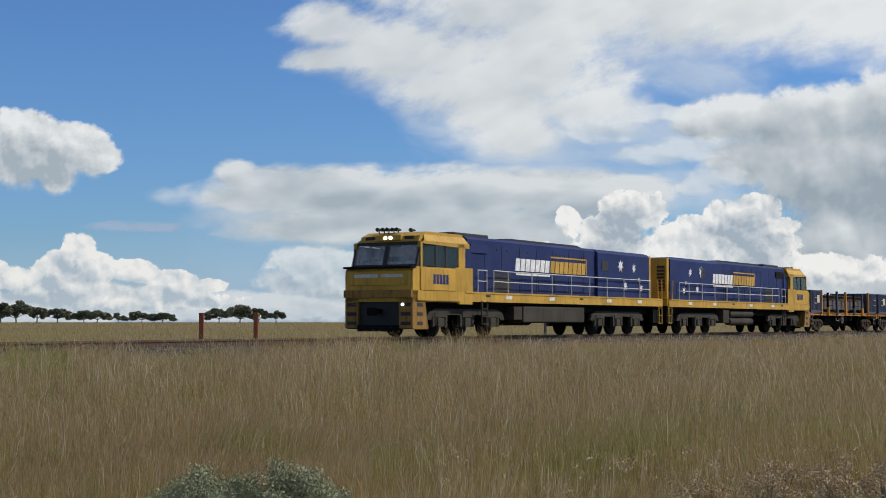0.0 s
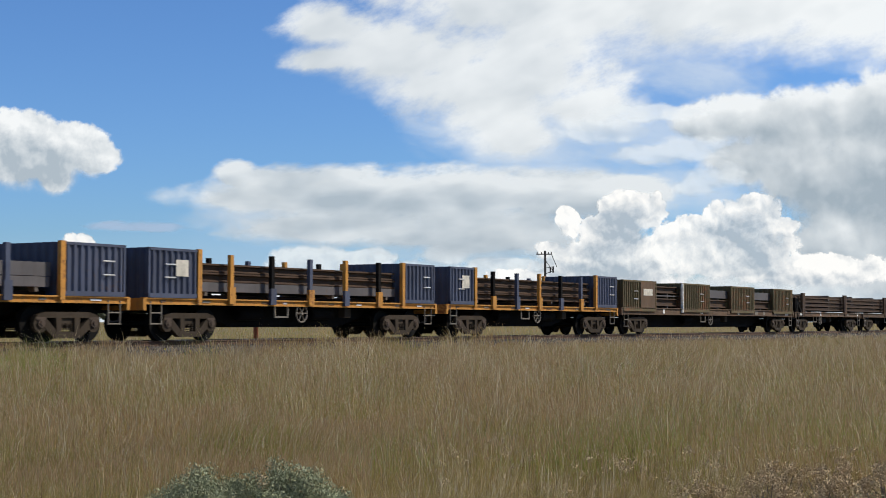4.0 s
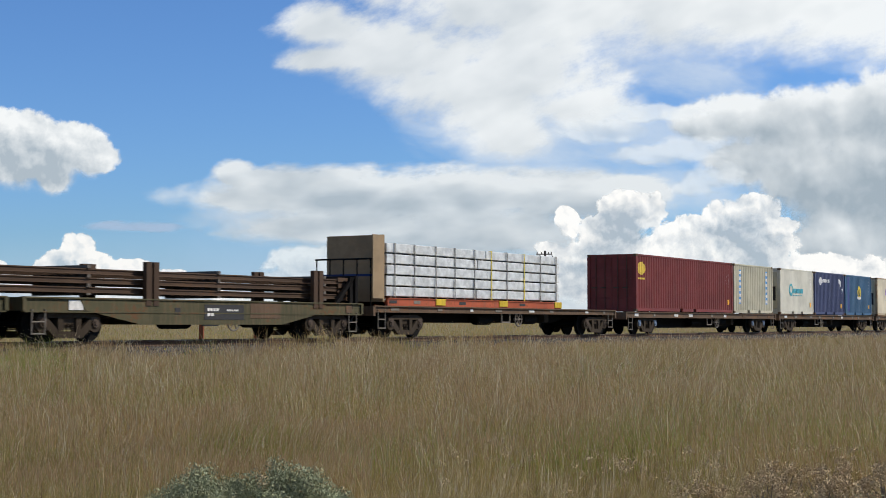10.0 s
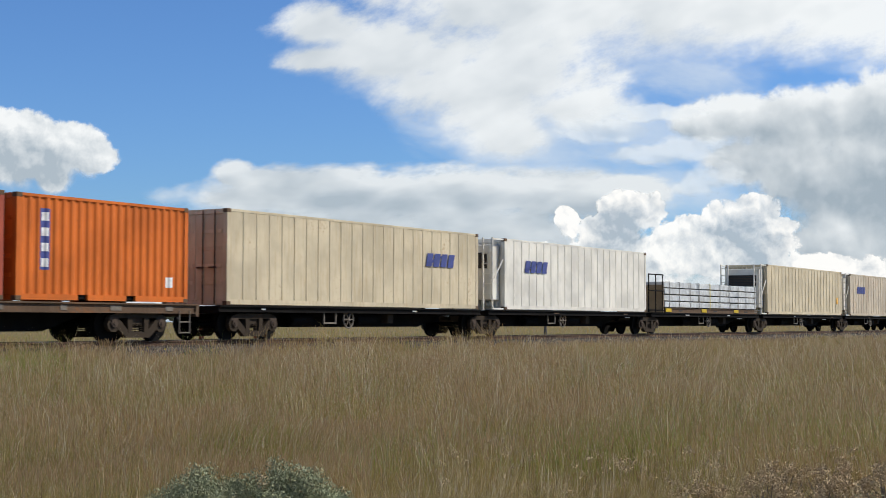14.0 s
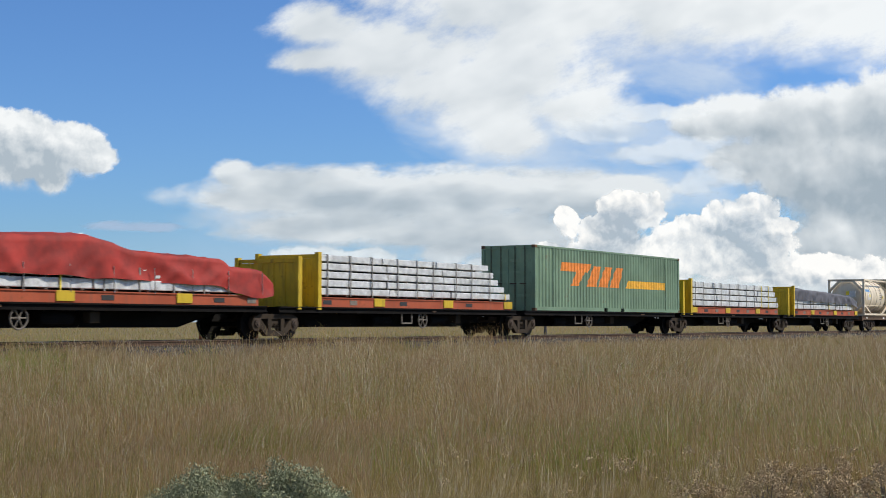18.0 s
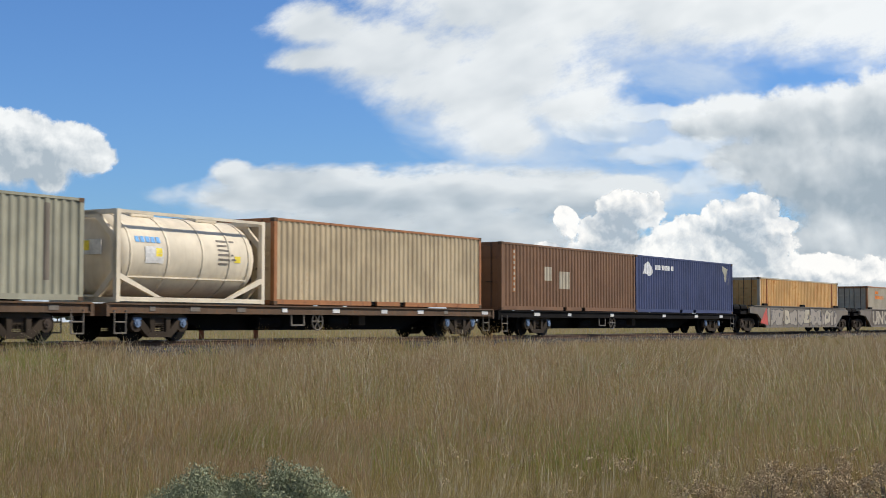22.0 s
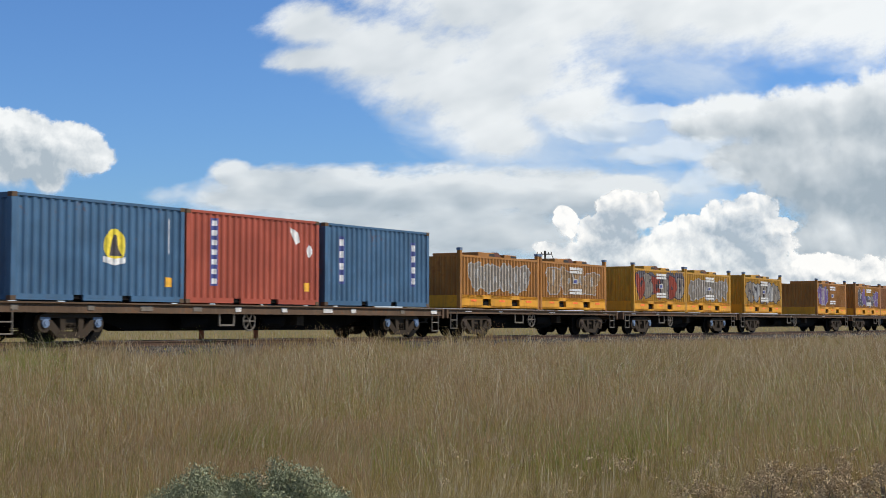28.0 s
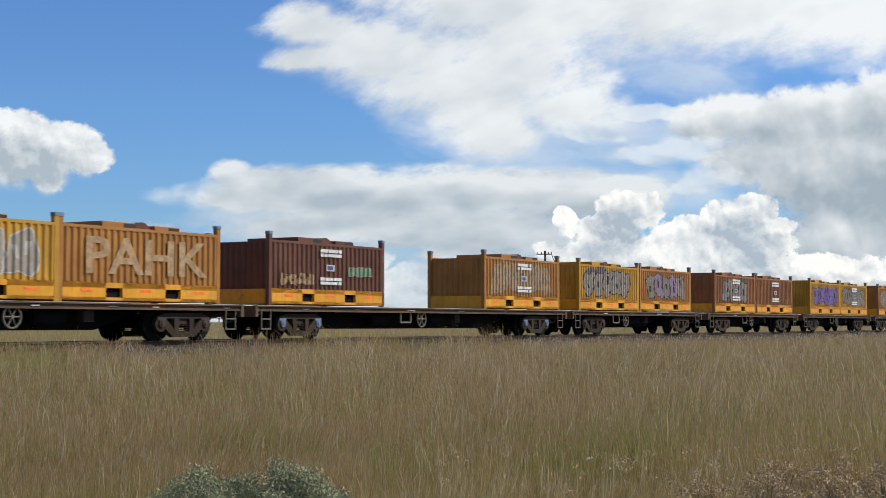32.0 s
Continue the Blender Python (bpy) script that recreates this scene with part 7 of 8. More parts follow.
ART2 = dict(mat="under", top=0.98, sill=0.16, belly=0.36, group="articulated platform wagons", marks=1, patch_cols=("deck_brown",), ends=False)
SPECS = [(436.0, 450.9, (437.4,)), (451.5, 466.1, (451.5,)), (466.8, 481.7, (466.8,)), (482.4, 496.9, (482.4,)), (497.5, 512.7, (497.5, 511.0))]
WS = []
for k, (a, b, bg_) in enumerate(SPECS):
    WS.append(flat_wagon("platform_wagon", a, b, bg_, ("dark articulated platform with red cradle and yellow bulkhead" if k != 2 else "dark articulated platform under a long green container"), **ART2))
for k, x in ((0, 438.2), (1, 453.45), (3, 483.75), (4, 499.4)):
    a = SPECS[k][0]
    end_frame(WS[k], x - a, 1.0, 2.62)
    if k in (1, 3, 4):
        end_frame(WS[k], x - a - 1.0, 1.0, 2.45)
    # added dark backing, stands for the shade behind the cradle
    part("load_bearer", made((x - a + 0.2, SPECS[k][1] - a - 0.5, -0.9, 0.9, 0.98, 1.29)), M["under"], WS[k])
    cradle(WS[k], x - a + 0.1, SPECS[k][1] - a - 0.4, 0.985, 1.3, "deck_red", k)
timber_load(438.5, 449.9, 1.3, 2, 0.31, "timber packs in white wrap under a red sheet", 3, 0.5, 2)
sheet(437.9, [(0, 2.70), (2.8, 2.58), (5.9, 2.72), (7.6, 2.36), (11.0, 2.31), (11.4, 2.06), (12.7, 2.08), (13.25, 1.72)], [(0, 1.98), (3, 1.68), (7.6, 1.60), (11.0, 1.50), (11.4, 1.34), (12.7, 1.20), (13.25, 1.30)], "tarp_red", "faded red tarpaulin pulled tight over stacked timber", 1)
bm = bmesh.new()
flap = [(-1.22, 2.72), (0.0, 2.84), (1.22, 2.72), (1.22, 2.02), (0.95, 2.12), (0.5, 2.36), (0.0, 2.42), (-0.55, 2.36), (-0.95, 2.12), (-1.22, 2.02)]
extrude_x(bm, flap, 1.86, 1.90)
part("end_flap", bm, M["tarp_red"], WS[0], "red end flap of the sheet")
timber_load(453.6, 465.7, 1.32, 5, 0.258, "stepped stack of wrapped timber packs", 4, 0.42, 3)
timber_load(483.95, 496.8, 1.32, 4, 0.30, "stack of wrapped timber packs with blue straps", 5, 0.25, 4)
timber_load(499.6, 511.6, 1.3, 2, 0.30, "low wrapped timber packs under a grey sheet", 6, 0.2, 4)
sheet(499.3, [(0, 2.50), (1.5, 2.52), (6.0, 2.40), (11.5, 2.24), (12.4, 2.1), (13.1, 1.9)], [(0, 1.85), (6, 1.78), (11.5, 1.72), (13.1, 1.5)], "tarp_grey", "slate-grey tarpaulin pulled over timber", 2)


def toll_mark(c, x, z, w_, h, small=False):
    """Orange slanted wordmark and amber bar as plain shapes."""
    s = 0.16 * h / 0.8
    a = w_ * 0.52
    polys = [[(x, z + h * 0.62), (x + a * 0.45, z + h * 0.62), (x + a * 0.48 + s, z + h), (x + 0.1, z + h)],
             [(x + a * 0.16, z), (x + a * 0.28, z), (x + a * 0.36 + s, z + h * 0.62), (x + a * 0.22 + s, z + h * 0.62)]]
    for k in range(3):
        b = x + a * (0.42 + 0.2 * k)
        polys.append([(b, z), (b + a * 0.17, z), (b + a * 0.22 + s, z + h * 0.92), (b + a * 0.09 + s, z + h * 0.92)])
    plate(c, polys, "logo_orange", name="wordmark", label="orange slanted wordmark shapes")
    plate(c, [[(x + w_ * 0.58, z), (x + w_, z), (x + w_, z + h * 0.36), (x + w_ * 0.61, z + h * 0.36)]], "logo_amber", name="wordmark_bar", label="amber bar")


c = container(467.62, 14.62, 2.6, "c_green", "pale green corrugated forty-eight-foot container with orange wordmark", z=0.98, rail="c_green")
toll_mark(c, 2.25, 1.05, 10.8, 0.95)
part("seam_post", made((1.55, 1.67, -SIDE - 0.004, -SIDE + 0.03, 0.1, 2.55), (12.95, 13.07, -SIDE - 0.004, -SIDE + 0.03, 0.1, 2.55)), M["c_green"], c)


# ---- tank containers and boxes ----
def tank_container(u, label):
    c = on_train("tank_container", u, label, "tank container", "freight containers", 1.03)
    L, H, W = 6.06, 2.42, 1.22
    mat = M["tank_cream"]
    for x in (0.0, L - 0.14):
        for s in (-1, 1):
            y0, y1 = sorted((s * W, s * (W - 0.13)))
            part("frame_post", made((x, x + 0.14, y0, y1, 0, H)), mat, c, "cream frame post")
        for z in (0.0, H - 0.13):
            part("frame_beam", made((x, x + 0.13, -W + 0.13, W - 0.13, z, z + 0.13)), mat, c)
    for s in (-1, 1):
        y0, y1 = sorted((s * W, s * (W - 0.09)))
        for z, e in ((0.02, 0.12), (H - 0.09, 0.08)):
            part("frame_rail", made((0.14, L - 0.14, y0, y1, z, z + e)), mat, c)
        bm = bmesh.new()
        prism(bm, [(0.14, 0.75), (0.14, 0.6), (1.5, 0.12), (1.75, 0.12)], y0, y1)
        prism(bm, [(L - 0.14, 0.75), (L - 0.14, 0.6), (L - 1.5, 0.12), (L - 1.75, 0.12)], y0, y1)
        part("brace", bm, mat, c)
    bm = bmesh.new()
    n, R, zc = 32, 1.13, 1.27
    prof = [(0.05, 0.25), (0.10, 0.62), (0.20, 0.92), (0.36, 1.08), (0.55, R), (L - 0.55, R), (L - 0.36, 1.08), (L - 0.20, 0.92), (L - 0.10, 0.62), (L - 0.05, 0.25)]
    rings = [[bm.verts.new((x, r_ * math.cos(2 * math.pi * k / n), zc + r_ * math.sin(2 * math.pi * k / n))) for k in range(n)] for x, r_ in prof]
    for a, b in zip(rings, rings[1:]):
        for k in range(n):
            bm.faces.new((a[k], b[k], b[(k + 1) % n], a[(k + 1) % n]))
    bm.faces.new(rings[0])
    bm.faces.new(rings[-1][::-1])
    bmesh.ops.recalc_face_normals(bm, faces=bm.faces)
    tank = smooth(part("tank", bm, mat, c, "cream cylindrical tank"))
    for x in (0.62, 2.05, 3.45, 4.6, L - 0.62):
        bm = bmesh.new()
        rod(bm, (x - 0.035, 0, zc), (x + 0.035, 0, zc), R + 0.022, 32)
        part("tank_band", bm, mat, tank)
    # eight-sided ring that ties the tank's end to the frame
    for x in (0.0, L - 0.10):
        bm = bmesh.new()
        for k in range(8):
            a0, a1 = math.pi * (k + 0.5) / 4, math.pi * (k + 1.5) / 4
            p = [(math.cos(a) * q, 1.21 + math.sin(a) * q) for a, q in ((a0, 1.27), (a1, 1.27), (a1, 1.10), (a0, 1.10))]
            extrude_x(bm, p, x, x + 0.10)
        part("end_ring", bm, mat, c, "eight-sided cream end ring")
    for x in (1.3, 3.9):
        part("spill_box", made((x, x + 0.9, -0.45, 0.45, H - 0.10, H + 0.02), bev=0.03), mat, c)
    for s in (-1, 1):
        part("lower_cladding_rail", made((0.6, L - 0.6, s * 0.98 - 0.02, s * 0.98 + 0.02, 0.66, 0.70)), mat, tank)

    def on_tank(name, x0, x1, z0, z1, material, label=""):
        """A thin label that follows the tank's curve on its near side."""
        bm = bmesh.new()
        k = 5
        rows = []
        for q in range(k + 1):
            z = z0 + (z1 - z0) * q / k
            y = -math.sqrt(max(0.0, (R + 0.005) ** 2 - (z - zc) ** 2))
            rows.append([bm.verts.new((x, y - d, z)) for d in (0.006, 0.0) for x in (x0, x1)])
        fs = []
        for a, b in zip(rows, rows[1:]):
            fs += [bm.faces.new((a[0], a[1], b[1], b[0])), bm.faces.new((a[3], a[2], b[2], b[3])), bm.faces.new((a[2], a[0], b[0], b[2])), bm.faces.new((a[1], a[3], b[3], b[1]))]
        fs += [bm.faces.new((rows[0][0], rows[0][2], rows[0][3], rows[0][1])), bm.faces.new((rows[-1][0], rows[-1][1], rows[-1][3], rows[-1][2]))]
        bmesh.ops.recalc_face_normals(bm, faces=fs)
        part(name, bm, M[material], tank, label)

    for q in range(5):
        on_tank("wordmark", 0.82 + 0.2 * q, 0.97 + 0.2 * q, 1.60, 1.76, "logo_sky", "pale blue blocks of a wordmark")
    on_tank("warning_label", 1.15, 1.85, 1.05, 1.50, "white", "white and grey label plate")
    on_tank("hazard_label", 1.55, 1.80, 1.22, 1.46, "logo_yellow", "yellow hazard label")
    on_tank("hazard_label", 4.80, 5.05, 1.18, 1.36, "logo_yellow", "yellow hazard label")
    for q in range(6):
        on_tank("code_bar", 4.1, 4.5 + 0.12 * ((q * 3) % 4), 1.10 + 0.13 * q, 1.15 + 0.13 * q, "fitting", "lines of small print shown as bars")
    part("end_label", made((0.03, 0.052, -0.62, 0.0, 1.25, 1.65)), M["white"], tank, "white hazard label on the tank's end")
    part("end_label", made((0.02, 0.05, -0.2, 0.02, 1.36, 1.62)), M["logo_yellow"], tank, "yellow hazard label on the tank's end")
    return c


flat_wagon("container_wagon", 513.5, 533.35, (515.9, 531.1), "brown container wagon with a tank and a long box", group="container wagons", marks=9, patch_cols=("white", "fitting", "deck_brown"))
tank_container(514.1, "cream tank container in an open steel frame")
c = container(520.85, 12.19, 2.59, "c_sage", "grey-green corrugated forty-foot container", rail="c_sage")
emblem_seal(c, 6.9, 1.55, 0.42)
plate(c, [rect(0.75, 0.95, 0.5, 2.4), rect(10.9, 11.1, 0.5, 2.4)], "well_grey", name="faded_strip", label="faded grey strip")
flat_wagon("container_wagon", 533.9, 553.75, (536.0, 551.6), "brown container wagon with a tank and beige box", group="container wagons", marks=9, cap="cap_blue", patch_cols=("white", "fitting"))
tank_container(534.2, "cream tank container with yellow warning triangle")
c = container(540.7, 12.19, 2.59, "c_beige", "dusty beige corrugated forty-foot container with rusty rails", rail="c_rail_rust")
flat_wagon("container_wagon", 554.2, 579.3, (557.6, 576.3), "long dark container wagon with blue axle caps", mat="under", cap="cap_blue", group="container wagons", marks=6, patch_cols=("white",), top=0.97)
c = container(554.42, 12.19, 2.59, "c_brown", "dull brown corrugated forty-foot container", z=0.985)
upright_sign(c, 0.9, 0.7, 2.35, 0.25, "c_rail_rust", "c_stone", 8)
plate(c, [rect(3.5, 4.15, 1.2, 1.75), rect(4.8, 5.7, 0.9, 1.6)], "c_stone", name="patch", label="paler patch")
c = container(566.72, 12.19, 2.59, "c_navy", "dark violet-blue forty-foot container with white emblem", z=0.985)
plate(c, [blob(1.35, 2.0, 0.55, 0.30, random.Random(4), 13, 0.35)], "mark_white", name="emblem", label="white irregular emblem")
plate(c, bars(2.2, 1.98, 2.2, 0.22, 6), "mark_white", name="wordmark", label="white blocks")
plate(c, [[(10.7, 2.45), (11.5, 2.3), (11.4, 1.9), (11.2, 1.6)], [(11.6, 1.95), (11.68, 1.95), (11.68, 1.45), (11.6, 1.45)]], "c_cream", name="hazard_label")


# ---- well wagons ----
def well_wagon(u0, u1, cut, label, group="well wagons"):
    """A low-floor well wagon with deep plate sides that step up over the bogies."""
    L = u1 - u0
    w = on_train("well_wagon", u0, label, "wagon", group)
    b0, b1 = 1.5, L - 1.5
    for s in (-1, 1):
        y0, y1 = sorted((s * 1.40, s * 1.28))
        bm = bmesh.new()
        prism(bm, [(1.0, 1.05), (1.0, 1.30), (1.6, 1.42), (L - 1.6, 1.42), (L - 1.0, 1.30), (L - 1.0, 1.05), (L - 2.2, 1.0), (L - 3.6, 0.30), (3.6, 0.30), (2.2, 1.0)], y0, y1)
        part("well_side", bm, M["well_grey"], w, "deep grey plate side")
        part("top_flange", made((1.6, L - 1.6, s * 1.34 - 0.11, s * 1.34 + 0.11, 1.42, 1.46), (3.4, L - 3.4, s * 1.34 - 0.10, s * 1.34 + 0.10, 0.26, 0.30)), M["well_grey"], w)
        for k in range(6):
            x = 4.2 + (L - 8.4) * k / 5
            part("side_rib", made((x - 0.05, x + 0.05, s * 1.41 - 0.02, s * 1.41 + 0.02, 0.32, 1.40)), M["well_grey"], w)
        for x in (3.5, L / 2, L - 3.5):
            part("lift_lug", made((x - 0.3, x + 0.3, s * 1.34 - 0.08, s * 1.34 + 0.08, 1.46, 1.58), bev=0.02), M["under"], w)
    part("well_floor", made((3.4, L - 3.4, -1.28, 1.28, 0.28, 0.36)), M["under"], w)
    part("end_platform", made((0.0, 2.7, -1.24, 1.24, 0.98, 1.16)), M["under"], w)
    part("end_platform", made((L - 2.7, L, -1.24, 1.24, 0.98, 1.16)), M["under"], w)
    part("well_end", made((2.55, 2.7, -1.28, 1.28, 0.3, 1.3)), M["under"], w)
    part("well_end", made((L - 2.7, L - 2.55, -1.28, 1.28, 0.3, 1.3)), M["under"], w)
    bogie(w, b0)
    bogie(w, b1)
    part("coupler", KNUCKLE, None, w, at=pose(0.05, 0, 0))
    part("coupler", KNUCKLE, None, w, at=pose(L - 0.05, 0, 0, 0, 0, 180))
    for k in range(2):
        bm = bmesh.new()
        rod(bm, (0.3 + 1.1 * k, -0.6, 1.34), (1.2 + 1.1 * k, -0.6, 1.34), 0.17, 12)
        part("air_reservoir", bm, M["under"], w)
    return w


WY = -1.404
w = well_wagon(580.0, 600.1, 0, "grey well wagon covered in pale graffiti")
plate(w, [[(2.6, 0.5), (3.6, 1.35), (3.9, 0.4)]], "graf_red", WY, "graffiti_patch", "red sprayed corner")
graffiti(w, 3.8, 16.6, 0.36, 1.38, ("graf_grey", "graf_grey", "c_stone"), "graf_dark", 10, WY, 11)
c = container(583.05, 14.5, 2.62, "c_rusty", "cream corrugated container streaked with orange rust", z=0.40, rail="c_stone")
part("seam_post", made((1.15, 1.29, -SIDE - 0.004, -SIDE + 0.03, 0.1, 2.55), (13.2, 13.34, -SIDE - 0.004, -SIDE + 0.03, 0.1, 2.55)), M["c_rail_rust"], c)
w = well_wagon(600.95, 622.15, 0, "grey well wagon with large block graffiti")
plate(w, [[(3.2, 0.62), (3.7, 1.40), (10.6, 1.40), (10.7, 0.34), (3.9, 0.34)]], "graf_umber", WY, "graffiti_patch", "brown sprayed background")
lettering(w, "UNOIT!", 3.83, 0.37, 1.0, 6.35, "graf_dark", WY - 0.004, "graffiti_outline", "dark sprayed outline", 0.075)
lettering(w, "UNOIT!", 3.9, 0.42, 0.92, 6.2, "graf_cream", WY - 0.007, "graffiti_letters", "cream sprayed block letters", 0.045)
plate(w, [[(10.6, 0.34), (10.4, 1.40), (18.2, 1.40), (17.4, 0.34)]], "c_brown", WY, "graffiti_patch", "brown sprayed patch")
graffiti(w, 10.9, 17.4, 0.4, 1.36, ("graf_grey", "c_stone"), "graf_dark", 7, WY - 0.002, 12)
c = container(604.35, 14.5, 2.6, "c_stone", "cream corrugated container with rusty top rail", z=0.40, rail="c_rail_rust")
plate(c, bars(1.9, 1.75, 2.2, 0.22, 7) + bars(1.9, 2.1, 1.0, 0.18, 3), "logo_orange", name="wordmark", label="orange blocks of a wordmark")
w = well_wagon(622.9, 643.2, 0, "plain grey well wagon with small graffiti tags")
graffiti(w, 2.0, 4.4, 1.15, 1.4, "graf_white", "graf_dark", 5, WY, 13)
graffiti(w, 13.3, 15.8, 0.5, 1.1, "graf_grey", "well_grey", 4, WY, 14)
c = container(625.72, 14.35, 2.6, "c_green", "pale green corrugated container with amber wordmark", z=0.40)
toll_mark(c, 1.9, 1.35, 11.0, 0.8)
w = well_wagon(643.95, 664.35, 0, "grey well wagon with mauve and orange graffiti")
plate(w, [rect(4.0, 17.5, 0.33, 1.41)], "graf_orange", WY, "graffiti_patch", "orange sprayed background")
plate(w, [blob(5 + 2.1 * k, 0.85, 0.8, 0.45, random.Random(k), 9, 0.4) for k in range(6)], "graf_green", WY - 0.002, "graffiti_patch", "green sprayed patches")
graffiti(w, 4.2, 17.2, 0.36, 1.39, "graf_mauve", "graf_dark", 8, WY - 0.004, 15)
c = container(646.95, 14.35, 2.6, "c_brick", "brick-red corrugated container with a gold diamond emblem", z=0.40)
pts = [(7.0, 1.75), (7.9, 2.05), (8.2, 2.45), (8.6, 2.1), (9.6, 2.12), (9.6, 1.75), (10.4, 1.5), (9.6, 1.25), (9.6, 0.95), (8.6, 0.95), (8.2, 0.7), (7.8, 0.95), (7.0, 1.1)]
plate(c, [pts], "graf_dark", name="emblem_edge", label="dark edge of the emblem")
plate(c, [[(8.4 + (x - 8.4) * 0.93, 1.5 + (z - 1.5) * 0.92) for x, z in pts]], "logo_gold", -SIDE - 0.008, "emblem", "gold diamond emblem")
plate(c, bars(7.3, 1.3, 2.3, 0.42, 5), "graf_dark", -SIDE - 0.012, "wordmark", "dark blocks of a wordmark")

# ---- three boxes before the coil wagons ----
flat_wagon("container_wagon", 664.9, 685.0, (667.6, 682.6), "brown container wagon with pale blue axle caps", cap="cap_blue", group="container wagons", marks=10, patch_cols=("white", "fitting", "white"))
c = container(665.5, 6.06, 2.59, "c_blue", "mid-blue corrugated container with yellow emblem", doors=False)
emblem_seal(c, 3.45, 1.45, 0.38)
small_marks(c, 6.06, 2.59, 1)
c = container(671.65, 6.06, 2.59, "c_brick", "brick-red corrugated container with upright navy strip")
upright_sign(c, 1.0, 0.5, 2.4, 0.34, "logo_navy", "mark_white", 7)
plate(c, [[(4.6, 2.35), (5.05, 2.2), (5.1, 1.9), (4.9, 1.8)], [(5.42, 1.65), (5.6, 1.85), (5.78, 1.65), (5.6, 1.45)]], "mark_white", name="hazard_label")
small_marks(c, 6.06, 2.59, 0)
c = container(678.03, 6.06, 2.59, "c_blue", "mid-blue container with two navy strips")
upright_sign(c, 0.75, 0.7, 2.2, 0.3, "logo_navy", "mark_white", 4)
upright_sign(c, 4.95, 0.7, 2.2, 0.3, "logo_navy", "mark_white", 4)


# ---- coil boxes ----
def coil_box(u, mat, label, seed, graf=None, notice=True):
    """Half-height ribbed box for steel coils: yellow base with fork pockets, corner posts, covers on top."""
    c = on_train("coil_box", u, label, "container", "coil boxes", 1.02)
    L, W = 6.05, 1.24
    r = random.Random(seed)
    for s in (-1, 1):
        y0, y1 = sorted((s * W, s * (W - 0.1)))
        bm = bmesh.new()
        xs_ = [0.12, 1.62, 2.22, 3.83, 4.43, L - 0.12]
        for a, b in zip(xs_[::2], xs_[1::2]):
            box(bm, a, b, y0, y1, 0.04, 0.50)
        box(bm, 0.12, L - 0.12, y0, y1, 0.36, 0.50)
        box(bm, 0.12, L - 0.12, y0, y1, 0.04, 0.12)
        part("base_frame", bm, M["k_sill"], c, "yellow base frame with fork pockets")
        for k, x in enumerate((0.75, 2.85, 4.95)):
            part("reflector", made((x, x + 0.42, s * (W + 0.004) - 0.003, s * (W + 0.004) + 0.003, 0.26, 0.33)), M["orange_mark"], c)
        bm = bmesh.new()
        corrugated(bm, 0.12, L - 0.12, 0.50, 1.88, s * (W - 0.035), s, 0.235, 0.045)
        CORRUGATED[c.name] = (0.12, L - 0.12, -(W - 0.035), -0.045, 0.235)
        part("side_wall", bm, M[mat], c)
        part("top_rail", made((0.12, L - 0.12, y0, y1, 1.86, 1.94)), M[mat], c)
    for x in (0.0, L):
        bm = bmesh.new()
        rotated_wall(bm, -W + 0.1, W - 0.1, 0.1, 1.9, x + (0.05 if x == 0 else -0.05), 1 if x == 0 else -1, 0.24, 0.05)
        part("end_wall", bm, M[mat], c)
        for s in (-1, 1):
            y0, y1 = sorted((s * W, s * (W - 0.14)))
            p = part("corner_post", made((x - (0.0 if x == 0 else 0.14), x + (0.14 if x == 0 else 0.0), y0, y1, 0.0, 2.16)), M[mat], c)
            part("post_cap", made((x - (0.012 if x == 0 else 0.152), x + (0.152 if x == 0 else 0.012), y0 - 0.012, y1 + 0.012, 2.10, 2.19)), M["cap_blue"], p)
    for x0, x1 in ((0.0, 0.09), (L - 0.09, L)):
        part("base_frame", made((x0, x1, -W + 0.15, W - 0.15, 0.04, 0.48)), M["k_sill"], c, "yellow end of the base frame")
    part("floor", made((0.1, L - 0.1, -W + 0.1, W - 0.1, 0.1, 0.3)), M["under"], c)
    part("coil_cradle", made((0.3, L - 0.3, -W + 0.12, W - 0.12, 1.2, 1.72)), M["k_dark"], c)
    for a, b, h in ((1.7, 2.9, 2.10), (3.65, 4.6, 2.07)):
        cover = part("coil_cover", made((a, b, -1.0, 1.0, 1.72, h), bev=0.02), M[mat], c, "box-shaped steel coil cover")
        # solid black panel over the closed cover, drawn as a shaded opening
        part("cover_mouth", made((b - 0.42, b + 0.006, -1.008, 1.008, 1.86, h - 0.03)), M["black"], cover, "black panel for the shade in the cover's mouth")
    bm = bmesh.new()
    rod(bm, (3.25, -0.9, 1.75), (3.25, 0.9, 1.75), 0.40, 18)
    part("steel_coil", bm, M["k_dark"], c, "dark wound steel coil")
    if notice:
        for z, h, m_ in ((1.52, 0.24, "white"), (1.08, 0.2, "graf_white"), (0.66, 0.22, "white")):
            a, wide = (2.5, 1.15) if h > 0.21 else (2.8, 0.45)
            rows = ((z, z + h),) if h < 0.21 else ((z, z + h * 0.42), (z + h * 0.56, z + h))
            for z0, z1 in rows:
                cuts = [0.0] + sorted(r.uniform(0.15, 0.9) for _ in range(2)) + [1.0] if h > 0.21 else [0.0, 1.0]
                for k0, k1 in zip(cuts, cuts[1:]):
                    if k1 - k0 > 0.08:
                        part("notice", made((a + wide * k0, a + wide * (k1 - 0.03), -W - 0.030, -W - 0.022, z0, z1)), M[m_], c, "white painted notice shown as bars")
        part("blue_badge", made((2.86, 3.14, -W - 0.036, -W - 0.031, 1.12, 1.24)), M["logo_navy"], c)
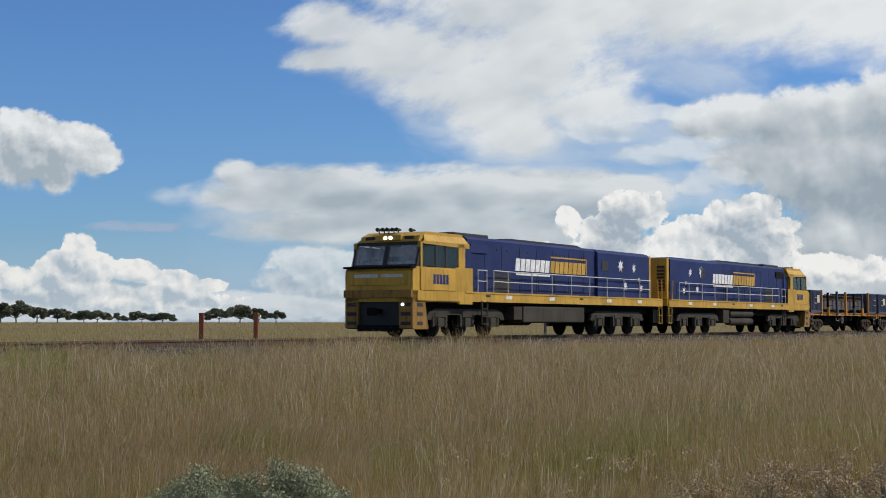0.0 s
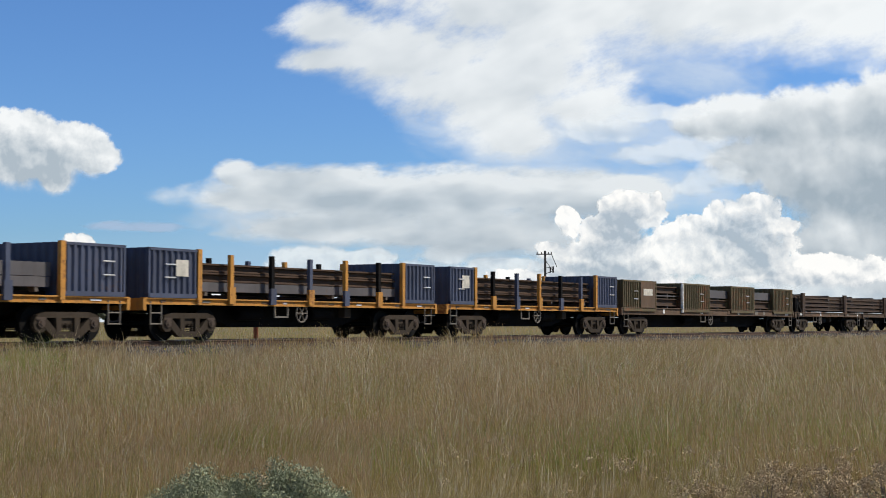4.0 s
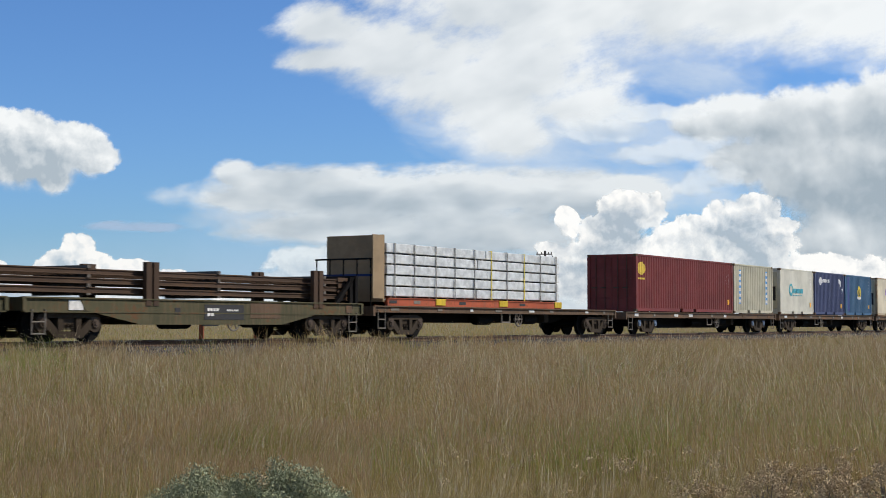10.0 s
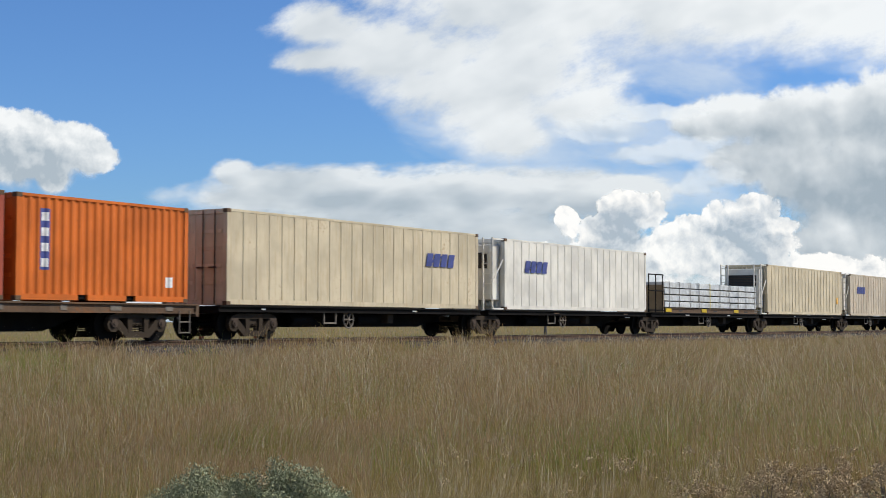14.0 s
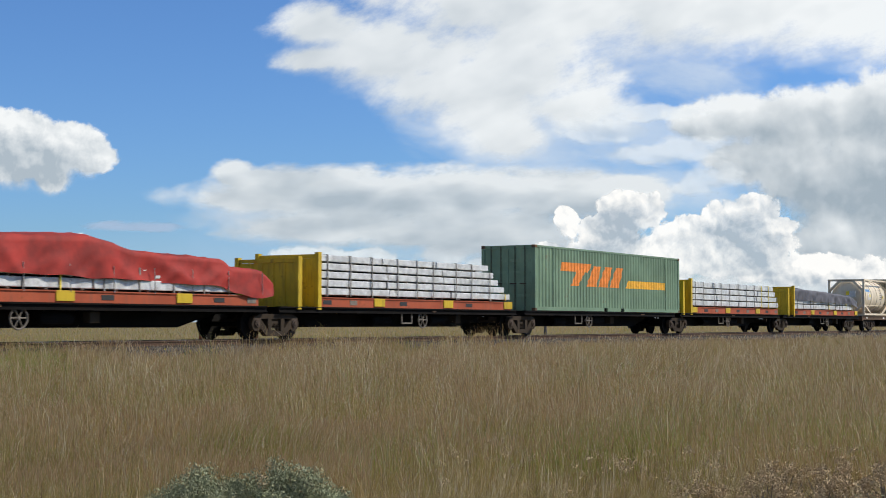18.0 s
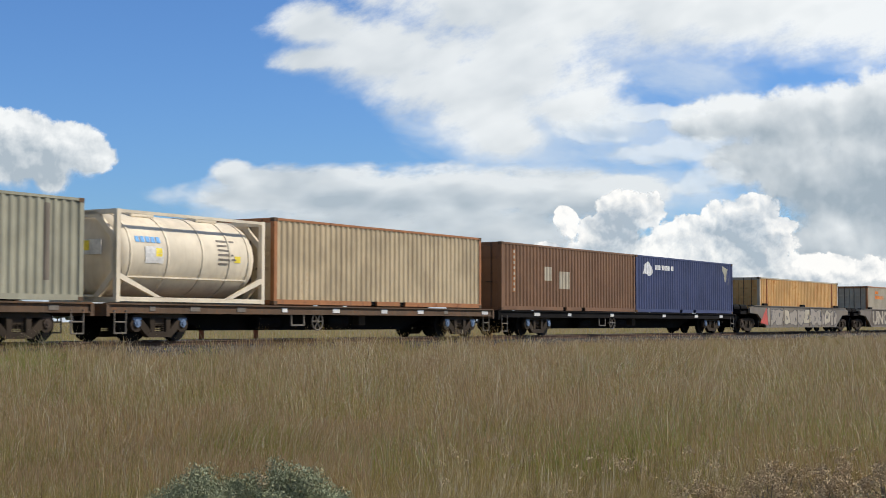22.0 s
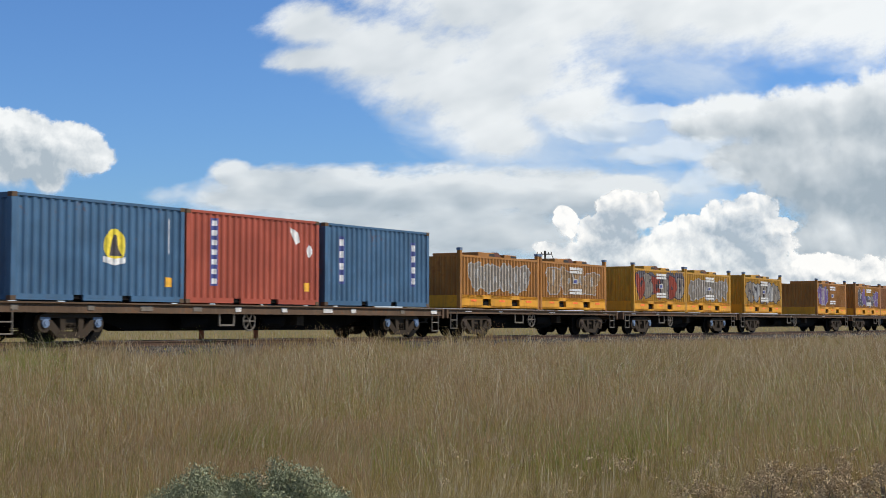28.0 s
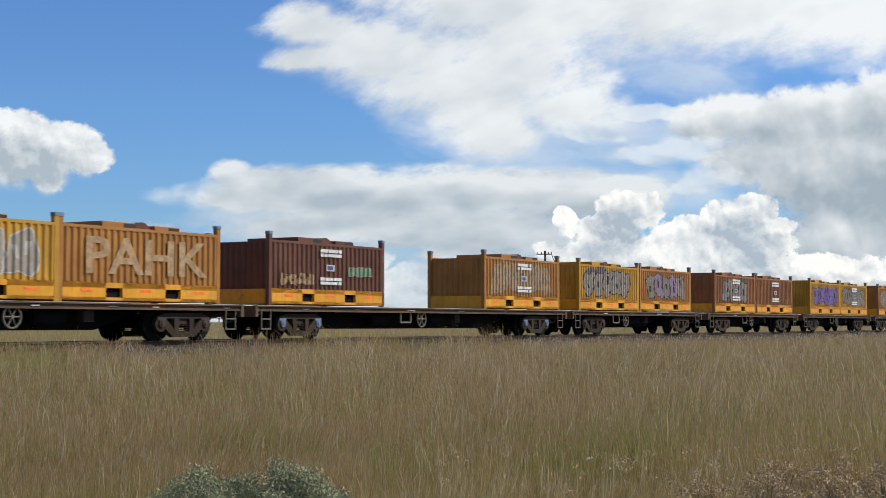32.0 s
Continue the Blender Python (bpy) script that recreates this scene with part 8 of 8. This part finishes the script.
    if graf:
        fill, x0, x1, n = graf[:4]
        graffiti(c, x0, x1, 0.56, 1.76, fill, graf[4] if len(graf) > 4 else "graf_dark" if r.random() < 0.75 else "graf_white", n, seed=seed, back=r.choice((None, "graf_slate", None, "graf_slate", None)))
    return c


KW = dict(sill=0.15, belly=0.3, cap="cap_grey", group="coil wagons", marks=6, patch_cols=("fitting", "white", "deck_brown"), top=1.0)
COILS = [
    (685.3, 699.45, [(686.15, "k_orange", ("graf_grey", 0.7, 5.2, 6), False), (692.3, "k_orange", ("graf_faint", 0.6, 5.2, 4, "graf_white"), True)]),
    (700.1, 714.2, [(701.2, "k_yellow", (("c_brick", "graf_grey"), 0.3, 5.8, 6), True), (707.3, "k_yellow", ("graf_grey", 0.5, 5.6, 6), True)]),
    (714.7, 734.7, [(715.4, "k_yellow", (("graf_grey", "graf_white"), 0.25, 5.6, 5), True), (728.05, "k_orange", (("graf_purple", "graf_mauve"), 0.2, 2.1, 3, "graf_white"), True)]),
    (735.4, 749.45, [(736.2, "k_orange", (("graf_slate", "graf_purple", "graf_slate"), 0.6, 5.4, 5, "graf_white"), True), (742.25, "k_brown", None, True)]),
    (750.1, 764.15, [(751.05, "k_yellow", ("graf_grey", 0.5, 5.4, 5), True), (757.1, "k_orange", "PAHK", False)]),
    (764.8, 784.65, [(765.35, "k_dark", None, True), (778.0, "k_orange", ("graf_faint", 0.6, 5.2, 7, "graf_grey"), True)]),
    (785.3, 799.4, [(785.85, "k_yellow", ("graf_grey", 0.5, 5.0, 5), False), (792.0, "k_orange", (("graf_grey", "graf_mauve"), 0.8, 5.2, 5), False)]),
    (800.4, 814.4, [(801.2, "k_brown", ("graf_grey", 1.2, 4.8, 4), True), (807.4, "k_brown", None, True)]),
    (815.5, 829.8, [(816.8, "k_yellow", ("graf_purple", 0.6, 5.4, 5), False), (822.95, "k_yellow", ("graf_grey", 0.6, 5.4, 5), True)]),
    (831.0, 845.2, [(831.9, "k_orange", ("graf_grey", 0.8, 5.0, 4), True), (838.0, "k_brown", None, True)]),
]
COLOURS = {"k_orange": "rusty orange", "k_yellow": "golden yellow", "k_brown": "rust-brown", "k_dark": "dark maroon-brown"}
for k, (a, b, loads) in enumerate(COILS):
    kw = dict(KW)
    if k in (1, 5):
        kw["cap"] = "cap_blue"
    flat_wagon("coil_wagon", a, b, (a + 2.3, b - 2.3), "brown flat wagon with coil boxes" + (" and an empty middle" if b - a > 16 else " side by side"), **kw)
    for q, (u, mat, graf, notice) in enumerate(loads):
        plain_word = isinstance(graf, str)
        c = coil_box(u, mat, COLOURS[mat] + " ribbed coil box" + (" covered in graffiti" if graf else " with white notices"), int(u), None if plain_word else graf, notice)
        if u == 736.2:
            plate(c, [rect(2.2, 4.0, 1.30, 1.84)], "k_yellow", -1.252, "fresh_patch", "fresh yellow paint round the notice")
        if u == 765.35:
            graffiti(c, 4.0, 5.3, 0.95, 1.25, "graf_green", "graf_grey", 4, -1.252, 31)
            graffiti(c, 0.5, 2.2, 0.6, 1.0, "graf_faint", "k_dark", 4, -1.252, 32)
        if plain_word:
            lettering(c, graf, 0.9, 0.72, 0.95, 4.6, "graf_faint", -1.256, "graffiti_letters", "grey sprayed block letters")


# ---- trees on the skyline ----
m, nt, bs = shader("dull_eucalypt_leaves")
isl = nt.nodes.new("ShaderNodeNewGeometry").outputs["Random Per Island"]
nt.links.new(mixer(nt, (0.075, 0.085, 0.045), (0.19, 0.195, 0.11), isl), bs.inputs["Base Color"])
bs.inputs["Roughness"].default_value = 0.7
M["leaves"] = m
M["bark"] = plain("grey_bark", (0.16, 0.13, 0.10), 0.9)


def leaf_cloud(centres, radii, n, size, seed):
    """Small leaf quads gathered in clumps."""
    r = np.random.default_rng(seed)
    k = r.integers(0, len(centres), n)
    v = r.normal(0, 1, (n, 3))
    v /= np.linalg.norm(v, axis=1)[:, None]
    rad = r.random(n) ** 0.45
    c = np.array(centres)[k] + v * rad[:, None] * np.array(radii)[k]
    a, b = r.normal(0, 1, (n, 3)), r.normal(0, 1, (n, 3))
    a /= np.linalg.norm(a, axis=1)[:, None]
    b -= (b * a).sum(1)[:, None] * a
    b /= np.linalg.norm(b, axis=1)[:, None]
    s = size * r.uniform(0.6, 1.4, n)[:, None]
    P = np.stack([c - a * s, c + b * s * 0.45, c + a * s, c - b * s * 0.45], 1).reshape(-1, 3)
    F = np.arange(4 * n).reshape(-1, 4)
    return P, F


def tree(x, y, h, wide, seed, label):
    t = tagged(new("gum_tree"), label, "tree", "trees on the skyline")
    t.location = (x, y, 1.1)
    r = random.Random(seed)
    bm = bmesh.new()
    fork = h * r.uniform(0.20, 0.30)
    lean = r.uniform(-0.3, 0.3)
    rod(bm, (0, 0, -0.2), (lean, 0, fork), 0.05 * h ** 0.9, 8, 0.035 * h ** 0.9)
    centres, radii = [], []
    n = max(4, int(wide / 1.4))
    for k in range(n):
        f = (k + 0.5) / n * 2 - 1
        cx = f * wide * 0.42 + r.uniform(-0.4, 0.4)
        cz = h * (0.72 - 0.20 * f * f) + r.uniform(-0.10, 0.08) * h
        cy = r.uniform(-0.25, 0.25) * wide
        rod(bm, (lean, 0, fork * 0.95), (cx * 0.8, cy * 0.8, cz - 0.1 * h), 0.022 * h ** 0.9, 6, 0.008 * h)
        for q in range(3):
            centres.append((cx + r.uniform(-0.5, 0.5), cy + r.uniform(-0.6, 0.6), cz + r.uniform(-0.24, 0.14) * h))
            radii.append((wide * r.uniform(0.10, 0.17), wide * 0.13, h * r.uniform(0.10, 0.18)))
    part("trunk", bm, M["bark"], t, "pale branching trunk")
    P, F = leaf_cloud(centres, radii, 1300 * n, 0.30, seed)
    part("crown", array_mesh("crown", P, F, M["leaves"]), None, t, "dark olive crown of small leaves")


def skyline(px, wide_px, top_px, depth, seed, label="dark olive gum tree far across the field"):
    k = depth / FOCAL
    tree((px - 784) * k, depth, (571 - top_px) * 1.24 * k, wide_px * 1.15 * k, seed, label)


for q, (px, wpx, top) in enumerate(((2, 40, 541), (30, 52, 539), (66, 32, 545), (102, 42, 549), (150, 44, 552), (172, 40, 550), (210, 30, 556), (252, 46, 554), (288, 42, 556), (388, 46, 550), (425, 60, 546), (458, 36, 549), (490, 30, 552), (-60, 60, 544), (-130, 70, 547))):
    skyline(px, wpx, top, 470 + 23 * (q % 4), q + 3)

# ---- posts, pole ----
M["post_rust"] = paint("red_rust_post", (0.34, 0.105, 0.05), rust=(0.22, 0.08, 0.04), wear=0.4, streak=0.3, rough=0.8)
for x, y in ((-7.79, 46.7), (-6.34, 49.05)):
    p = tagged(new("fence_post"), "red-brown rusty steel post beside the track", "post", "posts beyond the track")
    p.location = (x, y, 0.25)
    part("shaft", made((-0.075, 0.075, -0.06, 0.06, -0.2, 1.42), bev=0.012), M["post_rust"], p)
    part("cap", made((-0.085, 0.085, -0.07, 0.07, 1.42, 1.45)), M["post_rust"], p)

M["pole_wood"] = plain("grey_weathered_pole", (0.10, 0.085, 0.075), 0.9)
pole = tagged(new("power_pole"), "slim dark timber power pole with a short crossarm", "power pole")
pole.location = (10.96, 155, 0)
bm = bmesh.new()
rod(bm, (0, 0, -0.3), (0, 0, 9.05), 0.17, 10, 0.12)
part("shaft", bm, M["pole_wood"], pole)
part("crossarm", made((-0.95, 0.75, -0.14, -0.04, 8.62, 8.74)), M["pole_wood"], pole, "timber crossarm")
for x in (-0.85, -0.4, 0.35, 0.66):
    bm = bmesh.new()
    rod(bm, (x, -0.09, 8.74), (x, -0.09, 8.92), 0.05, 8)
    part("insulator", bm, M["cap_grey"], pole)
for k, (x0, z0, x1, z1) in enumerate(((0.1, 7.2, 0.95, 7.35), (0.1, 6.6, 0.8, 6.9), (0.5, 7.3, 0.95, 6.8), (0.66, 8.7, 1.25, 7.3), (0.1, 7.9, 0.6, 7.2))):
    bm = bmesh.new()
    rod(bm, (x0, -0.1, z0), (x1, -0.12, z1), 0.035, 6)
    part("cable_drop", bm, M["black"], pole)
for x in (0.55, 0.85):
    bm = bmesh.new()
    rod(bm, (x, -0.12, 6.7), (x, -0.12, 7.3), 0.09, 10)
    part("fuse", bm, M["black"], pole)

# ---- shrub and forbs before the grass ----
m, nt, bs = shader("grey_green_saltbush")
isl = nt.nodes.new("ShaderNodeNewGeometry").outputs["Random Per Island"]
nt.links.new(mixer(nt, (0.225, 0.245, 0.14), (0.36, 0.375, 0.235), isl), bs.inputs["Base Color"])
bs.inputs["Roughness"].default_value = 0.8
bs.inputs["Specular IOR Level"].default_value = 0.08
M["saltbush"] = m
m, nt, bs = shader("dead_flower_brown")
isl = nt.nodes.new("ShaderNodeNewGeometry").outputs["Random Per Island"]
nt.links.new(mixer(nt, (0.33, 0.24, 0.13), (0.56, 0.43, 0.25), isl), bs.inputs["Base Color"])
bs.inputs["Roughness"].default_value = 0.9
M["dead_heads"] = m
m, nt, bs = shader("small_yellow_petals")
bs.inputs["Base Color"].default_value = (0.75, 0.62, 0.04, 1)
M["petals"] = m


def bush(x, y, rx, ry, h, n, seed, leaf, brown, label, size=0.0095):
    b = tagged(new("shrub"), label, "shrub", "low shrubs in the grass")
    b.location = (x, y, 0)
    r = random.Random(seed)
    bm = bmesh.new()
    cs, rs = [], []
    tips = []
    for k in range(46):
        a, q = r.uniform(0, 6.28), r.random() ** 0.6
        tx, ty = rx * q * math.cos(a), ry * q * math.sin(a)
        tz = h * (1 - 0.55 * q * q) * r.uniform(0.7, 1.0)
        rod(bm, (tx * 0.15, ty * 0.15, 0), (tx, ty, tz), 0.006, 4, 0.003)
        tips.append((tx, ty, tz))
        for e in (1.0, 0.72, 0.45):
            cs.append((tx * (0.15 + 0.85 * e), ty * (0.15 + 0.85 * e), tz * e))
            rs.append((0.085, 0.085, 0.09 if e > 0.6 else 0.12))
    part("woody_base", bm, M["bark"], b, "thin grey stems")
    P, F = leaf_cloud(cs, rs, n, size, seed)
    part("foliage", array_mesh("foliage", P, F, M[leaf]), None, b, "small dense leaves")
    if brown:
        P, F = leaf_cloud([(t[0], t[1], t[2] + 0.05) for t in tips[:brown]], [(0.05, 0.05, 0.05)] * brown, 90 * brown, 0.010, seed + 1)
        part("dry_seed_head", array_mesh("dry_seed_head", P, F, M["dead_heads"]), None, b, "brown dry flower heads")


bush(-1.50, 9.2, 0.40, 0.4, 0.46, 46000, 1, "saltbush", 2, "grey-green saltbush with dry brown flower heads", 0.0085)
bush(-1.02, 9.3, 0.46, 0.4, 0.47, 50000, 2, "saltbush", 3, "low grey-green saltbush at the edge of the grass", 0.0085)
for k, (x, y, s, h) in enumerate(((2.1, 9.5, 0.28, 0.55), (2.55, 9.3, 0.3, 0.5), (2.95, 9.6, 0.3, 0.6), (2.35, 10.2, 0.3, 0.55), (2.75, 10.3, 0.28, 0.6), (3.15, 10.0, 0.3, 0.62), (1.75, 9.8, 0.25, 0.42), (3.4, 10.6, 0.3, 0.6))):
    bush(x, y, s, s, h * 0.66, 500, 20 + k, "saltbush" if k in (1, 5, 7) else "dead_heads", 22, "dry brown-flowered forb among the grass" if k not in (1, 5, 7) else "grey-green forb with brown seed heads", 0.011)

# withered forbs all along the field's edge
r = random.Random(12)
cs = []
for k in range(420):
    y = r.uniform(9.6, 12.6)
    x = y * r.uniform(-0.05, 0.34)
    if r.random() < (x / y - -0.05) / 0.3 + 0.15:
        cs.append((x, y, r.uniform(0.12, 0.46)))
P, F = leaf_cloud(cs, [(0.05, 0.05, 0.035)] * len(cs), 42 * len(cs), 0.008, 15)
tagged(new("dry_forbs", array_mesh("dry_forbs", P, F, M["dead_heads"])), "withered brown flower heads at the field's edge", "dry plants", kind="stuff")

# yellow flowers on the verge
cs = []
r = random.Random(8)
for k in range(75):
    u, a = (r.uniform(41.0, 43.8), r.uniform(4.0, 6.6)) if k < 45 else (r.uniform(46.5, 48.5), r.uniform(3.6, 5.0))
    p = ORIGIN + AHEAD * u - AWAY * a
    cs.append((p.x, p.y, 0.3 + r.uniform(0.05, 0.5)))
P, F = leaf_cloud(cs, [(0.03, 0.03, 0.03)] * len(cs), 900, 0.012, 5)
tagged(new("wildflowers", array_mesh("wildflowers", P, F, M["petals"])), "small yellow wildflowers beside the ballast", "wildflowers", kind="stuff")


motions()
